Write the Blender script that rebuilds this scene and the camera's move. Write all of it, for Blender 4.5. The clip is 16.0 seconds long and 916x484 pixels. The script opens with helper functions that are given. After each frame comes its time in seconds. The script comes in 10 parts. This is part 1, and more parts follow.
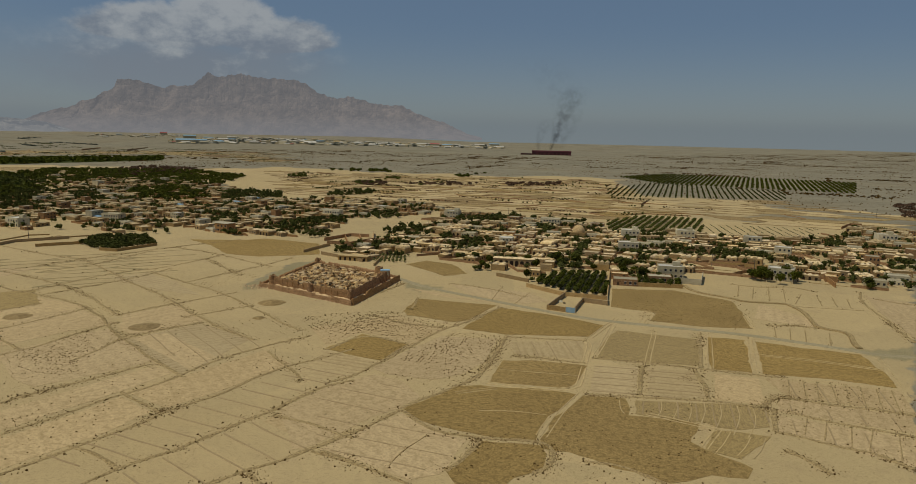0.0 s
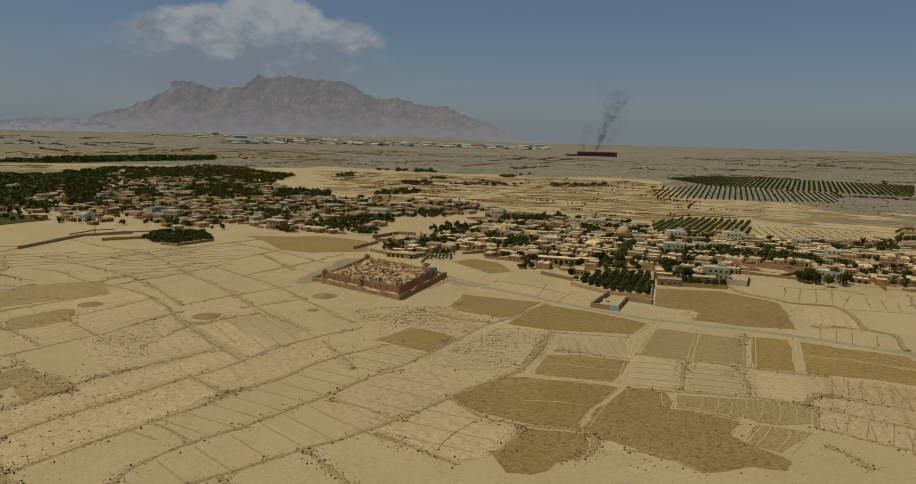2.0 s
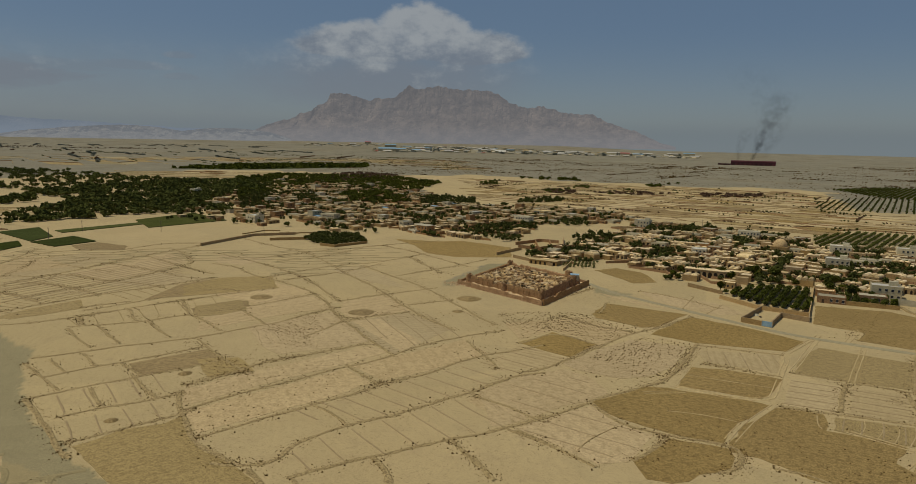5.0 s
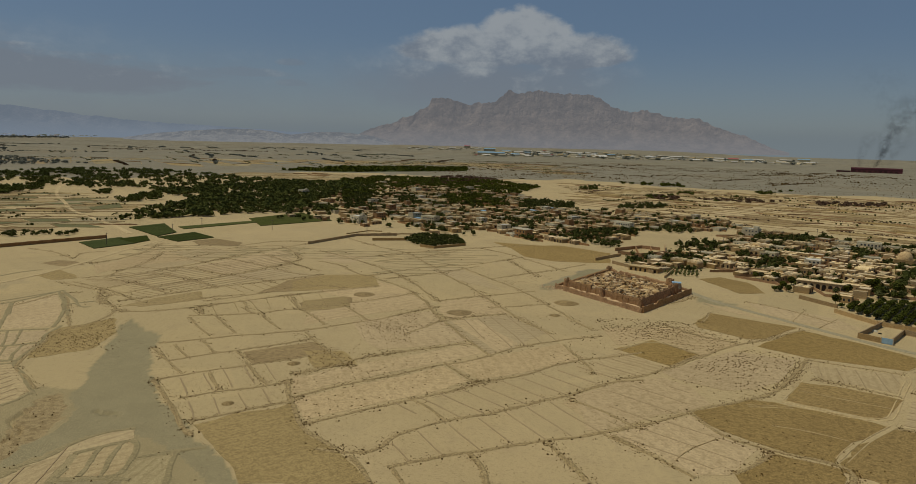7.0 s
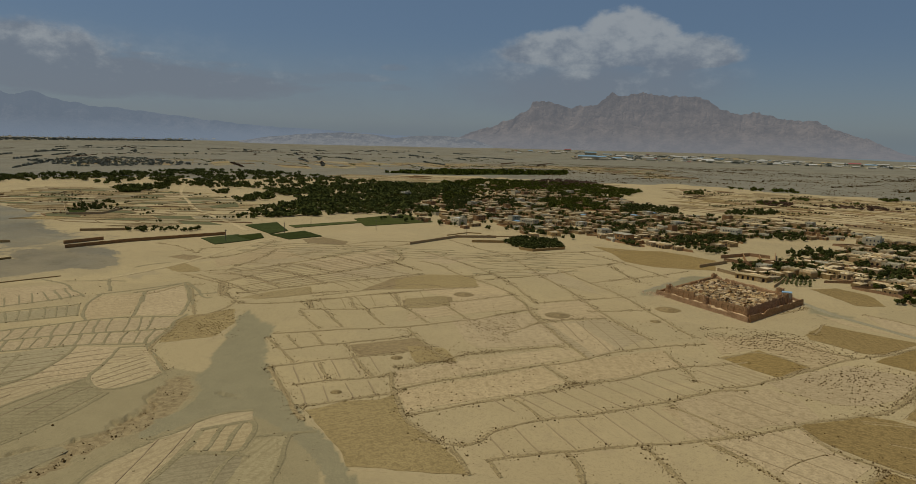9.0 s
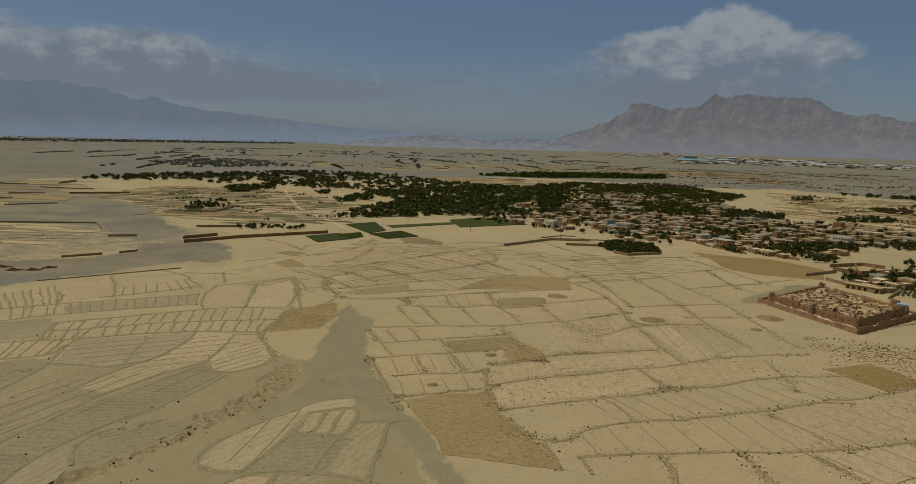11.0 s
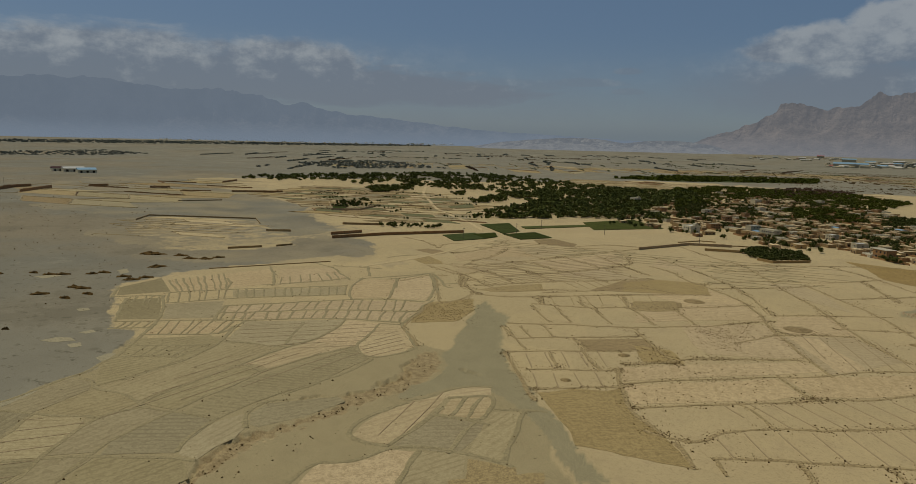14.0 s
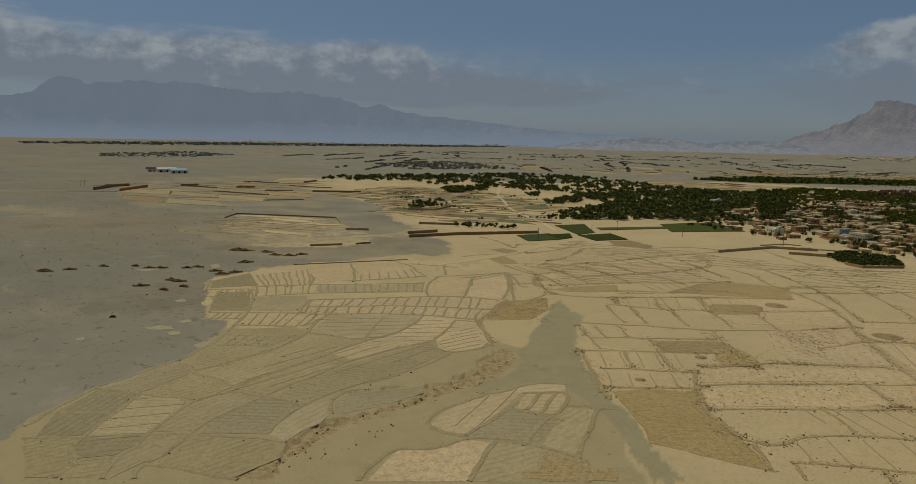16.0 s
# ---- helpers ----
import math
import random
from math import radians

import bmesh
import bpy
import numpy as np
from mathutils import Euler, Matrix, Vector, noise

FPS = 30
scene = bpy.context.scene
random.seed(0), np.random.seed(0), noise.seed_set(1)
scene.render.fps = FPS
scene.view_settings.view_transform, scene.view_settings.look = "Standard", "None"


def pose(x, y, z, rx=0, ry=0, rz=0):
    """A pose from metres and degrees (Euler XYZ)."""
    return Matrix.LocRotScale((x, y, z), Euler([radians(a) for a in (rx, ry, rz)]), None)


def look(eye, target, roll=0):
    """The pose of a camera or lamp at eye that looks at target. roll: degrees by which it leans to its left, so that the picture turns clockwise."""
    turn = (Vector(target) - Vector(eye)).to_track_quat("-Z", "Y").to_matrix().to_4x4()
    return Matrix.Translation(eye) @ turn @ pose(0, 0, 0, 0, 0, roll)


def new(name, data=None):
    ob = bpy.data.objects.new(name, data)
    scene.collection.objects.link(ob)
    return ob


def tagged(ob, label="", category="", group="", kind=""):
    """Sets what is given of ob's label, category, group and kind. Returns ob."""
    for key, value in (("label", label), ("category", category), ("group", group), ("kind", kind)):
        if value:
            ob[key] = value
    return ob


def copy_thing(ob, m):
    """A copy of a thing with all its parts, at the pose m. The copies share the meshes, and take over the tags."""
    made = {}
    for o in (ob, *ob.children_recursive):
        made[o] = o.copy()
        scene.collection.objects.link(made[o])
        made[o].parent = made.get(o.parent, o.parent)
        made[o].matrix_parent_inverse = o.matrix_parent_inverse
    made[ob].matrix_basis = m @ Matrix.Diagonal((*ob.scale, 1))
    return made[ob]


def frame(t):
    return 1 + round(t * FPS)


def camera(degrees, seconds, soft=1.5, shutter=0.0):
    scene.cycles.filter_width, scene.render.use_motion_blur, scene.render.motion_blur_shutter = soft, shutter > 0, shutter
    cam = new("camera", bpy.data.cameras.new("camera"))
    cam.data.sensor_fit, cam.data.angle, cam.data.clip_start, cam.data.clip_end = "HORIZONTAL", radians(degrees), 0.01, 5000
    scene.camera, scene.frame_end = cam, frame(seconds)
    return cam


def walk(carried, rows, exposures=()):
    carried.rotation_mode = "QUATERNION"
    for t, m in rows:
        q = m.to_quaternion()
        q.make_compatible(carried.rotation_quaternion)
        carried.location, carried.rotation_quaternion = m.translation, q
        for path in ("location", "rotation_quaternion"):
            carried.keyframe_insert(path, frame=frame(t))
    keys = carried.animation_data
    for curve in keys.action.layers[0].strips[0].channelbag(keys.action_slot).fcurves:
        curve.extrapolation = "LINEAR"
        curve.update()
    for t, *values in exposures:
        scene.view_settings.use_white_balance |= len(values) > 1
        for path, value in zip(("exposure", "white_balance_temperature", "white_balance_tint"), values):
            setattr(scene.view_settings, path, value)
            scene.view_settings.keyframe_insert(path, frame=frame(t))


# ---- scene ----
cam = camera(66.83, 16.0, soft=0.6)
# metres and degrees: the drone hangs about 80 m up, drifts slowly back and turns left
PATH = [
    (0, pose(-0.00, 0.00, 80.00, 81.073, -1.171, -0.000)),
    (0.5, pose(-0.31, -2.58, 79.94, 80.998, -1.199, 0.393)),
    (1, pose(-0.65, -5.07, 79.98, 80.978, -1.211, 1.319)),
    (1.5, pose(-0.95, -7.35, 79.98, 81.007, -1.230, 2.316)),
    (2, pose(-1.30, -9.37, 79.92, 81.065, -1.281, 3.625)),
    (2.5, pose(-1.49, -10.95, 79.82, 81.137, -1.313, 5.066)),
    (3, pose(-1.74, -12.31, 79.76, 81.221, -1.323, 6.941)),
    (3.5, pose(-1.80, -13.36, 79.79, 81.292, -1.308, 9.128)),
    (4, pose(-1.76, -14.39, 79.95, 81.369, -1.180, 11.272)),
    (6.5, pose(-1.63, -19.13, 79.92, 81.645, -1.251, 21.280)),
    (7, pose(-1.57, -19.90, 79.77, 81.682, -1.288, 23.377)),
    (7.5, pose(-1.40, -20.97, 79.72, 81.713, -1.334, 25.468)),
    (8, pose(-1.14, -22.15, 79.75, 81.741, -1.362, 27.582)),
    (8.5, pose(-0.84, -23.40, 79.73, 81.773, -1.345, 29.591)),
    (9, pose(-0.41, -24.78, 79.75, 81.777, -1.328, 31.503)),
    (11.5, pose(2.65, -32.10, 79.64, 81.829, -1.407, 41.064)),
    (12, pose(3.43, -33.65, 79.75, 81.812, -1.377, 42.908)),
    (12.5, pose(4.31, -35.21, 79.79, 81.787, -1.328, 44.722)),
    (13, pose(5.23, -36.68, 79.70, 81.800, -1.300, 46.482)),
    (13.5, pose(6.12, -37.95, 79.62, 81.784, -1.300, 48.237)),
    (14, pose(7.06, -39.25, 79.60, 81.773, -1.345, 50.038)),
    (14.5, pose(7.96, -40.53, 79.59, 81.771, -1.325, 51.783)),
    (15, pose(8.98, -41.78, 79.58, 81.766, -1.279, 53.423)),
    (15.5, pose(10.19, -42.93, 79.56, 81.743, -1.218, 54.968)),
    (16, pose(11.13, -43.99, 79.61, 81.723, -1.134, 56.091)),
]
walk(cam, PATH, exposures=[(0.0, -0.14, 6210, 6.6), (4.0, -0.15, 6210, 6.6), (7.0, -0.21, 6120, 6.4), (8.5, -0.23, 6030, 6.3), (12.5, -0.26, 5960, 5.8), (16.0, -0.25, 6000, 5.8)])

# ---- light ----
SUN_AZ, SUN_EL = radians(108.0), radians(64.0)      # bearing from +y towards -x, height
world = bpy.data.worlds.new("sky")
scene.world = world
world.use_nodes = True
sun = new("sun", bpy.data.lights.new("sun", "SUN"))
sun.data.energy, sun.data.angle, sun.data.color = 2.75, radians(0.6), (1.0, 0.91, 0.735)
sun.matrix_world = look((-1000 * math.sin(SUN_AZ), 1000 * math.cos(SUN_AZ), 1000 * math.tan(SUN_EL)), (0, 0, 0))


class Nodes:
    """Short hands for a node tree."""

    def __init__(self, tree):
        self.tree = tree
        tree.nodes.clear()

    def node(self, kind, ins=None):
        n = self.tree.nodes.new(kind)
        for k, v in (ins or {}).items():
            s = n.inputs[k]
            if isinstance(v, bpy.types.NodeSocket):
                self.tree.links.new(v, s)
            else:
                s.default_value = v
        return n

    def add(self, kind, out=0, ins=None):
        return self.node(kind, ins).outputs[out]

    def m(self, op, a, b=0.0):
        n = self.node("ShaderNodeMath", {0: a, 1: b})
        n.operation = op
        return n.outputs[0]

    def ramp(self, v, lo, hi, a=0.0, b=1.0):
        n = self.node("ShaderNodeMapRange", {0: v, 1: lo, 2: hi, 3: a, 4: b})
        n.interpolation_type = "SMOOTHSTEP"
        return n.outputs[0]

    def mix(self, f, a, b):
        n = self.tree.nodes.new("ShaderNodeMix")
        n.data_type = "RGBA"
        for k, v in ((0, f), (6, a), (7, b)):
            if isinstance(v, bpy.types.NodeSocket):
                self.tree.links.new(v, n.inputs[k])
            else:
                n.inputs[k].default_value = (*v, 1) if k > 0 and len(v) == 3 else v
        return n.outputs[2]

    def noise(self, vec, scale, detail=4.0, rough=0.55, out=0):
        return self.add("ShaderNodeTexNoise", out, {"Vector": vec, "Scale": scale, "Detail": detail, "Roughness": rough})


def build_sky():
    n = Nodes(world.node_tree)
    air = n.node("ShaderNodeTexSky")
    air.sky_type, air.sun_disc, air.sun_elevation, air.sun_rotation = "NISHITA", False, SUN_EL, -SUN_AZ
    air.altitude, air.air_density, air.dust_density, air.ozone_density = 1200.0, 1.0, 3.5, 1.5
    sky = air.outputs[0]
    d = n.add("ShaderNodeTexCoord", 0)
    xyz = n.tree.nodes.new("ShaderNodeSeparateXYZ")
    n.tree.links.new(d, xyz.inputs[0])
    x, y, z = xyz.outputs
    az = n.m("ARCTAN2", n.m("MULTIPLY", x, -1.0), y)
    flat = n.m("SQRT", n.m("ADD", n.m("MULTIPLY", x, x), n.m("MULTIPLY", y, y)))
    el = n.m("DIVIDE", z, n.m("MAXIMUM", flat, 0.02))
    pos = n.add("ShaderNodeCombineXYZ", 0, {0: az, 1: n.m("MULTIPLY", el, 1.5), 2: 0.0})
    big = n.noise(pos, 9.0, 7.0, 0.6)
    fine = n.noise(pos, 34.0, 6.0, 0.6)
    lump = n.m("ADD", n.m("MULTIPLY", big, 0.75), n.m("MULTIPLY", fine, 0.25))

    low = n.add("ShaderNodeCombineXYZ", 0, {0: az, 1: n.m("MULTIPLY", el, 5.0), 2: 4.0})
    layered = n.m("ADD", n.m("MULTIPLY", n.noise(low, 8.0, 7.0, 0.58), 0.8), n.m("MULTIPLY", fine, 0.2))

    def bank(a0, e0, wa, we, cut, soft, flat_foot=2.0, hold=0.5, stuff=None):
        u = n.m("DIVIDE", n.m("SUBTRACT", az, a0), wa)
        v = n.m("DIVIDE", n.m("SUBTRACT", el, e0), we)
        v = n.m("MAXIMUM", v, n.m("MULTIPLY", v, -flat_foot))
        f = n.m("SUBTRACT", 1.0, n.m("ADD", n.m("MULTIPLY", u, u), n.m("MULTIPLY", v, v)))
        return n.ramp(n.m("ADD", n.m("MULTIPLY", n.m("MAXIMUM", f, -1.2), hold), stuff or lump), cut, cut + soft)

    def union(*parts):
        out = parts[0]
        for p in parts[1:]:
            out = n.m("MAXIMUM", out, p)
        return out

    cum = union(bank(0.318, 0.142, 0.085, 0.054, 0.62, 0.18), bank(0.345, 0.118, 0.20, 0.05, 0.62, 0.24), bank(0.245, 0.118, 0.10, 0.04, 0.62, 0.2), bank(0.41, 0.126, 0.09, 0.042, 0.62, 0.22))
    left = union(bank(1.32, 0.084, 0.36, 0.06, 0.52, 0.32, 1.6, 0.5, layered), bank(1.11, 0.084, 0.15, 0.058, 0.58, 0.26), bank(0.99, 0.066, 0.28, 0.042, 0.52, 0.32, 1.6, 0.5, layered), bank(1.6, 0.09, 0.3, 0.07, 0.57, 0.32, 1.6, 0.5, layered))
    wisp = union(bank(0.82, 0.078, 0.15, 0.018, 0.62, 0.3), bank(0.642, 0.099, 0.028, 0.009, 0.6, 0.3), bank(0.64, 0.072, 0.03, 0.009, 0.6, 0.3), bank(0.70, 0.083, 0.09, 0.012, 0.62, 0.3), bank(0.52, 0.075, 0.06, 0.014, 0.62, 0.3))
    cloud = union(n.m("MULTIPLY", cum, 0.74), n.m("MULTIPLY", left, 0.8), n.m("MULTIPLY", wisp, 0.4))
    veil = union(n.m("MULTIPLY", bank(0.37, 0.082, 0.26, 0.066, 0.55, 0.9, 1.0, 0.85), 0.75), n.m("MULTIPLY", bank(1.2, 0.04, 0.9, 0.10, 0.45, 0.7, 1.0, 0.4), 0.4))
    cloud = n.m("MAXIMUM", cloud, veil)
    shade = n.ramp(n.m("ADD", n.noise(pos, 22.0, 7.0, 0.62), n.m("MULTIPLY", n.m("SUBTRACT", el, 0.118), 4.5)), 0.34, 0.70)
    white = n.mix(shade, (2.25, 2.42, 2.76), (4.6, 4.55, 4.45))
    haze = n.mix(n.ramp(el, -0.02, 0.16), (2.3, 2.58, 2.68), (1.2, 1.72, 2.5))
    tint = n.mix(n.ramp(el, 0.0, 0.03, 1.0, 0.72), sky, haze)
    col = n.mix(cloud, tint, white)
    bg = n.add("ShaderNodeBackground", 0, {"Color": col, "Strength": 0.085})
    n.node("ShaderNodeOutputWorld", {"Surface": bg})


build_sky()

# ---- materials ----
def surface(name, base, alt, dark, scale=0.5, fine=4.0, rough=0.9, bump=0.3, vary=0.0, spots=0.5, drill=0.0, islands=False, gloss=0.15, tufts=0.0, speck=0.3):
    """Two tones mixed over the large scale, darker grain over the small one, with relief; vary: spread of tone between objects."""
    mat = bpy.data.materials.new(name)
    mat.use_nodes = True
    n = Nodes(mat.node_tree)
    pos = n.add("ShaderNodeTexCoord", 3)
    large = n.noise(pos, scale, 4.0)
    small = n.noise(pos, fine, 5.0, 0.65)
    col = n.mix(n.ramp(large, 0.34, 0.66), base, alt)
    col = n.mix(n.m("MULTIPLY", n.ramp(small, 0.47, 0.60), spots), col, dark)
    grain = n.noise(pos, fine * 2.6, 2.0, 0.6)
    col = n.mix(n.m("MULTIPLY", n.ramp(grain, 0.52, 0.62), spots), col, dark)
    pale = n.noise(pos, fine * 1.7, 4.0, 0.75)
    col = n.mix(n.m("MULTIPLY", n.ramp(pale, 0.36, 0.46, 1.0, 0.0), min(0.6, spots)), col, tuple(min(0.8, 1.25 * c) for c in base))
    if drill:
        across = n.node("ShaderNodeSeparateXYZ", {0: pos}).outputs[1]
        bent = n.m("ADD", across, n.m("MULTIPLY", n.noise(pos, 0.08, 2.0), 2.0))
        line = n.ramp(n.m("SINE", n.m("MULTIPLY", bent, 6.2832 / drill)), 0.1, 0.9)
        long = n.ramp(n.m("SINE", n.m("MULTIPLY", bent, 6.2832 / (drill * 7.3))), 0.5, 1.0)
        patch = n.ramp(n.noise(pos, 0.06, 3.0), 0.35, 0.65)
        col = n.mix(n.m("MULTIPLY", n.m("MULTIPLY", line, n.ramp(patch, 0.0, 1.0, 0.35, 1.0)), 0.26 if speck > 0.5 else 0.5 if drill < 4 else 0.2), col, dark)
        col = n.mix(n.m("MULTIPLY", long, 0.18), col, alt)
    if tufts:
        bits = n.noise(pos, 2.8, 3.0, 0.75)
        col = n.mix(n.m("MULTIPLY", n.ramp(bits, 0.53, 0.60), speck), col, dark)
        col = n.mix(n.m("MULTIPLY", n.ramp(bits, 0.38, 0.46, 1.0, 0.0), speck * 0.7), col, tuple(min(0.8, 1.22 * c) for c in base))
        seed = n.add("ShaderNodeTexVoronoi", 0, {"Vector": pos, "Scale": tufts})
        size = n.m("MULTIPLY", n.ramp(n.noise(pos, 0.05, 4.0, 0.7), 0.4, 0.68), 0.13)
        col = n.mix(n.m("MULTIPLY", n.m("LESS_THAN", seed, size), 0.8), col, (0.125, 0.088, 0.034))
    if vary:
        chance = n.m("FRACT", n.m("ADD", n.add("ShaderNodeObjectInfo", "Random"), n.add("ShaderNodeNewGeometry", "Random Per Island") if islands else 0.0))
        h = n.node("ShaderNodeHueSaturation", {"Color": col, "Saturation": n.ramp(chance, 0.0, 1.0, 1.0 + vary * 0.3, 1.0 - vary * 0.4),
                                               "Value": n.ramp(n.m("FRACT", n.m("MULTIPLY", chance, 7.31)), 0.0, 1.0, 1.0 - vary, 1.0 + vary)})
        col = h.outputs[0]
    relief = n.add("ShaderNodeBump", 0, {"Strength": bump, "Distance": 0.15, "Height": small})
    b = n.node("ShaderNodeBsdfPrincipled", {"Base Color": col, "Roughness": rough, "Normal": relief, "Specular IOR Level": gloss})
    n.node("ShaderNodeOutputMaterial", {"Surface": b.outputs[0]})
    return mat


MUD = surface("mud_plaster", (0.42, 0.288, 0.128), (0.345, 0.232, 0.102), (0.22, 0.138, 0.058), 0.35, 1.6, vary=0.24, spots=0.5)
# much paler than the wall mud: sunlit tops are partly put into this colour
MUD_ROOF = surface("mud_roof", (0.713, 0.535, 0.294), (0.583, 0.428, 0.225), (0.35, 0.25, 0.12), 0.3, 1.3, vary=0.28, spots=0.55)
BRICK = surface("mud_brick", (0.36, 0.207, 0.09), (0.295, 0.166, 0.072), (0.15, 0.082, 0.034), 0.25, 1.1, vary=0.15, spots=0.6)
RUIN = surface("weathered_clay", (0.589, 0.419, 0.211), (0.494, 0.339, 0.167), (0.29, 0.185, 0.085), 0.25, 1.0, vary=0.22, spots=0.5)
PLASTER = surface("pale_plaster", (0.605, 0.522, 0.341), (0.495, 0.424, 0.27), (0.33, 0.27, 0.165), 0.4, 2.5, vary=0.2, spots=0.3)
CONCRETE = surface("concrete", (0.44, 0.38, 0.255), (0.37, 0.315, 0.205), (0.27, 0.225, 0.14), 0.5, 2.5, vary=0.15)
BLUE = surface("blue_sheet", (0.24, 0.37, 0.46), (0.29, 0.41, 0.48), (0.17, 0.26, 0.33), 0.2, 1.5, 0.5, 0.1, vary=0.15, spots=0.3)
RED = surface("red_sheet", (0.42, 0.07, 0.06), (0.36, 0.08, 0.06), (0.25, 0.05, 0.04), 0.2, 1.5, 0.5, 0.1, vary=0.1, spots=0.3)
WHITE = surface("white_sheet", (0.60, 0.555, 0.47), (0.52, 0.48, 0.40), (0.40, 0.36, 0.29), 0.2, 1.5, 0.6, 0.1, vary=0.12, spots=0.3)
WOOD = surface("door_wood", (0.12, 0.08, 0.05), (0.09, 0.06, 0.04), (0.05, 0.035, 0.025), 0.8, 6.0, 0.7, 0.2, vary=0.3)
# near-black panels on solid walls stand in for the shade inside openings
DARK = surface("dark_interior", (0.035, 0.026, 0.018), (0.028, 0.02, 0.014), (0.02, 0.015, 0.01), 0.5, 3.0)
GLASS = surface("window_glass", (0.03, 0.035, 0.04), (0.04, 0.045, 0.05), (0.02, 0.02, 0.025), 0.5, 3.0, 0.15, 0.0)
BARK = surface("bark", (0.12, 0.085, 0.055), (0.09, 0.065, 0.04), (0.05, 0.035, 0.02), 1.5, 9.0)
LEAF = surface("leaves", (0.085, 0.09, 0.016), (0.06, 0.065, 0.012), (0.026, 0.029, 0.006), 0.12, 1.0, 0.75, 0.2, vary=0.25, spots=0.45, gloss=0.0)
LEAF_GREY = surface("grey_green_leaves", (0.12, 0.118, 0.045), (0.095, 0.096, 0.036), (0.06, 0.06, 0.022), 0.25, 1.3, 0.8, 0.2, vary=0.25, gloss=0.0)
LEAF_RED = surface("bare_vine_rows", (0.13, 0.075, 0.045), (0.10, 0.065, 0.04), (0.06, 0.04, 0.025), 0.25, 1.3, gloss=0.0)
# paler and greyer than near leaves: distance haze put into the base colour
LEAF_HAZED = surface("far_leaves", (0.20, 0.20, 0.155), (0.17, 0.17, 0.13), (0.12, 0.12, 0.09), 0.02, 0.3, gloss=0.0)
SHRUB = surface("dry_shrub", (0.14, 0.084, 0.029), (0.108, 0.064, 0.022), (0.064, 0.038, 0.013), 0.3, 2.0, gloss=0.0)
BUND = surface("bund_earth", (0.425, 0.312, 0.146), (0.375, 0.272, 0.124), (0.175, 0.118, 0.048), 0.12, 1.1, spots=0.8, tufts=1.2, speck=0.6)
BUND_GREY = surface("grey_bund_earth", (0.335, 0.263, 0.13), (0.295, 0.23, 0.11), (0.215, 0.166, 0.08), 0.12, 0.8, spots=0.6)
BANK_FAR = surface("far_bank_earth", (0.27, 0.182, 0.08), (0.23, 0.153, 0.066), (0.14, 0.09, 0.036), 0.12, 0.6, spots=0.6)
SOIL = surface("parcel_soil", (0.518, 0.378, 0.196), (0.474, 0.343, 0.174), (0.29, 0.205, 0.092), 0.03, 0.5, spots=0.5, vary=0.06, drill=5.0, tufts=0.3)
SOIL_GREY = surface("grey_parcel_soil", (0.385, 0.302, 0.152), (0.345, 0.268, 0.133), (0.235, 0.175, 0.082), 0.03, 0.5, spots=0.45, vary=0.1, drill=2.4, tufts=0.2)
SOIL_PALE = surface("pale_parcel_soil", (0.49, 0.368, 0.186), (0.45, 0.334, 0.165), (0.30, 0.21, 0.10), 0.03, 0.5, spots=0.4, vary=0.07, drill=3.0, tufts=0.25)
SOIL_DARK = surface("dull_parcel_soil", (0.335, 0.265, 0.133), (0.30, 0.236, 0.116), (0.20, 0.152, 0.072), 0.03, 0.5, spots=0.45, vary=0.1, drill=2.4, tufts=0.2)
CHAR = surface("scorched_sheet", (0.09, 0.035, 0.03), (0.05, 0.025, 0.022), (0.02, 0.016, 0.015), 0.05, 0.4)
RUST = surface("rusty_red_sheet", (0.13, 0.042, 0.05), (0.10, 0.036, 0.042), (0.10, 0.035, 0.03), 0.05, 0.4)
POLE = surface("grey_wood_pole", (0.16, 0.13, 0.10), (0.12, 0.10, 0.08), (0.08, 0.06, 0.05), 0.8, 5.0)
FURROW = surface("furrow_earth", (0.37, 0.27, 0.14), (0.335, 0.24, 0.125), (0.27, 0.19, 0.095), 0.05, 0.6)
STUBBLE = surface("stubble", (0.365, 0.245, 0.083), (0.318, 0.211, 0.07), (0.15, 0.094, 0.03), 0.035, 0.6, spots=0.65, vary=0.06, drill=1.5, tufts=0.42, speck=0.7)
STUBBLE_PALE = surface("pale_stubble", (0.405, 0.29, 0.12), (0.355, 0.252, 0.102), (0.2, 0.138, 0.056), 0.035, 0.6, spots=0.6, vary=0.06, drill=1.6, tufts=0.4, speck=0.7)
PLOUGHED = surface("ploughed_earth", (0.335, 0.235, 0.102), (0.295, 0.205, 0.088), (0.17, 0.112, 0.046), 0.03, 0.5, spots=0.6, vary=0.06, drill=2.2, tufts=0.3, speck=0.7)
CROP = surface("green_crop", (0.052, 0.062, 0.018), (0.07, 0.078, 0.023), (0.027, 0.034, 0.011), 0.06, 0.7, vary=0.2, drill=3.0, gloss=0.0)
CROP_FRESH = surface("fresh_crop", (0.085, 0.092, 0.028), (0.11, 0.112, 0.036), (0.045, 0.05, 0.016), 0.06, 0.7, vary=0.15, drill=3.5, gloss=0.0)
CROP_PALE = surface("yellow_green_crop", (0.17, 0.15, 0.055), (0.14, 0.13, 0.05), (0.10, 0.09, 0.04), 0.06, 0.7)
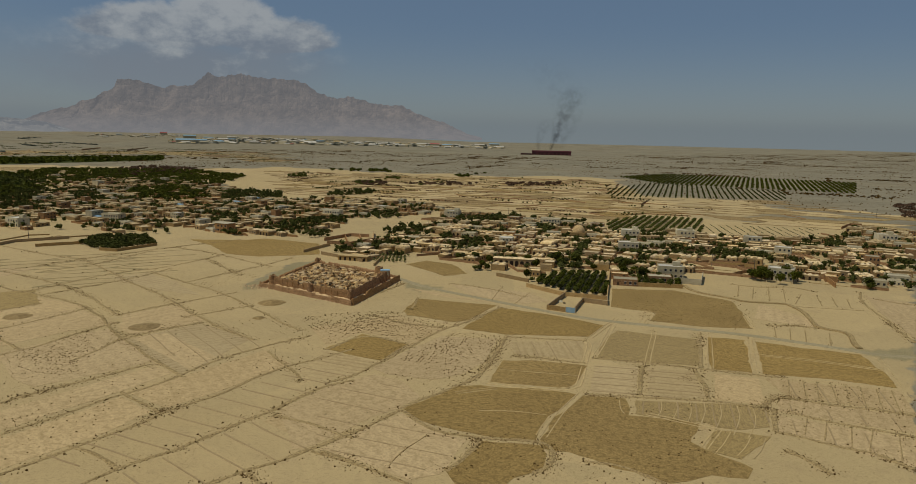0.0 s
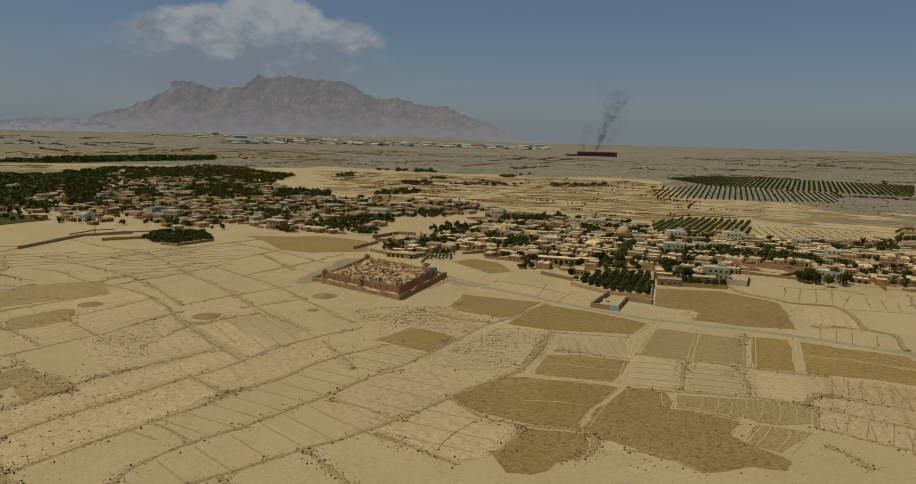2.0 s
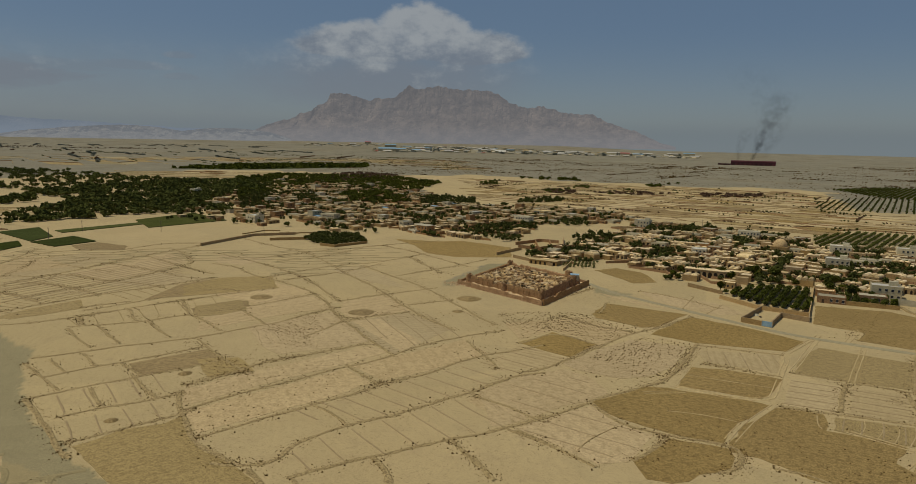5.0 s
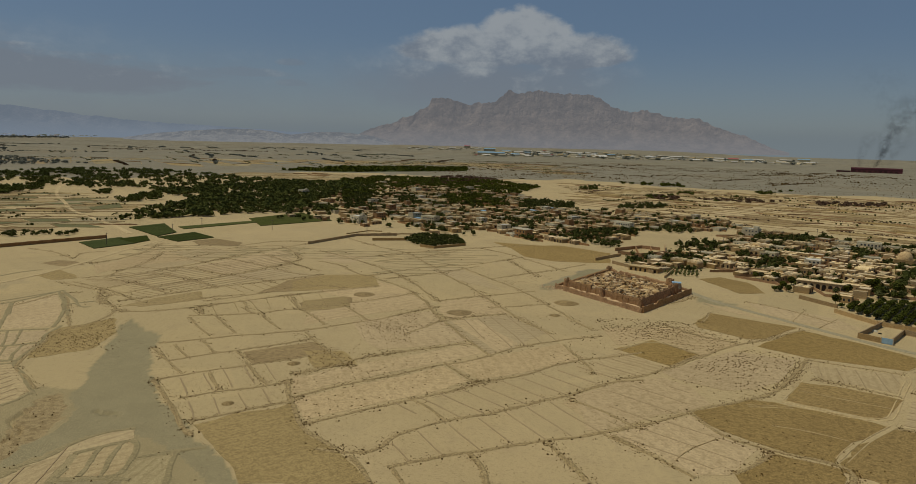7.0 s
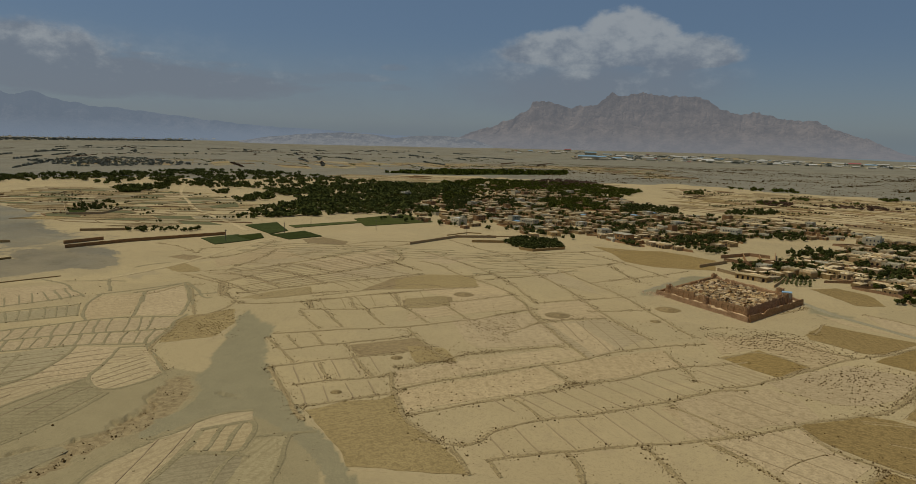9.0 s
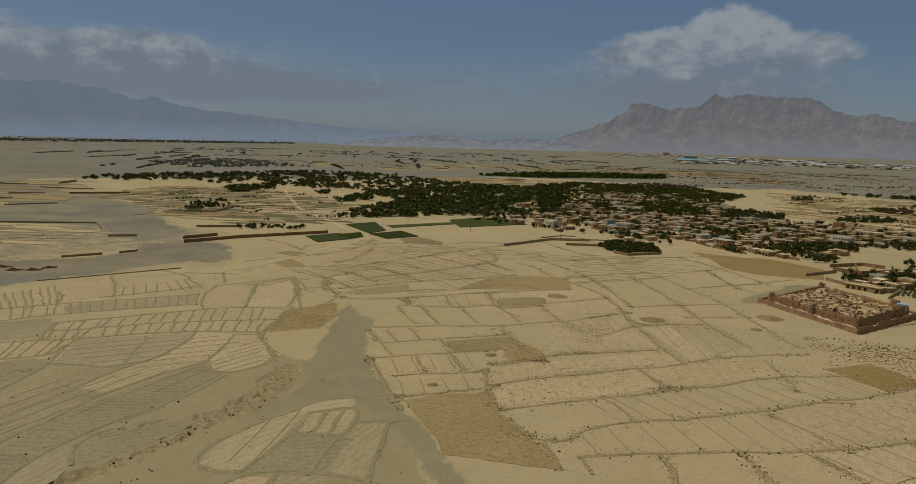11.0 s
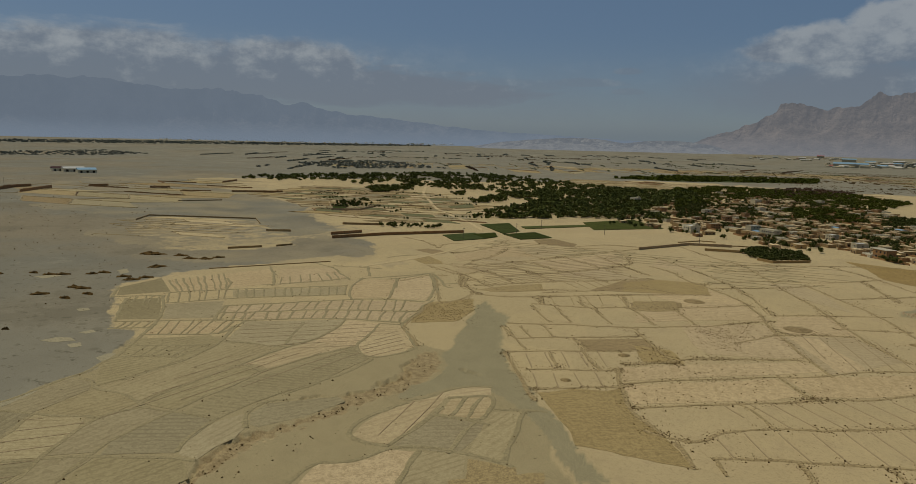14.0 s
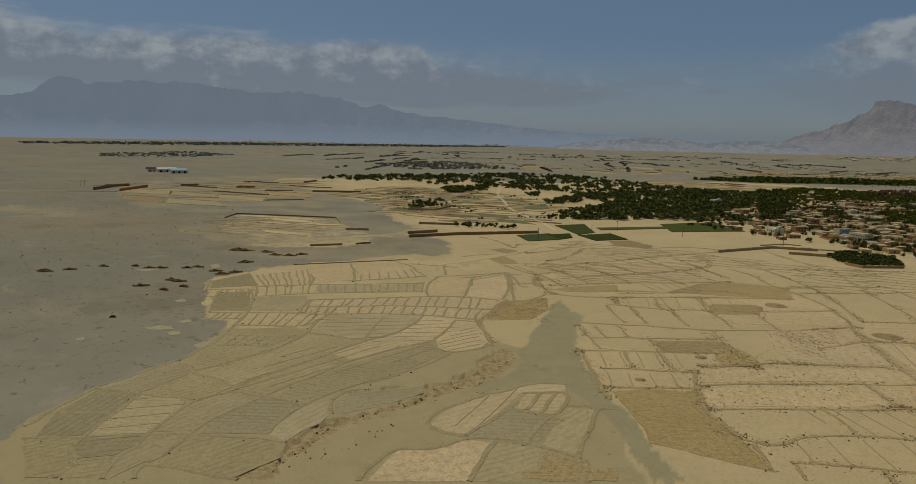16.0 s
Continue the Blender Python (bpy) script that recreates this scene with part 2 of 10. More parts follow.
TRACK = surface("gravel_track", (0.37, 0.305, 0.175), (0.33, 0.27, 0.15), (0.22, 0.18, 0.10), 0.06, 0.8)
STRAW = surface("pale_dust", (0.535, 0.4, 0.2), (0.482, 0.357, 0.171), (0.32, 0.225, 0.10), 0.03, 0.4, vary=0.06, spots=0.45, tufts=0.3)


def ground_material():
    """Grey gravel desert with tan drifts and scrub; farm soil and the dry wash where the cover says so."""
    mat = bpy.data.materials.new("ground")
    mat.use_nodes = True
    n = Nodes(mat.node_tree)
    pos = n.add("ShaderNodeTexCoord", 3)
    cover = n.node("ShaderNodeAttribute")
    cover.attribute_name = "cover"
    rgb = n.node("ShaderNodeSeparateColor", {0: cover.outputs[0]})
    soil, wash, sand, grey = rgb.outputs[0], rgb.outputs[1], rgb.outputs[2], cover.outputs["Alpha"]
    huge = n.noise(pos, 0.0035, 5.0, 0.6)
    large = n.noise(pos, 0.02, 5.0, 0.6)
    mid = n.noise(pos, 0.12, 5.0, 0.65)
    fine = n.noise(pos, 0.8, 6.0, 0.75)
    scrub = n.ramp(n.noise(pos, 0.16, 3.0, 0.75), 0.58, 0.66)
    gravel = n.mix(n.ramp(large, 0.3, 0.7), (0.222, 0.194, 0.132), (0.262, 0.228, 0.154))
    gravel = n.mix(n.m("MULTIPLY", n.ramp(huge, 0.5, 0.66), 0.3), gravel, (0.28, 0.215, 0.12))
    gravel = n.mix(n.m("MULTIPLY", n.ramp(mid, 0.62, 0.72), 0.35), gravel, (0.30, 0.255, 0.165))
    dots = n.add("ShaderNodeTexVoronoi", 0, {"Vector": pos, "Scale": 0.085})
    tuft = n.m("MULTIPLY", n.ramp(dots, 0.10, 0.24, 1.0, 0.0), n.ramp(large, 0.38, 0.55))
    gravel = n.mix(n.m("MULTIPLY", tuft, 0.35), gravel, (0.07, 0.06, 0.032))
    streak = n.add("ShaderNodeVectorMath", 0, {0: pos, 1: (0.45, 1.6, 1.0)})
    streak.node.operation = "MULTIPLY"
    belt = n.ramp(n.noise(streak, 0.014, 5.0, 0.7), 0.5, 0.68)
    gravel = n.mix(n.m("MULTIPLY", belt, 0.25), gravel, (0.125, 0.105, 0.065))
    gravel = n.mix(n.m("MULTIPLY", scrub, 0.7), gravel, (0.10, 0.085, 0.05))
    place = n.node("ShaderNodeSeparateXYZ", {0: pos}).outputs
    west = n.m("MULTIPLY", n.ramp(n.m("ADD", place[0], n.m("MULTIPLY", huge, 300.0)), -350.0, -50.0, 1.0, 0.0), n.ramp(place[1], 300.0, 1000.0, 1.0, 0.25))
    gravel = n.mix(n.m("MULTIPLY", west, 0.5), gravel, n.mix(n.ramp(huge, 0.44, 0.58), (0.168, 0.152, 0.108), (0.225, 0.172, 0.098)))
    patch = n.noise(pos, 0.007, 9.0, 0.78)
    gravel = n.mix(n.m("MULTIPLY", n.ramp(patch, 0.52, 0.60), 0.42), gravel, (0.135, 0.117, 0.075))
    gravel = n.mix(n.m("MULTIPLY", n.ramp(patch, 0.36, 0.45, 1.0, 0.0), 0.5), gravel, (0.33, 0.285, 0.19))
    ragged = n.m("ADD", soil, n.m("MULTIPLY", n.m("SUBTRACT", n.noise(pos, 0.09, 6.0, 0.7), 0.5), 1.1))
    soil = n.ramp(ragged, 0.38, 0.62)
    earth = n.mix(n.ramp(large, 0.32, 0.68), (0.515, 0.383, 0.190), (0.465, 0.342, 0.166))
    earth = n.mix(n.m("MULTIPLY", n.ramp(huge, 0.42, 0.6), 0.6), earth, (0.485, 0.363, 0.172))
    cell = n.add("ShaderNodeTexVoronoi", 1, {"Vector": pos, "Scale": 0.03})
    tone = n.node("ShaderNodeSeparateColor", {0: cell}).outputs[0]
    earth = n.mix(n.m("MULTIPLY", tone, 0.4), earth, (0.37, 0.285, 0.145))
    earth = n.mix(n.m("MULTIPLY", n.ramp(mid, 0.5, 0.75), 0.35), earth, (0.32, 0.23, 0.125))
    earth = n.mix(n.m("MULTIPLY", n.ramp(fine, 0.5, 0.7), 0.4), earth, (0.29, 0.205, 0.096))
    earth = n.mix(n.m("MULTIPLY", grey, 0.85), earth, n.mix(n.ramp(mid, 0.35, 0.7), (0.325, 0.257, 0.128), (0.29, 0.228, 0.112)))
    turned = n.add("ShaderNodeVectorRotate", 0, {"Vector": pos, "Angle": 1.15})
    across = n.m("ADD", n.node("ShaderNodeSeparateXYZ", {0: turned}).outputs[1], n.m("MULTIPLY", n.noise(pos, 0.02, 2.0), 14.0))
    rows = n.m("MULTIPLY", n.ramp(n.m("SINE", n.m("MULTIPLY", across, 2.1)), 0.2, 1.0), n.ramp(n.noise(pos, 0.035, 3.0), 0.4, 0.6))
    earth = n.mix(n.m("MULTIPLY", rows, 0.12), earth, (0.33, 0.243, 0.115))
    bed = n.mix(n.ramp(mid, 0.35, 0.65), (0.268, 0.222, 0.117), (0.298, 0.246, 0.13))
    col = n.mix(soil, gravel, earth)
    col = n.mix(n.m("MULTIPLY", n.m("MULTIPLY", sand, n.ramp(large, 0.25, 0.55)), 0.65), col, (0.335, 0.262, 0.142))
    col = n.mix(wash, col, bed)
    worn = n.node("ShaderNodeAttribute")
    worn.attribute_name = "scour"
    clod = n.mix(n.ramp(n.noise(pos, 0.5, 5.0, 0.7), 0.4, 0.6), (0.36, 0.262, 0.125), (0.23, 0.158, 0.07))
    col = n.mix(n.m("MULTIPLY", n.ramp(worn.outputs["Fac"], 0.1, 0.7), 0.85), col, clod)
    col = n.mix(n.m("MULTIPLY", n.ramp(fine, 0.54, 0.72), 0.35), col, (0.11, 0.085, 0.05))
    grain = n.noise(pos, 3.2, 4.0, 0.7)
    col = n.mix(n.m("MULTIPLY", n.ramp(grain, 0.5, 0.66), 0.4), col, (0.17, 0.125, 0.064))
    col = n.mix(n.m("MULTIPLY", n.ramp(grain, 0.34, 0.48, 1.0, 0.0), n.m("MULTIPLY", soil, 0.5)), col, (0.54, 0.41, 0.215))
    seed = n.add("ShaderNodeTexVoronoi", 0, {"Vector": pos, "Scale": 0.3})
    size = n.m("MULTIPLY", n.ramp(large, 0.42, 0.66), 0.12)
    col = n.mix(n.m("MULTIPLY", n.m("LESS_THAN", seed, size), 0.75), col, (0.125, 0.088, 0.036))
    relief = n.add("ShaderNodeBump", 0, {"Strength": 0.6, "Distance": 0.5, "Height": n.m("ADD", mid, n.m("MULTIPLY", fine, 0.5))})
    b = n.node("ShaderNodeBsdfPrincipled", {"Base Color": col, "Roughness": 0.95, "Normal": relief, "Specular IOR Level": 0.1})
    n.node("ShaderNodeOutputMaterial", {"Surface": b.outputs[0]})
    return mat


def hazed_rock_material(name, rock, alt, air, amount, scale):
    """Far rock with aerial haze put in as even emission, thicker towards the foot."""
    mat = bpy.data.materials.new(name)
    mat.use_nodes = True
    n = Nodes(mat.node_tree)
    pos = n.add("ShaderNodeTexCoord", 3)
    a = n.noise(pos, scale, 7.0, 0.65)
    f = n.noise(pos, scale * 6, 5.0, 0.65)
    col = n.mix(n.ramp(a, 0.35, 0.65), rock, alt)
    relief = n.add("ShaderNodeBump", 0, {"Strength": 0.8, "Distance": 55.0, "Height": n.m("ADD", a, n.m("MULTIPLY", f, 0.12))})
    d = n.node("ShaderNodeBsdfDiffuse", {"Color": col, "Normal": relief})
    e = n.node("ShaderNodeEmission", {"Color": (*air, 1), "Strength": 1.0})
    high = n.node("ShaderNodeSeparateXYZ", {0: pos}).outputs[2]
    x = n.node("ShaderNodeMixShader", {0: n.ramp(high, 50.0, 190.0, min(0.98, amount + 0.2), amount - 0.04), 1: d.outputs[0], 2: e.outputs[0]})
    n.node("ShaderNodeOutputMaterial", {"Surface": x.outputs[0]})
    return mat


def smoke_material():
    mat = bpy.data.materials.new("smoke")
    mat.use_nodes = True
    n = Nodes(mat.node_tree)
    pos = n.add("ShaderNodeTexCoord", 3)
    a = n.node("ShaderNodeAttribute")
    a.attribute_name = "thickness"
    curl = n.ramp(n.noise(pos, 0.035, 6.0, 0.6), 0.32, 0.68)
    f = n.m("MULTIPLY", n.m("MULTIPLY", a.outputs["Fac"], curl), 0.75)
    d = n.node("ShaderNodeBsdfDiffuse", {"Color": (0.045, 0.045, 0.05, 1)})
    t = n.node("ShaderNodeBsdfTransparent")
    x = n.node("ShaderNodeMixShader", {0: f, 1: t.outputs[0], 2: d.outputs[0]})
    n.node("ShaderNodeOutputMaterial", {"Surface": x.outputs[0]})
    return mat

# ---- building ----
from mathutils import geometry

NEAR, SPAN = 2500.0, 2200.0


def settle(x, y):
    """Where a place of the plain lies: past 2.5 km the land rises gently to the feet of the hills and draws together. Returns x, y, z and the scale there."""
    far = math.hypot(x, y)
    if far <= NEAR:
        return x, y, 0.0, 1.0
    k = (NEAR + SPAN * (1 - NEAR / far)) / far
    return x * k, y * k, 80.0 * (1 - k), k


def link_mesh(name, bm, mat, parent=None, label="", smooth=False):
    me = bpy.data.meshes.new(name)
    bm.to_mesh(me)
    bm.free()
    me.materials.append(mat)
    if smooth:
        me.polygons.foreach_set("use_smooth", [True] * len(me.polygons))
    ob = new(name, me)
    if parent:
        ob.parent = parent
    if label:
        ob["label"] = label
    return ob


def part(name, bm, mat, parent, label="", smooth=False):
    return link_mesh(name, bm, mat, parent, label, smooth)


def raw(name, verts, faces, mat):
    me = bpy.data.meshes.new(name)
    me.from_pydata(verts, [], faces)
    me.materials.append(mat)
    me.update()
    return new(name, me)


def box(bm, x0, x1, y0, y1, z0, z1, taper=0.0):
    """A block, drawn in at the top by taper."""
    t = taper
    v = [bm.verts.new(p) for p in ((x0, y0, z0), (x1, y0, z0), (x1, y1, z0), (x0, y1, z0),
                                   (x0 + t, y0 + t, z1), (x1 - t, y0 + t, z1), (x1 - t, y1 - t, z1), (x0 + t, y1 - t, z1))]
    for f in ((3, 2, 1, 0), (4, 5, 6, 7), (0, 1, 5, 4), (1, 2, 6, 5), (2, 3, 7, 6), (3, 0, 4, 7)):
        bm.faces.new([v[i] for i in f])
    return bm


def dome(bm, cx, cy, z, r, h, n=10, rings=3, wobble=0.0):
    prev = None
    for k in range(rings):
        a = math.pi / 2 * k / rings
        ring = [bm.verts.new((cx + r * math.cos(a) * math.cos(2 * math.pi * i / n) * (1 + wobble * (random.random() - 0.5)),
                              cy + r * math.cos(a) * math.sin(2 * math.pi * i / n) * (1 + wobble * (random.random() - 0.5)),
                              z + h * math.sin(a) * (1 + wobble * (random.random() - 0.5)))) for i in range(n)]
        if prev:
            for i in range(n):
                bm.faces.new((prev[i], prev[(i + 1) % n], ring[(i + 1) % n], ring[i]))
        prev = ring
    top = bm.verts.new((cx, cy, z + h))
    for i in range(n):
        bm.faces.new((prev[i], prev[(i + 1) % n], top))
    return bm


def vault(bm, x0, x1, y0, y1, z, h, n=8):
    """A barrel roof that runs along y."""
    rows = []
    for y in (y0, y1):
        rows.append([bm.verts.new(((x0 + x1) / 2 - (x1 - x0) / 2 * math.cos(math.pi * i / n), y, z + h * math.sin(math.pi * i / n))) for i in range(n + 1)])
    for i in range(n):
        bm.faces.new((rows[0][i], rows[0][i + 1], rows[1][i + 1], rows[1][i]))
    bm.faces.new(rows[0][::-1])
    bm.faces.new(rows[1])
    return bm


def arch(bm, x, y, z, w, h, d, n=6):
    """An arched panel facing -y."""
    out = [(x - w / 2, z), (x + w / 2, z)] + [(x + w / 2 * math.cos(math.pi * i / n), z + h - w / 2 + w / 2 * math.sin(math.pi * i / n)) for i in range(n + 1)]
    a = [bm.verts.new((p, y, q)) for p, q in out]
    b = [bm.verts.new((p, y + d, q)) for p, q in out]
    bm.faces.new(a)
    bm.faces.new(b[::-1])
    for i in range(len(a)):
        j = (i + 1) % len(a)
        bm.faces.new((a[i], b[i], b[j], a[j]))
    return bm


def blank():
    return bmesh.new()


def inside(poly, x, y):
    """Which of the places x, y (arrays or numbers) lie in the outline."""
    x, y = np.asarray(x, float), np.asarray(y, float)
    hit = np.zeros(np.broadcast(x, y).shape, bool)
    for (ax, ay), (bx, by) in zip(poly, poly[1:] + poly[:1]):
        if ay == by:
            continue
        hit ^= ((ay > y) != (by > y)) & (x < (bx - ax) * (y - ay) / (by - ay) + ax)
    return hit


def along(line, step):
    """Points every step metres along a line, with the way it goes: x, y, dx, dy."""
    out = []
    for (ax, ay), (bx, by) in zip(line, line[1:]):
        d = math.hypot(bx - ax, by - ay)
        n = max(1, int(d / step))
        for i in range(n):
            f = i / n
            out.append((ax + (bx - ax) * f, ay + (by - ay) * f, (bx - ax) / d, (by - ay) / d))
    out.append((*line[-1], out[-1][2], out[-1][3]))
    return out


def smooth_line(line, times=2):
    for _ in range(times):
        if len(line) < 3:
            return line
        mid = []
        for a, b in zip(line, line[1:]):
            mid += [(a[0] * 0.75 + b[0] * 0.25, a[1] * 0.75 + b[1] * 0.25), (a[0] * 0.25 + b[0] * 0.75, a[1] * 0.25 + b[1] * 0.75)]
        line = [line[0]] + mid + [line[-1]]
    return line


def spread(line, reach):
    """Distance of places to a line, as a function of arrays."""
    def f(x, y):
        best = np.full(np.broadcast(x, y).shape, 1e9)
        for (ax, ay), (bx, by) in zip(line, line[1:]):
            dx, dy = bx - ax, by - ay
            t = np.clip(((x - ax) * dx + (y - ay) * dy) / (dx * dx + dy * dy), 0, 1)
            best = np.minimum(best, np.hypot(x - ax - t * dx, y - ay - t * dy))
        return best / reach
    return f


def ease(v):
    v = np.clip(v, 0, 1)
    return v * v * (3 - 2 * v)


def ripple(x, y, size, seed=0):
    """Cheap smooth noise on arrays, about -1 to 1."""
    out = np.zeros(np.broadcast(x, y).shape)
    g = np.random.RandomState(seed)
    for k in range(7):
        a, p, s = g.uniform(0, 6.28), g.uniform(0, 6.28), size * g.uniform(0.5, 1.8)
        out += np.sin((x * math.cos(a) + y * math.sin(a)) * 6.28 / s + p + 1.3 * np.sin((x * math.sin(a) - y * math.cos(a)) * 6.28 / (s * 1.7) + p * 2))
    return out / 4.0


# ---- ground ----
def ground(farm, holes, wash, gully, sands, greys, scours):
    """The one sheet of land, out to the horizon, with the dry wash and its gully cut into it."""
    az = list(np.arange(-0.8, 1.0, 0.005)) + list(np.arange(1.0, 1.66, 0.0028)) + list(np.arange(1.66, 1.9, 0.005)) + list(np.arange(1.9, 2 * math.pi - 0.82, 0.06))
    ds = [60.0, 110.0]
    while ds[-1] < 1500:
        ds.append(ds[-1] * (1.02 if ds[-1] < 140 else 1.0048 if ds[-1] < 260 else 1.013))
    while ds[-1] < 12000:
        ds.append(ds[-1] * 1.05)
    ds.append(13000.0)
    A, D = np.meshgrid(np.array(az), np.array(ds))
    end = 6700 + 6300 * ease((np.where(A > 3.5, A - 6.2832, A) + 0.03) / 0.3)     # the dusty air closes the view sooner over the eastern plain
    D = np.where(D > 2500, 2500 + (D - 2500) * (end - 2500) / 10500, D)
    X, Y = -np.sin(A) * D, np.cos(A) * D
    wx, wy = X + 1.4 * ripple(X, Y, 25, 3) + 0.6 * ripple(X, Y, 6, 4), Y + 1.4 * ripple(X, Y, 25, 5) + 0.6 * ripple(X, Y, 6, 6)
    stray = 0.035 * np.clip(D - 500, 0, 3000)
    wx, wy = wx + stray * ripple(X, Y, 160, 21) + 0.5 * stray * ripple(X, Y, 45, 22), wy + stray * ripple(X, Y, 160, 23)
    soil = np.zeros_like(X)
    for i in range(9):
        o = (3.0 + 0.03 * np.clip(D - 150, 0, 900)) * (0.3 + 0.3 * (i % 3))
        ox, oy = wx + o * math.cos(2.4 * i), wy + o * math.sin(2.4 * i)
        s = inside(farm, ox, oy)
        for h in holes:
            s &= ~inside(h, ox, oy)
        soil += s / 9
    soil *= 1 - 0.5 * ease((-X - 395) / 120) * ease((430 - Y + 0.25 * (X + 400)) / 160)      # thin soil over gravel at the western edge
    bed = np.zeros_like(X)
    for w in wash:
        bed = np.maximum(bed, inside(w, wx, wy))
    sand = np.zeros_like(X)
    for s in sands:
        sand = np.maximum(sand, inside(s, X + 22 * ripple(X, Y, 110, 7) + 6 * ripple(X, Y, 25, 27), Y + 22 * ripple(X, Y, 110, 8)) * np.clip(0.55 + 0.6 * ripple(X, Y, 80, 28), 0.1, 1))
    grey = np.zeros_like(X)
    for s in greys:
        grey = np.maximum(grey, inside(s, X + 5 * ripple(X, Y, 40, 12), Y + 5 * ripple(X, Y, 40, 13)))
    deep = np.zeros_like(X)
    for line, reach, depth in gully:
        q = spread(line, reach)(X + 1.8 * ripple(X, Y, 14, 9) + 1.0 * ripple(X, Y, 5, 14) + 0.4 * ripple(X, Y, 2.6, 16), Y + 1.8 * ripple(X, Y, 14, 10) + 1.0 * ripple(X, Y, 5, 15) + 0.4 * ripple(X, Y, 2.6, 17))
        cut = ease((1.2 - q) / 0.3)
        deep = np.maximum(deep, cut * depth * np.clip(0.8 + 0.45 * ripple(X, Y, 3.2, 18), 0.15, 1.4))
    scour = np.zeros_like(X)
    for i in range(5):
        ox, oy = X + 1.6 * ripple(X, Y, 9, 31) + 0.8 * math.cos(1.26 * i), Y + 1.6 * ripple(X, Y, 9, 32) + 0.8 * math.sin(1.26 * i)
        for p in scours:
            scour = scour + inside(p, ox, oy) / 5
    calm = 0.03
    Z = -deep - 0.03 * bed - scour * (0.18 + 0.22 * np.abs(ripple(X, Y, 3.5, 33)) + 0.12 * ripple(X, Y, 9, 34)) + calm * ripple(X, Y, 18, 11) * (D < 1500) * 0.5
    k = np.where(D > NEAR, (NEAR + SPAN * (1 - NEAR / np.maximum(D, NEAR))) / D, 1.0)
    verts = np.stack([X * k, Y * k, np.where(D > NEAR, 80 * (1 - k), Z - 0.05)], -1).reshape(-1, 3)
    n, rows = len(az), len(ds)
    faces = [(r * n + i, r * n + (i + 1) % n, (r + 1) * n + (i + 1) % n, (r + 1) * n + i) for r in range(rows - 1) for i in range(n)]
    faces = [f[::-1] for f in faces]
    v = [tuple(p) for p in verts] + [(0.0, 0.0, -0.1)]
    c = len(v) - 1
    faces += [(i, (i + 1) % n, c) for i in range(n)]
    ob = raw("ground", v, faces, ground_material())
    a = ob.data.attributes.new("cover", "FLOAT_COLOR", "POINT")
    col = np.concatenate([np.stack([soil, np.clip(bed, 0, 1), sand, grey], -1).reshape(-1, 4), [[0, 0, 0, 1]]])
    a.data.foreach_set("color", col.ravel())
    worn = ob.data.attributes.new("scour", "FLOAT", "POINT")
    worn.data.foreach_set("value", np.concatenate([scour.ravel(), [0.0]]))
    ob.data.polygons.foreach_set("use_smooth", [True] * len(ob.data.polygons))
    tagged(ob, "dry tan farm soil and grey gravel desert plain", "ground", kind="structure")


def field(name, outline, mat, label, lift=0.03, turn=0.0, wobble=1.0):
    """A field as a slab a little above the land, with a soft uneven edge; its rows run in the direction turn."""
    c, s = math.cos(radians(turn)), math.sin(radians(turn))
    LAID.append(1)
    lift += 0.0003 * (len(LAID) % 140)
    pts = []
    for x, y, dx, dy in along(list(outline) + [outline[0]], 3.0)[:-1]:
        j = wobble * noise.noise((x * 0.13, y * 0.13, 3.1)) + 0.6 * wobble * noise.noise((x * 0.5, y * 0.5, 7.7))
        x, y = x - dy * j, y + dx * j
        pts.append((x * c + y * s, -x * s + y * c))
    if sum(a[0] * b[1] - b[0] * a[1] for a, b in zip(pts, pts[1:] + pts[:1])) < 0:
        pts.reverse()
    n = len(pts)
    flat, _, tris, *_ = geometry.delaunay_2d_cdt([Vector(p) for p in pts], [(i, (i + 1) % n) for i in range(n)], [list(range(n))], 1, 0.01)
    verts = [(p.x, p.y, lift) for p in flat]
    faces = [tuple(t) for t in tris]
    k = len(verts)
    verts += [(x, y, lift) for x, y in pts] + [(x, y, -0.25) for x, y in pts]
    faces += [(k + n + i, k + n + (i + 1) % n, k + (i + 1) % n, k + i) for i in range(n)]
    ob = raw(name, verts, faces, mat)
    ob.matrix_basis = Matrix.Rotation(radians(turn), 4, "Z")
    return tagged(ob, label, "field", group="fields", kind="structure")


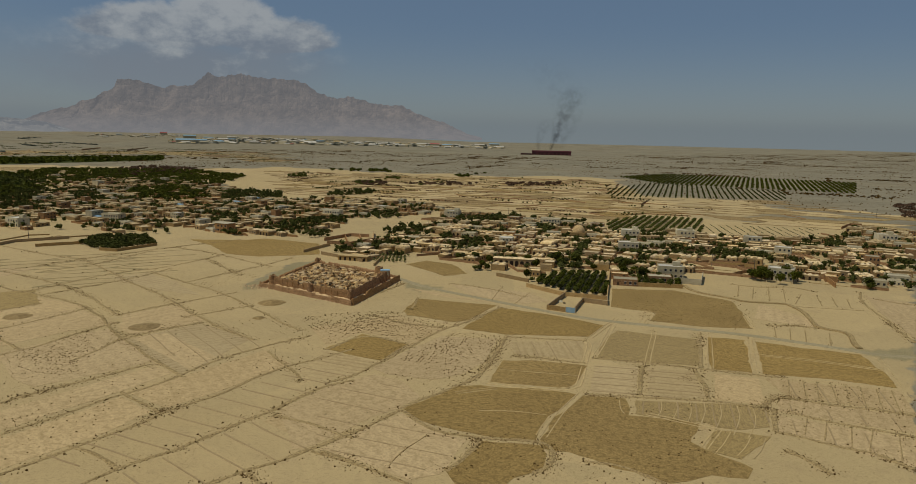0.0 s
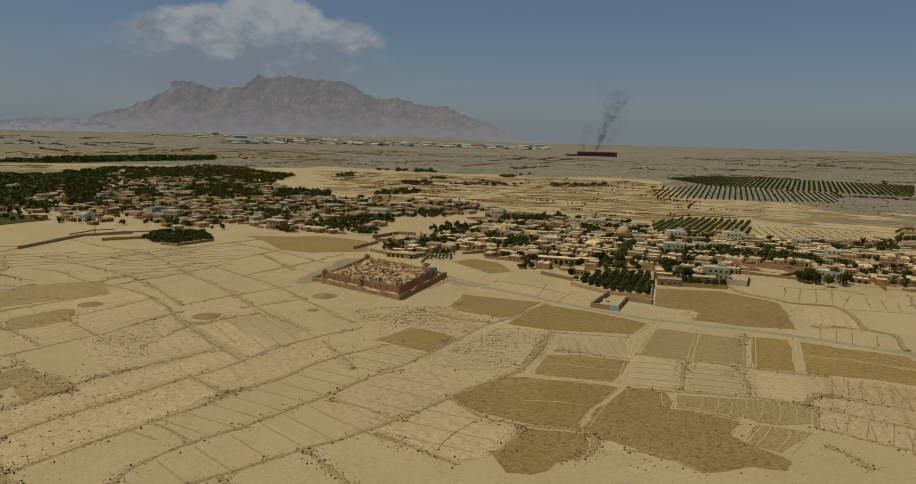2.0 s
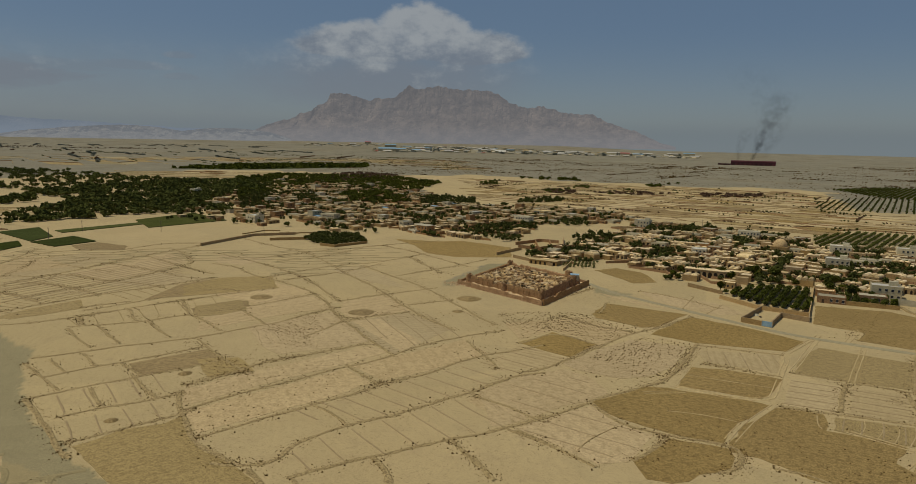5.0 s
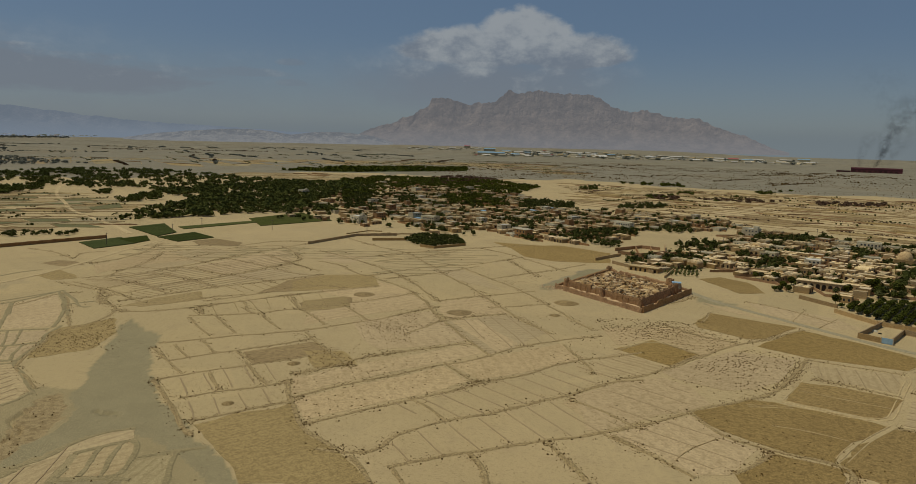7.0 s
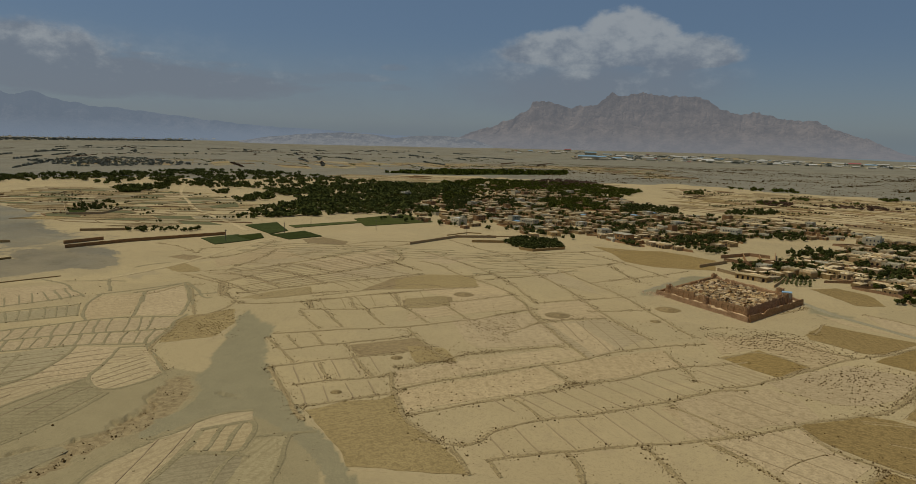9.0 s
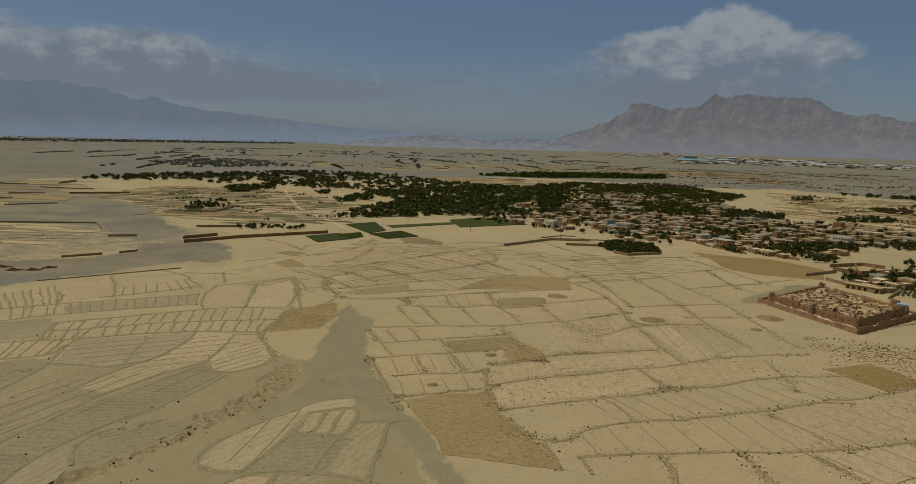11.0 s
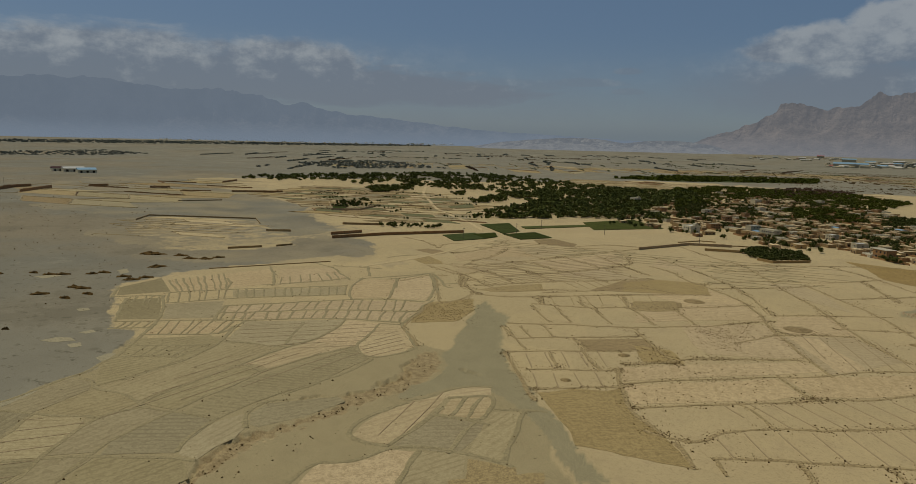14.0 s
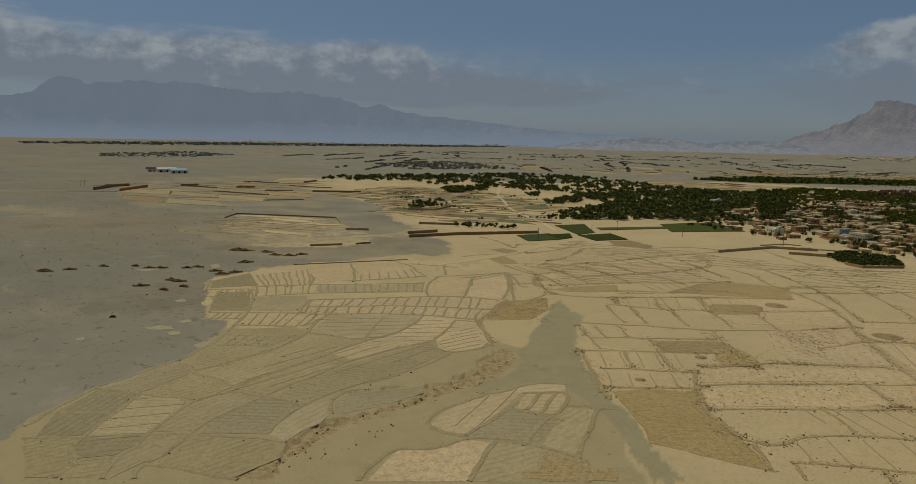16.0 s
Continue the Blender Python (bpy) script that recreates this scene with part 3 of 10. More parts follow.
def plots(outline, turn, w, h, crops, share=0.35, bank=0.35, wide=1.2, walls=0.0, seed=3, tall_h=1.9, stagger=0.5, loose=1.0, soil=None):
    """Small fields side by side, with banks or low walls between them."""
    g = random.Random(seed)
    c, s = math.cos(radians(turn)), math.sin(radians(turn))
    loc = [(x * c + y * s, -x * s + y * c) for x, y in outline]
    u0, v0 = min(p for p, _ in loc), min(q for _, q in loc)
    nu, nv = int((max(p for p, _ in loc) - u0) / w) + 1, int((max(q for _, q in loc) - v0) / h) + 1

    def node(i, j):
        u, v = u0 + i * w, v0 + j * h
        u += loose * w * 0.3 * noise.noise((i * 0.7, j * 3.1, seed)) + (w * stagger if j % 2 else 0)
        v += loose * h * 0.35 * noise.noise((i * 0.6, j * 0.9, seed + 5.0)) + h * 0.5 * noise.noise((i * 0.15, j * 0.2, seed + 9.0))
        return u * c - v * s, u * s + v * c

    verts, faces, wv, wf = [], [], [], []
    for i in range(nu):
        for j in range(nv):
            q = [node(i, j), node(i + 1, j), node(i + 1, j + 1), node(i, j + 1)]
            mx, my = sum(p[0] for p in q) / 4, sum(p[1] for p in q) / 4
            if not inside(outline, mx, my):
                continue
            if g.random() < share:
                mat, label = g.choice(crops)
                field("field", [(mx + (x - mx) * 0.95, my + (y - my) * 0.95) for x, y in q], mat, label, 0.06, turn + g.choice((0, 90)), 0.6)
            for a, b in ((q[0], q[1]), (q[0], q[3])):
                if g.random() < 0.86:
                    tall = g.random() < walls
                    line = [(x + 0.6 * noise.noise((x * 0.1, y * 0.1, 1.0)), y + 0.6 * noise.noise((x * 0.1, y * 0.1, 2.0)), dx, dy) for x, y, dx, dy in along([a, b], 5.0)]
                    ridge(line, 0.7 if tall else wide, tall_h if tall else bank, wv if tall else verts, wf if tall else faces)
                    for x, y, dx, dy in line:
                        if g.random() < 0.3 * loose:
                            SHRUBS.append((x + g.gauss(0, 0.7), y + g.gauss(0, 0.7), g.uniform(0.2, 0.6), 0.1))
    if verts:
        tagged(raw("field_banks", verts, faces, soil or BUND), "low earth banks round small dry fields", "banks", kind="stuff")
    if wv:
        tagged(raw("field_walls", wv, wf, BRICK), "low brown mud walls between plots and yards", "walls", kind="stuff")


SHRUBS, LAID = [], []
FURROW_V, FURROW_F = [], []


def ridge(line, width, height, verts, faces, base=0.0):
    """A low rounded ridge of earth along a line of (x, y, dx, dy)."""
    start = len(verts)
    for i, (x, y, dx, dy) in enumerate(line):
        w = width * (0.7 + 0.5 * abs(noise.noise((x * 0.2, y * 0.2, 1.0))) + 0.45 * noise.noise((x * 0.9, y * 0.9, 2.0))) / 2
        h = height * (0.7 + 0.6 * abs(noise.noise((x * 0.35, y * 0.35, 5.0))))
        ox, oy = 0.35 * width * noise.noise((x * 0.09, y * 0.09, 9.0)), 0.35 * width * noise.noise((x * 0.09, y * 0.09, 4.0))
        for s, z in ((-1.0, -0.15), (-0.45, h), (0.45, h * 0.9), (1.0, -0.15)):
            verts.append((x + ox - dy * w * s, y + oy + dx * w * s, base + z))
        if i:
            a, b = start + 4 * (i - 1), start + 4 * i
            for k in range(3):
                faces.append((a + k, b + k, b + k + 1, a + k + 1))


def furrows(outline, turn, step, base=0.0, width=0.9, height=0.16, verts=None, faces=None, chance=1.0):
    """Fine ridges across a field, step metres apart, in the direction turn (degrees from +x)."""
    c, s = math.cos(radians(turn)), math.sin(radians(turn))
    loc = [(x * c + y * s, -x * s + y * c) for x, y in outline]
    v = min(q for _, q in loc) + step * 0.5
    while v < max(q for _, q in loc):
        cuts = sorted(ax + (bx - ax) * (v - ay) / (by - ay) for (ax, ay), (bx, by) in zip(loc, loc[1:] + loc[:1]) if (ay > v) != (by > v))
        for a, b in zip(cuts[::2], cuts[1::2]):
            if b - a > 4 and random.random() < chance:
                a, b = a + 0.6, b - 0.6
                n = max(2, int((b - a) / 5))
                pts = []
                for i in range(n + 1):
                    u = a + (b - a) * i / n
                    q = v + 0.5 * noise.noise((u * 0.05, v * 0.3, 2.0))
                    pts.append((u * c - q * s, u * s + q * c, c, s))
                ridge(pts, width, height, FURROW_V if verts is None else verts, FURROW_F if faces is None else faces, base)
        v += step * random.uniform(0.88, 1.12)


def bund(line, kind="bund", width=1.5, height=0.45, shrubs=0.12, mat=None):
    """An earth bank between fields, with dry scrub on it."""
    line = smooth_line(line)
    verts, faces = [], []
    pts = along(line, 2.0)
    if kind == "wide":
        for o in (-0.5, 0.5):
            ridge([(x - dy * width * o, y + dx * width * o, dx, dy) for x, y, dx, dy in pts], width * 0.45, height, verts, faces)
    else:
        ridge(pts, width, height, verts, faces)
    ob = raw("bund", verts, faces, mat or BUND)
    tagged(ob, "low eroded earth bank between dry fields", "bund", group="field banks", kind="structure")
    for x, y, dx, dy in pts:
        dense = shrubs * (0.25 + 2.6 * max(0.0, noise.noise((x * 0.035, y * 0.035, 12.0)) + 0.2 + 0.5 * noise.noise((x * 0.15, y * 0.15, 14.0))))
        for _ in range(30):
            if random.random() < dense:
                o = random.gauss(0, width * 0.6)
                SHRUBS.append((x - dy * o + random.uniform(-1, 1), y + dx * o + random.uniform(-1, 1), random.uniform(0.1, 0.22) * random.choice((1, 1, 1, 1, 1, 1, 1, 1.6)), 0.05))


def scatter_shrubs(outline, each, lo=0.1, hi=0.3):
    """Loose scrub over an area, one for each so many square metres."""
    for x, y in fill(outline, each):
        if noise.noise((x * 0.04, y * 0.04, 21.0)) > random.uniform(-0.5, 0.4):
            SHRUBS.append((x, y, random.uniform(lo, hi), 0.0))


def far_scrub(outline, count, lo, hi, g):
    """Big desert bushes on the plain, too many to count, in clumps."""
    xs, ys = [p[0] for p in outline], [p[1] for p in outline]
    verts, faces = [], []
    tries = 0
    while count > 0 and tries < 400000:
        tries += 1
        x, y = g.uniform(min(xs), max(xs)), g.uniform(min(ys), max(ys))
        if noise.noise((x * 0.004, y * 0.004, 31.0)) + 0.5 * noise.noise((x * 0.02, y * 0.02, 33.0)) < g.uniform(-0.45, 0.35) or not inside(outline, x, y):
            continue
        count -= 1
        px, py, pz, k = settle(x, y)
        r = g.uniform(lo, hi) * k
        n = len(verts)
        for i in range(5):
            q = r * g.uniform(0.6, 1.3)
            verts.append((px + q * math.cos(1.257 * i), py + q * math.sin(1.257 * i), pz - 0.2))
        for i in range(3):
            q = r * g.uniform(0.3, 0.7)
            verts.append((px + q * math.cos(2.09 * i), py + q * math.sin(2.09 * i), pz + r * g.uniform(0.7, 1.2)))
        faces += [(n, n + 1, n + 5), (n + 1, n + 2, n + 6, n + 5), (n + 2, n + 3, n + 6), (n + 3, n + 4, n + 7, n + 6), (n + 4, n, n + 5, n + 7), (n + 5, n + 6, n + 7)]
    tagged(raw("desert_bushes", verts, faces, SHRUB), "dark low bushes dotted over the gravel plain", "bushes", kind="stuff")


def plant_shrubs():
    """All the loose scrub as uneven tufts of a few blades each."""
    verts, faces = [], []
    for x, y, r, z in SHRUBS:
        a = len(verts)
        n = 5 if r > 0.24 else 4
        for i in range(n):
            t = 6.283 * i / n + random.random()
            q = r * random.uniform(0.6, 1.4)
            verts.append((x + q * math.cos(t), y + q * math.sin(t), z - 0.1))
        if n == 4:
            verts.append((x + random.uniform(-0.4, 0.4) * r, y + random.uniform(-0.4, 0.4) * r, z + r * random.uniform(0.6, 1.1)))
            faces += [(a + i, a + (i + 1) % 4, a + 4) for i in range(4)]
            continue
        for i in range(n):
            t = 6.283 * i / n + random.random()
            q = r * random.uniform(0.4, 0.9)
            verts.append((x + q * math.cos(t), y + q * math.sin(t), z + r * random.uniform(0.4, 0.9)))
        verts.append((x, y, z + r * 0.8))
        for i in range(n):
            j = (i + 1) % n
            faces += [(a + i, a + j, a + n + j, a + n + i), (a + n + i, a + n + j, a + 2 * n)]
    tagged(raw("dry_shrubs", verts, faces, SHRUB), "dark dry desert scrub scattered over fields and banks", "shrubs", kind="stuff")


# ---- plants ----
def leafy(verts, faces, x, y, z, rx, rz, count, leaf):
    """A crown of many small leaf clumps in a few lobes round x, y, z."""
    lobes = [(x + rx * 0.45 * math.cos(k * 1.9 + x), y + rx * 0.45 * math.sin(k * 1.9 + x), z + rz * random.uniform(-0.35, 0.45), random.uniform(0.5, 0.75)) for k in range(5)]
    lobes.append((x, y, z + rz * 0.15, 0.85))
    for _ in range(count):
        lx, ly, lz, q = random.choice(lobes)
        a, b = random.uniform(0, 6.283), math.asin(random.uniform(-0.8, 1))
        s = random.uniform(0.75, 1.05) * q
        px, py, pz = lx + rx * s * math.cos(a) * math.cos(b), ly + rx * s * math.sin(a) * math.cos(b), lz + rz * s * math.sin(b)
        t = leaf * random.uniform(0.6, 1.3)
        u = Vector((random.gauss(0, 1), random.gauss(0, 1), random.gauss(0, 0.6))).normalized()
        w = u.cross(Vector((random.gauss(0, 1), random.gauss(0, 1), random.gauss(0, 1)))).normalized()
        n = len(verts)
        p = Vector((px, py, pz))
        verts += [tuple(p - u * t), tuple(p - w * t * 0.7), tuple(p + u * t), tuple(p + w * t * 0.7)]
        faces.append((n, n + 1, n + 2, n + 3))
    # the shaded heart of the crown
    n = len(verts)
    for k in range(4):
        e = (-0.7, -0.1, 0.45, 0.75)[k]
        rr = rx * 0.62 * math.sqrt(max(0.05, 1 - e * e))
        verts += [(x + rr * math.cos(6.283 * i / 7) * random.uniform(0.7, 1.2), y + rr * math.sin(6.283 * i / 7) * random.uniform(0.7, 1.2), z + rz * 0.75 * e) for i in range(7)]
    for k in range(3):
        for i in range(7):
            j = (i + 1) % 7
            faces.append((n + 7 * k + i, n + 7 * k + j, n + 7 * k + 7 + j, n + 7 * k + 7 + i))
    faces.append(tuple(n + 21 + i for i in range(7)))


def tree_kind(height, rx, rz, mat, label, count=260, leaf=0.5):
    root = new("tree")
    bm = blank()
    trunk_h = max(0.8, height - 2 * rz) + rz * 0.5
    for k in range(4):
        a = 1.57 * k + 0.4
        base, tip = Vector((0, 0, trunk_h * 0.55)), Vector((rx * 0.5 * math.cos(a), rx * 0.5 * math.sin(a), height - rz * 0.8))
        if k == 0:
            base, tip = Vector((0, 0, -0.2)), Vector((0.05, 0.05, height - rz * 0.8))
        w0, w1 = (0.16, 0.06) if k == 0 else (0.08, 0.03)
        lo = [bm.verts.new(base + Vector((w0 * math.cos(1.047 * i), w0 * math.sin(1.047 * i), 0))) for i in range(6)]
        hi = [bm.verts.new(tip + Vector((w1 * math.cos(1.047 * i), w1 * math.sin(1.047 * i), 0))) for i in range(6)]
        for i in range(6):
            bm.faces.new((lo[i], lo[(i + 1) % 6], hi[(i + 1) % 6], hi[i]))
    part("trunk", bm, BARK, root)
    verts, faces = [], []
    leafy(verts, faces, 0, 0, height - rz, rx, rz, count, leaf)
    crown = raw("crown", verts, faces, mat)
    crown.parent = root
    tagged(root, label, "tree")
    return root


def wood(name, places, mat, label, count=60, leaf=0.9):
    """Trees too many to count, in one mesh: x, y, radius, height."""
    verts, faces = [], []
    for x, y, r, h in places:
        px, py, pz, k = settle(x, y)
        leafy(verts, faces, px, py, pz + h * k * 0.55, r * k, h * k * 0.5, count, leaf * k * r / 3.0)
    tagged(raw(name, verts, faces, mat), label, "trees", kind="stuff")


def fill(outline, each, jitter=1.0):
    """Random places in an outline, about one for each so many square metres."""
    xs, ys = [p[0] for p in outline], [p[1] for p in outline]
    n = int((max(xs) - min(xs)) * (max(ys) - min(ys)) / each)
    spots = [(random.uniform(min(xs), max(xs)), random.uniform(min(ys), max(ys))) for _ in range(n)]
    if not spots:
        return []
    kept = inside(outline, np.array([p[0] for p in spots]), np.array([p[1] for p in spots]))
    return [p for p, k in zip(spots, kept) if k]


def rows_in(outline, turn, gap, step):
    """Planting places in rows over an outline."""
    c, s = math.cos(radians(turn)), math.sin(radians(turn))
    loc = [(x * c + y * s, -x * s + y * c) for x, y in outline]
    out = []
    v = min(q for _, q in loc) + gap * 0.5
    while v < max(q for _, q in loc):
        u = min(p for p, _ in loc) + step * 0.5
        while u < max(p for p, _ in loc):
            x, y = u * c - v * s + random.gauss(0, 0.25), u * s + v * c + random.gauss(0, 0.25)
            if inside(outline, x, y):
                out.append((x, y))
            u += step
        v += gap
    return out


def join_copies(name, pairs, label, category):
    """Many far copies of things as one mesh: (thing, pose) pairs."""
    verts, faces, mats, index = [], [], [], []
    cache = {}
    for ob, m in pairs:
        for o in ob.children_recursive:
            if o.name not in cache:
                me = o.data
                co = np.empty(len(me.vertices) * 3)
                me.vertices.foreach_get("co", co)
                own = o.matrix_basis
                co = co.reshape(-1, 3) @ np.array(own.to_3x3()).T + np.array(own.translation)
                cache[o.name] = (co, [tuple(p.vertices) for p in me.polygons], me.materials[0])
            co, fs, mat = cache[o.name]
            if mat not in mats:
                mats.append(mat)
            k, base = mats.index(mat), len(verts)
            verts.extend(map(tuple, co @ np.array(m.to_3x3()).T + np.array(m.translation)))
            faces.extend(tuple(base + i for i in f) for f in fs)
            index.extend([k] * len(fs))
    ob = raw(name, verts, faces, mats[0])
    for mat in mats[1:]:
        ob.data.materials.append(mat)
    ob.data.polygons.foreach_set("material_index", index)
    tagged(ob, label, category, kind="stuff")


def place_all(pairs, most, name, label, category):
    """The nearest copies as things of their own, the rest as one."""
    pairs.sort(key=lambda p: p[1].translation.length)
    used = set()
    for ob, m in pairs[:most]:
        if ob.name in used:
            copy_thing(ob, m)
        else:
            used.add(ob.name)
            FIRST.append((ob, m))
    if pairs[most:] and label:
        join_copies(name, pairs[most:], label, category)
    for ob, m in FIRST:
        ob.matrix_basis = m
    FIRST.clear()
    for ob in {p[0] for p in pairs if p[0].name not in used}:
        SPARE.append(ob)


FIRST, SPARE = [], []


# ---- walls and houses ----
def wall(line, height=2.2, thick=0.5, mat=None, label="mud garden wall with an uneven worn top", name="garden_wall"):
    verts, faces = [], []
    pts = along(line, 3.0)
    for i, (x, y, dx, dy) in enumerate(pts):
        if 0 < i < len(pts) - 1:
            px, py = pts[i - 1][2], pts[i - 1][3]
            mx, my = (dx + px) / 2, (dy + py) / 2
            q = max(0.4, math.hypot(mx, my))
            dx, dy = mx / q / q, my / q / q
        h = height * (1 + 0.10 * noise.noise((x * 0.3, y * 0.3, 2.0)))
        t = thick / 2
        verts += [(x - dy * t, y + dx * t, -0.3), (x - dy * t * 0.8, y + dx * t * 0.8, h), (x + dy * t * 0.8, y - dx * t * 0.8, h), (x + dy * t, y - dx * t, -0.3)]
        if i:
            a, b = 4 * (i - 1), 4 * i
            faces += [(a, a + 1, b + 1, b), (a + 1, a + 2, b + 2, b + 1), (a + 2, a + 3, b + 3, b + 2)]
    m = 4 * (len(pts) - 1)
    faces += [(3, 2, 1, 0), (m, m + 1, m + 2, m + 3)]
    tagged(raw(name, verts, faces, mat or MUD), label, "wall", group="garden walls")


def shell(w, d, h, parapet=0.35):
    """Outer walls with a parapet that stands above the roof, thick enough to show its top."""
    bm, t = blank(), 0.35
    box(bm, -w / 2, w / 2, -d / 2, -d / 2 + t, -0.3, h + parapet)
    box(bm, -w / 2, w / 2, d / 2 - t, d / 2, -0.3, h + parapet)
    box(bm, -w / 2, -w / 2 + t, -d / 2 + t, d / 2 - t, -0.3, h + parapet)
    box(bm, w / 2 - t, w / 2, -d / 2 + t, d / 2 - t, -0.3, h + parapet)
    return bm


def slab(w, d, z, t=0.25):
    return box(blank(), -w / 2 + 0.36, w / 2 - 0.36, -d / 2 + 0.36, d / 2 - 0.36, z - t, z)


def opening(root, name, x, z, y, w, h, mat, arched=False):
    bm = blank()
    if arched:
        arch(bm, x, y - 0.04, z, w, h, 0.1)
    else:
        box(bm, x - w / 2, x + w / 2, y - 0.04, y + 0.06, z, z + h)
    return part(name, bm, mat, root)


def flat_house(w, d, h, wall_mat, roof_mat, label, windows=2, storeys=1, parapet=0.35, head=False):
    root = new("house")
    part("wall", shell(w, d, h * storeys, parapet), wall_mat, root)
    part("roof", slab(w, d, h * storeys), roof_mat, root)
    opening(root, "door", -w * 0.3, 0.0, -d / 2, 1.1, 2.1, WOOD)
    for s in range(storeys):
        for i in range(windows):
            x = -w / 2 + w * (i + 1.4) / (windows + 0.9)
            if s or x > -w * 0.3 + 1.3:
                pane = opening(root, "window", x, h * s + 1.0, -d / 2, 1.2, 1.3, GLASS)
                if windows > 3:
                    part("sill", box(blank(), x - 0.75, x + 0.75, -d / 2 - 0.16, -d / 2, h * s + 0.88, h * s + 0.99), WHITE, pane, "pale stone sill")
                    part("lintel", box(blank(), x - 0.75, x + 0.75, -d / 2 - 0.1, -d / 2, h * s + 2.31, h * s + 2.45), WHITE, pane, "pale stone lintel")
    bm = blank()
    box(bm, w / 2 - 0.06, w / 2 + 0.04, -0.6, 0.6, h * (storeys - 1) + 1.0, h * (storeys - 1) + 2.2)
    part("window", bm, GLASS, root)
    if head:
        part("stair_head", box(blank(), w * 0.1, w * 0.4, d * 0.05, d * 0.38, h * storeys, h * storeys + 2.3), wall_mat, root)
    tagged(root, label, "house", group="village houses")
    return root


def domed_house(w, d, h, nx, ny, label):
    root = new("house")
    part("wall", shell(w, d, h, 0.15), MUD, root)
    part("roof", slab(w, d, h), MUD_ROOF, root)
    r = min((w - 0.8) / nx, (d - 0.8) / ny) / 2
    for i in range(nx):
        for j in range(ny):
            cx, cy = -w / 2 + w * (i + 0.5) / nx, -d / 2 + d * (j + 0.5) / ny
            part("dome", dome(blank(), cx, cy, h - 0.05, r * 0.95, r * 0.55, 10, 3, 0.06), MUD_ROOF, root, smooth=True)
    for i in range(nx):
        opening(root, "archway", -w / 2 + w * (i + 0.5) / nx, 0.0, -d / 2, 1.5, 2.3, DARK, True)
    tagged(root, label, "house", group="village houses")
    return root


def vaulted_house(w, d, h, n, label):
    root = new("house")
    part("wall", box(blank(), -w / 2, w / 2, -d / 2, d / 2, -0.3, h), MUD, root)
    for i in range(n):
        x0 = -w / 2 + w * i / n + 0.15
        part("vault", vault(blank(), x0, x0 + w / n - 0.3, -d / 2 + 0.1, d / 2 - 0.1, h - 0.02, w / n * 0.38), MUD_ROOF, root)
        opening(root, "archway", x0 + w / n / 2 - 0.15, 0.0, -d / 2, w / n * 0.55, h * 0.8, DARK, True)
    tagged(root, label, "house", group="village houses")
    return root


def yard_house(w, d, h, label):
    """Two wings round a walled yard."""
    root = new("house")
    t = 0.4
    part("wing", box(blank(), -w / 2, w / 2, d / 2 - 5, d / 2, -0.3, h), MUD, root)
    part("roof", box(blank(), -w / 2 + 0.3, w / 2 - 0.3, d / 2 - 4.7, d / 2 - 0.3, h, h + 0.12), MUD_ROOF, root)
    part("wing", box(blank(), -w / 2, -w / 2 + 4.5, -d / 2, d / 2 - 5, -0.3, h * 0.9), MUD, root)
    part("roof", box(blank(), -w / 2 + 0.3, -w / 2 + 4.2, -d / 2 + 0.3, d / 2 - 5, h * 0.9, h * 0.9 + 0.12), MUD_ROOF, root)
    bm = box(blank(), w / 2 - t, w / 2, -d / 2, d / 2 - 5, -0.3, 2.2)
    box(bm, -w / 2 + 4.5, w / 2 - t, -d / 2, -d / 2 + t, -0.3, 2.2)
    part("yard_wall", bm, MUD, root)
    part("gate", box(blank(), w * 0.1, w * 0.1 + 2.4, -d / 2 - 0.05, -d / 2 + 0.1, 0, 2.1), WOOD, root)
    for i in range(3):
        opening(root, "archway", -w / 2 + 5.5 + (w - 6.5) * (i + 0.5) / 3, 0.2, d / 2 - 5, 1.2, 2.1, DARK, True)
    tagged(root, label, "house", group="village houses")
    return root


def shed(w, d, h, roof_mat, label, far=False):
    root = new("shed")
    part("wall", box(blank(), -w / 2, w / 2, -d / 2, d / 2, -0.5, h), PLASTER, root)
    bm = blank()
    v = [bm.verts.new(p) for p in ((-w / 2 - 0.3, -d / 2 - 0.3, h), (w / 2 + 0.3, -d / 2 - 0.3, h), (w / 2 + 0.3, d / 2 + 0.3, h), (-w / 2 - 0.3, d / 2 + 0.3, h),
                                   (-w / 2 - 0.3, 0, h + d * 0.14), (w / 2 + 0.3, 0, h + d * 0.14))]
    for f in ((0, 1, 5, 4), (2, 3, 4, 5), (0, 4, 3), (1, 2, 5), (3, 2, 1, 0)):
        bm.faces.new([v[i] for i in f])
    part("roof", bm, roof_mat, root)
    for i in range(3):
        opening(root, "door", -w / 2 + w * (i + 0.5) / 3, 0, -d / 2, w * 0.12, h * 0.7, DARK)
    tagged(root, label, "shed")
    return root

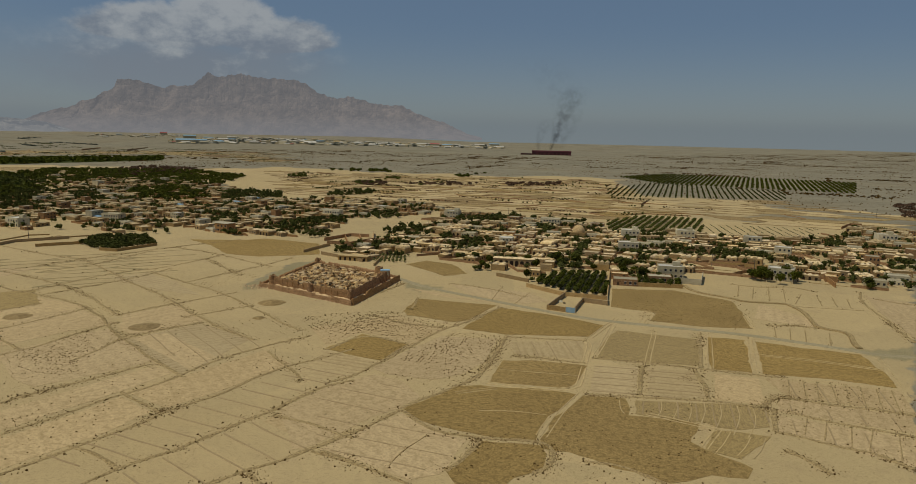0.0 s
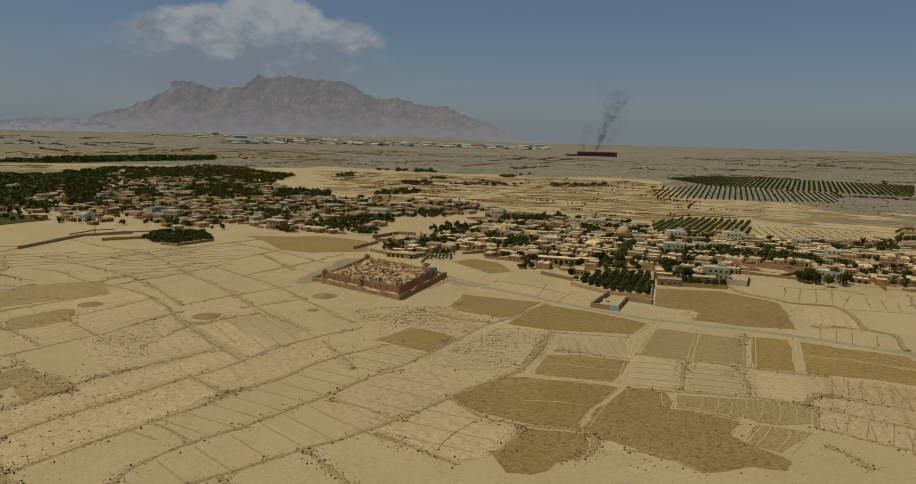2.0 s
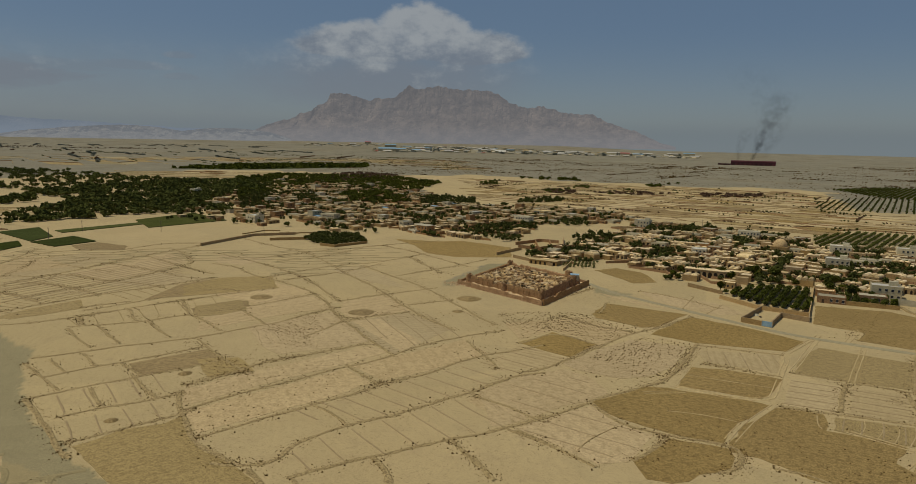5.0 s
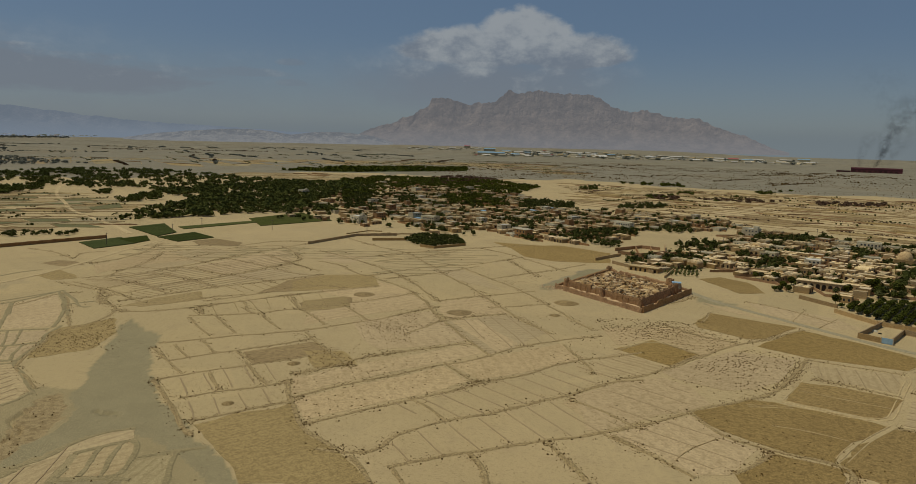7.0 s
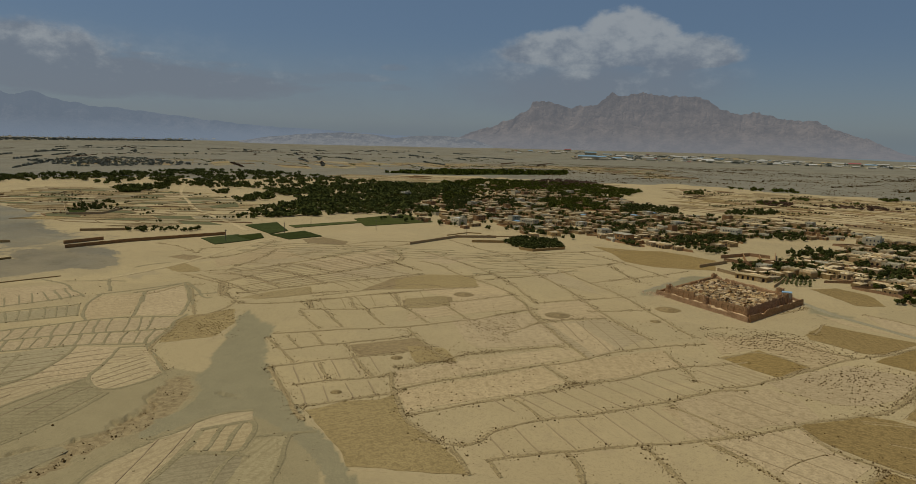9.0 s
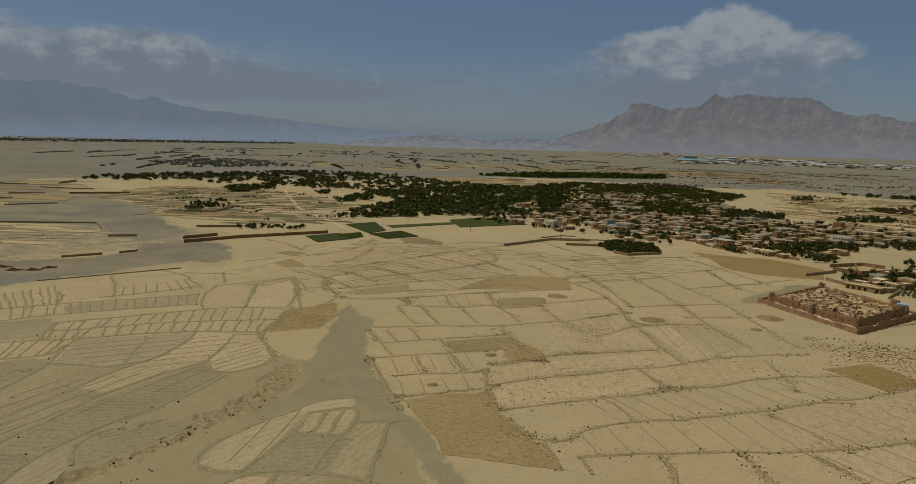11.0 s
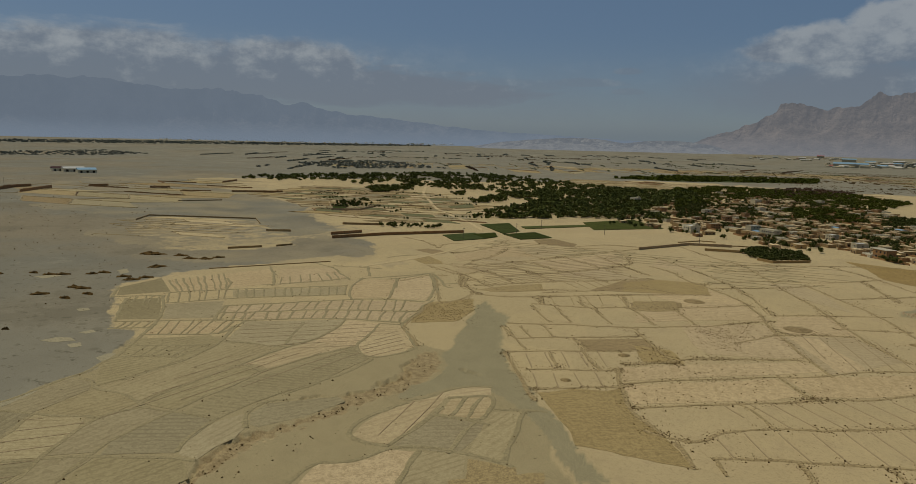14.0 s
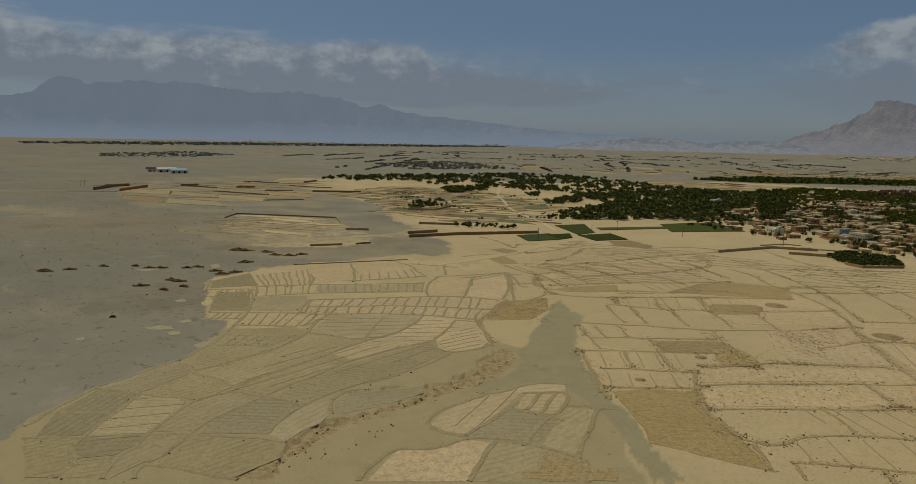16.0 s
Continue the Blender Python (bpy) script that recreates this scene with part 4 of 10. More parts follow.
# ---- plan, in metres ----
FARM = [(-168.0, -76.1), (-200.7, -80.8), (-196.1, -46.1), (-200.3, -43.1), (-208.9, -39.2), (-213.9, -33.4), (-220.6, -27.5), (-227.4, -20.2), (-225.9, -14.5), (-237.5, -3.8), (-243.0, 7.0), (-246.3, 13.4), (-253.5, 19.7), (-263.1, 25.0), (-274.6, 32.5), (-288.1, 41.3), (-296.5, 30.5), (-314.8, 35.1), (-347.4, 45.5), (-385.5, 54.4), (-391.7, 72.2), (-404.0, 93.3), (-404.6, 118.5), (-403.0, 130.9), (-408.0, 220.8), (-464.4, 218.7), (-455.9, 161.5), (-487.4, 98.6), (-526.8, 119.1), (-593.1, 102.3), (-719.6, 166.0), (-637.1, 244.7), (-514.3, 224.8), (-528.9, 267.5), (-656.1, 315.0), (-790.4, 365.9), (-1008.7, 366.5), (-1315.6, 453.7), (-1259.6, 687.8), (-1072.0, 850.1), (-960.7, 1256.2), (-790.5, 1422.4), (-508.9, 1341.5), (-383.6, 1512.5), (-93.7, 1352.5), (76.6, 1354.0), (300.3, 1336.9), (254.8, 950.2), (426.0, 903.9), (338.8, 772.2), (269.4, 677.5), (369.0, 649.6), (435.4, 651.4), (179.8, 260.2), (110.3, 153.8), (420.0, 60.0), (0.0, -150.0), (-250.0, -60.0)]
HOLE_A = [(-481.2, 207.1), (-489.0, 243.2), (-455.5, 256.1), (-402.0, 231.9), (-384.9, 206.3), (-418.0, 202.6)]
HOLE_B = [(-111.9, 342.6), (-103.8, 372.1), (-98.6, 412.2), (-85.0, 423.4), (-82.0, 408.4), (-94.1, 379.4), (-99.8, 342.3)]
WASH = [(-246.9, 194.2), (-231.4, 186.3), (-213.0, 179.4), (-205.1, 167.6), (-183.9, 145.2), (-172.7, 138.3), (-158.9, 128.5), (-148.3, 121.5), (-135.2, 114.7), (-119.9, 108.7), (-106.8, 99.0), (-113.4, 95.8), (-135.3, 108.6), (-147.6, 108.6), (-159.8, 102.5), (-161.3, 92.0), (-161.7, 84.7), (-162.5, 80.9), (-170.0, 85.9), (-170.3, 95.3), (-173.8, 106.4), (-183.9, 116.0), (-193.7, 127.7), (-214.1, 150.9), (-233.5, 175.2), (-245.1, 189.6)]
WASH_FORT = [(-111.9, 342.6), (-103.8, 372.1), (-98.6, 412.2), (-85.0, 423.4), (-82.0, 408.4), (-94.1, 379.4), (-99.8, 342.3)]
WASH_ROAD = [(-28.5, 373.2), (-18.2, 360.8), (-5.7, 354.9), (-17.3, 343.1), (-27.1, 355.7)]
WASH_EAST = [(154.4, 260.8), (165.1, 261.5), (182.9, 264.9), (172.2, 248.5), (159.9, 249.1)]
SAND_A = [(-906.0, -36.0), (-869.8, 17.5), (-794.3, 65.5), (-720.6, 30.3), (-751.0, -38.2)]
SAND_B = [(-399.2, -43.2), (-363.0, -29.9), (-368.7, -15.0), (-334.8, -24.7), (-339.9, -44.0)]
SAND_C = [(-1154.8, 116.2), (-1126.4, 303.1), (-956.6, 336.5), (-857.4, 191.8), (-838.5, 95.7)]
GULLY = [(-148.8, 12.1), (-153.3, 15.2), (-157.9, 19.7), (-160.7, 24.1), (-162.3, 28.9), (-164.8, 34.0)]
GULLY_B = [(-172.8, 115.6), (-167.3, 115.9), (-163.6, 115.9)]
GULLY_C = [(-182.4, 52.3), (-180.4, 59.6), (-174.6, 64.9), (-174.9, 71.6), (-174.6, 78.3), (-175.4, 85.8), (-178.7, 93.0), (-185.1, 101.0), (-191.4, 106.6)]
SCOUR_A = [(-144.3, -0.5), (-148.7, 6.0), (-149.6, 12.1), (-158.7, 18.5), (-161.9, 23.7), (-165.8, 34.0), (-164.4, 43.4), (-165.4, 53.5), (-167.1, 62.6), (-167.6, 69.4), (-167.4, 73.6), (-163.6, 62.7), (-162.3, 51.8), (-161.0, 41.7), (-159.0, 31.8), (-151.9, 20.6), (-145.8, 12.2), (-140.1, 6.0)]
SCOUR_B = [(-167.1, 62.6), (-172.7, 62.1), (-174.4, 71.4), (-174.1, 79.1), (-178.2, 92.7), (-190.3, 105.5), (-196.4, 118.2), (-191.7, 120.2), (-179.1, 110.8), (-171.4, 99.0), (-168.0, 89.0), (-167.2, 77.9), (-165.4, 69.1)]
V1 = [(-67.2, 437.8), (-51.2, 429.2), (-31.3, 459.6), (-7.5, 444.6), (17.6, 404.3), (42.8, 414.1), (41.1, 379.9), (63.1, 407.2), (90.5, 404.7), (86.7, 369.1), (107.2, 399.4), (130.4, 393.4), (152.3, 407.4), (174.4, 389.5), (203.2, 400.4), (213.3, 374.8), (246.5, 362.2), (407.7, 608.9), (371.0, 633.8), (331.6, 591.2), (295.4, 559.9), (204.8, 560.4), (207.1, 580.7), (127.1, 576.2), (119.7, 644.5), (66.3, 658.0), (45.3, 677.9), (-6.6, 693.8), (-20.8, 602.0), (-29.1, 564.1), (-57.6, 518.8), (-72.4, 471.3)]
V2 = [(-363.7, 549.0), (-348.3, 569.8), (-338.0, 603.7), (-277.8, 544.6), (-245.9, 556.4), (-218.6, 571.4), (-194.1, 530.5), (-156.0, 523.3), (-115.2, 519.9), (-101.9, 543.6), (-98.8, 644.0), (-51.0, 661.4), (-6.8, 709.5), (-27.2, 776.0), (-92.6, 802.9), (-153.1, 818.6), (-187.7, 789.8), (-235.0, 815.5), (-329.0, 972.6), (-440.6, 1087.8), (-523.7, 1035.1), (-494.0, 860.5), (-511.1, 775.6)]
V2B = [(-427.0, 528.8), (-349.1, 526.0), (-264.1, 510.9), (-216.7, 515.0), (-486.9, 1154.9), (-621.2, 1115.6), (-703.2, 1075.2), (-604.3, 849.6), (-488.0, 628.1)]
OPEN_A = [(-96.2, 610.1), (-44.9, 653.1), (-26.8, 621.1), (-45.2, 586.8), (-85.3, 556.0)]
OPEN_B = [(149.4, 447.3), (208.0, 441.3), (186.4, 393.9), (138.5, 402.5)]
OPEN_C = [(-31.5, 411.9), (7.5, 431.6), (40.0, 384.6), (6.8, 373.5)]
WOOD_A = [(-1342.5, 524.1), (-1359.9, 657.0), (-1371.4, 847.4), (-1352.8, 1081.0), (-1127.5, 1138.8), (-906.1, 1037.5), (-757.9, 998.1), (-697.9, 1049.9), (-566.0, 1005.6), (-544.6, 829.2), (-508.9, 712.6), (-398.0, 591.7), (-457.5, 624.1), (-454.4, 590.3), (-477.7, 551.4), (-499.4, 489.6), (-550.0, 456.6), (-601.7, 545.5), (-627.6, 622.0), (-676.8, 661.4), (-713.2, 672.6), (-803.3, 708.9), (-866.2, 717.1), (-888.1, 692.6), (-970.6, 714.4), (-954.3, 667.5), (-1102.4, 739.5), (-1034.4, 609.6), (-1128.4, 644.5), (-1185.3, 647.8), (-1193.0, 544.3), (-1263.6, 498.2)]
WOOD_B = [(-729.6, 1111.4), (-719.9, 1258.4), (-488.5, 1287.4), (-357.2, 1174.2), (-336.4, 970.5), (-442.9, 1009.2), (-541.2, 1070.0), (-527.1, 918.8), (-491.3, 745.1)]
WOOD_C = [(-421.0, 878.9), (-387.9, 956.6), (-301.8, 839.1), (-276.8, 751.1), (-334.3, 752.1)]
WOOD_D = [(-2055.0, 1012.2), (-2277.0, 1324.3), (-2153.2, 1455.2), (-1591.8, 1255.3), (-1625.5, 1010.9), (-1639.9, 906.6)]
GROVE_A = [(-259.9, 472.8), (-258.5, 506.1), (-227.6, 504.5), (-207.2, 471.9), (-221.8, 448.3), (-242.1, 450.5)]
GROVE_B = [(-150.8, 536.6), (-150.3, 609.6), (-136.5, 624.5), (-102.5, 643.4), (-95.9, 602.0), (-124.1, 560.6), (-98.7, 544.1), (-96.0, 516.6), (-110.9, 514.5), (-122.8, 528.0)]
GROVE_C = [(-80.1, 447.1), (-82.3, 482.6), (-66.1, 484.6), (-60.9, 451.6)]
GROVE_D = [(-60.3, 543.0), (-45.8, 594.3), (-20.2, 583.2), (-27.5, 535.0)]
GROVE_E = [(-0.6, 660.6), (45.3, 677.9), (56.7, 643.1), (-0.4, 609.1)]
GROVE_F = [(4.4, 533.2), (29.9, 502.1), (24.4, 475.7), (4.2, 504.2)]
GROVE_G = [(61.6, 421.8), (86.4, 438.3), (85.6, 414.9), (62.8, 405.4)]
GROVE_H = [(155.2, 491.5), (192.8, 491.1), (221.3, 470.6), (210.9, 447.7), (178.2, 452.5), (147.6, 466.7)]
GROVE_I = [(-706.5, 365.7), (-763.8, 411.3), (-796.5, 477.3), (-719.4, 434.8), (-694.5, 395.1)]
GROVE_J = [(-527.6, 310.8), (-542.2, 334.0), (-489.9, 371.5), (-482.0, 358.0)]
GROVE_K = [(142.4, 648.2), (188.3, 697.4), (243.6, 677.9), (204.6, 573.5), (153.9, 566.5), (128.8, 580.0)]
GROVE_L = [(-945.0, 561.6), (-977.4, 641.9), (-909.0, 629.5), (-879.0, 562.8)]
GROVE_M = [(-707.6, 581.3), (-742.9, 680.2), (-666.9, 613.1), (-670.2, 559.0)]
GROVE_N = [(-78.8, 917.4), (-2.8, 1327.0), (49.2, 1383.1), (-23.6, 1250.4)]
GROVE_O = [(-166.9, 1089.4), (-106.7, 1240.1), (-92.9, 1196.6), (-139.6, 1023.9)]
GROVE_P = [(-300.9, 1225.9), (-276.8, 1306.7), (-255.9, 1207.6), (-273.8, 1154.8)]
ORCH_A = [(41.5, 373.8), (62.1, 400.1), (89.3, 396.0), (76.6, 342.3), (55.4, 350.8)]
ORCH_B = [(105.5, 392.6), (126.5, 386.5), (122.0, 365.1), (98.7, 368.7)]
ORCH_C = [(321.3, 1379.4), (450.3, 1501.6), (762.0, 1327.7), (610.8, 1061.3), (349.9, 1196.7)]
ORCH_D = [(231.2, 1065.0), (337.7, 1207.2), (512.0, 1079.9), (438.5, 922.4), (202.3, 929.5)]
ORCH_E = [(227.8, 640.4), (330.2, 627.7), (297.9, 560.2), (209.7, 574.3)]
ORCH_F = [(-53.2, 445.8), (-30.6, 448.4), (-30.5, 421.5), (-50.1, 419.4)]
STRIP_A = [(-1054.3, 1336.9), (-1061.9, 1631.6), (-791.1, 1875.1), (-711.3, 1686.4), (-903.4, 1385.8)]
GREEN_A = [(-492.0, 409.9), (-486.9, 443.9), (-436.0, 407.6), (-430.7, 382.4)]
GREEN_B = [(-451.6, 330.2), (-448.1, 363.7), (-415.4, 347.8), (-419.4, 316.6)]
GREEN_C = [(-443.3, 356.1), (-440.0, 380.6), (-419.0, 364.4), (-415.8, 346.9)]
GREEN_D = [(-427.8, 379.6), (-423.7, 414.9), (-389.7, 400.4), (-397.0, 370.0)]
GREEN_E = [(-460.9, 434.0), (-434.8, 512.0), (-423.9, 502.9), (-445.4, 426.1)]
GREEN_F = [(-453.5, 517.0), (-443.5, 588.4), (-378.6, 548.2), (-407.1, 478.0)]
GREEN_G = [(-724.5, 380.0), (-731.3, 404.9), (-687.0, 375.9), (-686.3, 359.6)]
YELLOW_A = [(-651.8, 500.0), (-671.7, 555.2), (-627.3, 521.2), (-632.8, 489.0)]
STUB_A = [(16.9, 238.7), (32.9, 238.8), (46.6, 234.7), (40.8, 218.1), (37.2, 212.3), (24.2, 215.1), (12.3, 216.3)]
STUB_B = [(-15.5, 191.9), (-8.0, 200.1), (1.0, 212.1), (8.7, 212.7), (23.8, 211.2), (36.6, 208.6), (38.8, 206.7), (31.5, 194.6), (27.4, 189.8), (22.2, 174.1), (15.4, 174.7), (7.5, 176.1), (-0.6, 180.2), (-6.5, 183.1)]
STUB_C = [(39.9, 205.8), (47.2, 205.3), (53.4, 204.3), (53.0, 196.2), (51.2, 191.6), (59.4, 190.0), (70.2, 186.6), (63.7, 174.4), (65.4, 170.2), (70.6, 165.4), (74.3, 159.8), (70.9, 155.1), (62.7, 156.0), (56.0, 152.6), (51.5, 151.8), (47.2, 156.5), (40.6, 159.2), (30.1, 166.7), (23.5, 168.7), (23.7, 174.2), (29.3, 189.1), (32.4, 192.8)]
STUB_D = [(8.2, 172.4), (22.9, 170.5), (24.6, 165.7), (21.5, 157.9), (14.5, 152.9), (12.1, 148.4), (7.9, 146.2), (1.8, 146.4), (-0.3, 152.0), (-1.1, 156.5), (4.1, 163.3)]
STUB_E = [(-23.2, 305.3), (-17.4, 329.3), (19.6, 319.5), (6.5, 292.6), (-0.6, 288.3), (-20.1, 298.4)]
STUB_F = [(3.1, 278.7), (20.7, 315.2), (46.3, 301.5), (64.6, 287.5), (54.4, 270.5), (20.5, 271.4)]
STUB_G = [(51.9, 243.8), (59.5, 265.3), (68.0, 280.5), (97.0, 269.6), (87.8, 237.0), (65.4, 240.3)]
STUB_H = [(103.1, 273.5), (116.6, 269.8), (103.8, 230.8), (90.3, 234.0)]
STUB_I = [(120.5, 267.8), (136.1, 260.7), (154.8, 253.6), (150.4, 229.9), (146.3, 218.3), (128.9, 225.2), (107.1, 229.9)]
STUB_J = [(83.5, 360.2), (116.4, 359.0), (138.4, 336.3), (132.6, 309.1), (127.6, 287.5), (106.0, 288.7), (85.8, 297.5), (93.5, 311.3), (74.0, 320.6)]
STUB_K = [(-47.3, 247.9), (-36.7, 268.3), (-17.6, 256.3), (-26.0, 235.8)]
STUB_L = [(-139.6, 119.8), (-136.0, 131.4), (-127.5, 139.1), (-126.5, 144.8), (-109.5, 128.7), (-95.8, 123.4), (-78.4, 112.8), (-106.2, 99.3), (-115.7, 106.4)]
STUB_M = [(-191.7, 239.6), (-201.9, 256.9), (-190.0, 275.2), (-176.8, 259.5), (-181.9, 247.5)]
STUB_N = [(-234.9, 291.9), (-229.6, 318.3), (-206.0, 332.0), (-186.6, 304.9), (-207.1, 284.8), (-220.4, 272.4)]
STUB_O = [(-192.5, 496.6), (-167.6, 471.6), (-149.1, 442.2), (-126.2, 433.7), (-105.2, 439.9), (-88.8, 446.5), (-97.5, 488.0), (-119.9, 499.6), (-140.1, 506.9), (-156.5, 497.4)]
STUB_P = [(-269.6, 212.7), (-262.2, 245.9), (-249.0, 238.0), (-260.4, 211.1)]
STUB_Q = [(-153.9, 190.2), (-140.3, 197.3), (-128.4, 186.2), (-138.3, 175.4)]
STUB_R = [(-111.6, 59.8), (-101.0, 80.8), (-96.3, 75.8), (-108.7, 57.4)]
PALE_A = [(56.2, 203.1), (71.9, 202.3), (87.5, 200.7), (94.5, 197.0), (89.6, 185.1), (80.4, 182.8), (74.3, 184.0), (71.9, 186.7), (57.9, 190.8), (53.6, 192.6)]
PALE_B = [(73.3, 182.3), (86.8, 178.6), (82.4, 173.8), (73.2, 164.6), (66.2, 169.2)]
ROAD = [(-46.8, 392.5), (-28.5, 373.2), (-18.0, 356.6), (6.3, 337.5), (33.4, 316.2), (59.4, 297.5), (84.2, 288.9), (104.8, 283.2), (123.7, 276.0), (139.7, 267.4), (153.6, 259.3), (159.9, 253.9), (174.0, 251.3)]
TRACK_C = [(-362.3, 192.2), (-369.3, 249.2), (-403.2, 334.5), (-415.2, 386.1)]
CANAL = [(125.2, 371.1), (125.2, 355.6), (140.9, 342.7), (142.8, 335.5), (163.3, 333.6), (163.8, 327.8), (164.5, 317.8), (159.9, 301.1), (156.7, 289.6), (167.0, 283.2), (159.2, 266.4), (158.5, 261.0)]
STRIPE_A = [(-102.1, 157.0), (-78.6, 152.8), (-48.0, 195.5), (-34.2, 213.7), (-39.3, 245.7), (-80.6, 185.0)]
STRIPE_B = [(-86.1, 129.0), (-84.3, 142.0), (-53.1, 185.4), (-34.8, 167.3), (-61.5, 141.0), (-78.1, 123.7)]
STRIPE_C = [(-122.3, 261.3), (-111.6, 285.8), (-85.4, 275.3), (-70.2, 249.0), (-86.4, 223.7)]
STRIPE_D = [(-278.1, 69.8), (-247.1, 119.9), (-230.5, 124.3), (-216.4, 97.9), (-233.3, 71.1)]
STRIPE_E = [(-238.0, 49.5), (-211.9, 97.8), (-205.5, 93.8), (-199.9, 59.7), (-200.5, 10.2), (-198.1, 1.5), (-206.5, 17.0)]
STRIPE_F = [(-214.5, -11.1), (-198.1, 1.5), (-171.9, -21.5), (-181.5, -30.2)]
STRIPE_G = [(21.2, 261.1), (51.6, 265.5), (46.9, 239.6), (22.2, 245.3)]
STRIPE_H = [(49.3, 235.3), (65.5, 234.4), (57.2, 205.5), (42.3, 208.7)]
STRIPE_I = [(67.3, 233.2), (83.8, 230.6), (79.0, 205.7), (58.8, 204.7)]
STRIPE_J = [(111.2, 224.0), (148.3, 214.3), (137.2, 195.0), (103.7, 208.0)]
STRIPE_K = [(101.5, 203.1), (134.9, 191.5), (128.3, 181.3), (96.5, 196.0)]
STRIPE_L = [(95.4, 191.7), (125.8, 177.5), (115.8, 162.2), (89.9, 181.5)]
STRIPE_M = [(-156.6, 129.7), (-138.2, 155.8), (-128.8, 143.6), (-142.4, 122.1)]
STRIPE_N = [(-173.6, 144.0), (-156.3, 179.4), (-141.6, 160.3), (-159.3, 134.7)]
STRIPE_O = [(-148.9, 64.2), (-160.3, 89.8), (-158.2, 97.8), (-135.0, 70.5), (-139.0, 57.7)]
STRIPE_P = [(-201.3, 93.7), (-205.3, 115.4), (-232.4, 130.3), (-215.2, 99.9)]
STRIPE_Q = [(-337.0, 256.4), (-302.4, 333.1), (-306.4, 387.8), (-247.1, 308.3), (-262.1, 253.9), (-290.5, 234.8)]
STRIPE_U = [(-692.4, 158.1), (-622.9, 238.3), (-529.0, 193.8), (-590.1, 108.8)]
STRIPE_V = [(-42.5, 205.2), (-16.3, 217.0), (-16.1, 192.7), (-27.2, 176.2), (-35.1, 168.7)]
STRIPE_W = [(-31.5, 165.6), (-15.9, 190.5), (-5.3, 177.2), (4.1, 172.2), (-3.2, 157.4), (-11.3, 152.7)]
SCRUB_A = [(-155.7, 235.6), (-131.5, 240.4), (-119.0, 216.7), (-137.8, 210.2)]
SCRUB_B = [(-63.6, 284.6), (-25.6, 302.0), (-1.8, 280.1), (-17.6, 262.4), (-49.9, 264.2)]
SCRUB_C = [(-3.7, 255.7), (21.5, 265.0), (15.0, 230.2), (0.8, 235.5)]
SCRUB_D = [(-253.4, 164.6), (-248.0, 193.6), (-214.4, 158.7), (-221.3, 147.2)]
SCRUB_E = [(-125.7, 145.2), (-102.1, 157.0), (-92.9, 137.7), (-102.9, 124.6)]
SCRUB_F = [(-153.9, 190.2), (-110.1, 221.7), (-89.9, 168.6), (-114.7, 135.8)]
SCRUB_G = [(-180.4, 267.3), (-60.6, 294.3), (-45.7, 220.8), (-118.5, 172.0)]
SCRUB_H = [(109.2, 223.9), (150.6, 215.4), (117.9, 165.4), (89.9, 181.5)]
SCRUB_I = [(85.4, 366.0), (146.9, 332.2), (125.0, 280.3), (70.7, 299.3)]
SCRUB_J = [(-0.5, 170.3), (74.4, 163.6), (64.1, 152.0), (-0.3, 149.6)]
SCRUB_K = [(-148.2, 3.1), (-163.6, 42.0), (-184.0, 107.9), (-190.6, 124.2), (-150.7, 61.4), (-138.5, 13.5)]
SCRUB_L = [(-516.9, -41.5), (-450.4, 87.9), (-321.3, 44.8), (-323.7, -44.3)]
SCRUB_M = [(-14.4, 192.8), (75.9, 201.8), (69.9, 163.4), (-0.5, 170.3)]
GREY_A = [(-149.1, -81.1), (-255.2, -101.0), (-221.8, -45.7), (-233.2, -26.8), (-253.1, -0.9), (-259.6, 16.9), (-280.6, 31.3), (-261.0, 58.1), (-246.0, 82.2), (-245.4, 118.8), (-204.1, 117.4), (-189.7, 105.4), (-177.2, 82.9), (-167.9, 59.7), (-162.4, 37.9), (-151.6, 17.0), (-146.0, 2.4), (-93.6, -12.4), (-127.7, -61.2)]
GREY_B = [(-146.7, 9.5), (-156.3, 35.0), (-162.9, 58.9), (-166.6, 85.0), (-162.6, 106.5), (-139.9, 111.5), (-116.0, 99.1), (-91.6, 82.7), (-69.9, 47.7), (-100.1, 4.1), (-143.7, 5.7)]
PLOT_A = [(-355.9, 1358.0), (-89.9, 1297.5), (73.6, 1298.8), (269.8, 1246.1), (234.8, 903.1), (243.0, 701.7), (136.5, 674.2), (60.3, 721.6), (-13.2, 730.4), (-88.5, 796.8), (-210.4, 885.9)]
PLOT_B = [(-787.7, 372.9), (-945.7, 368.3), (-1047.6, 565.8), (-857.3, 626.0), (-651.5, 562.3), (-514.8, 430.2), (-552.0, 347.6), (-602.1, 337.7), (-673.8, 320.8)]
PLOT_E = [(-591.1, 106.6), (-707.3, 165.4), (-633.0, 240.9), (-535.5, 197.7), (-536.7, 160.8), (-559.8, 129.2)]
TOWN = [(-1748.6, 4253.9), (-1821.3, 6015.9), (-1048.5, 5628.5), (-332.2, 4767.7), (280.5, 4399.8), (237.8, 3722.9), (-256.3, 3680.7), (-688.9, 3696.8), (-1124.9, 3712.9), (-1384.8, 3367.1)]
TOWN_B = [(-3246.2, 6116.4), (-2813.0, 7201.4), (-2135.6, 5463.7), (-2520.5, 4744.6)]
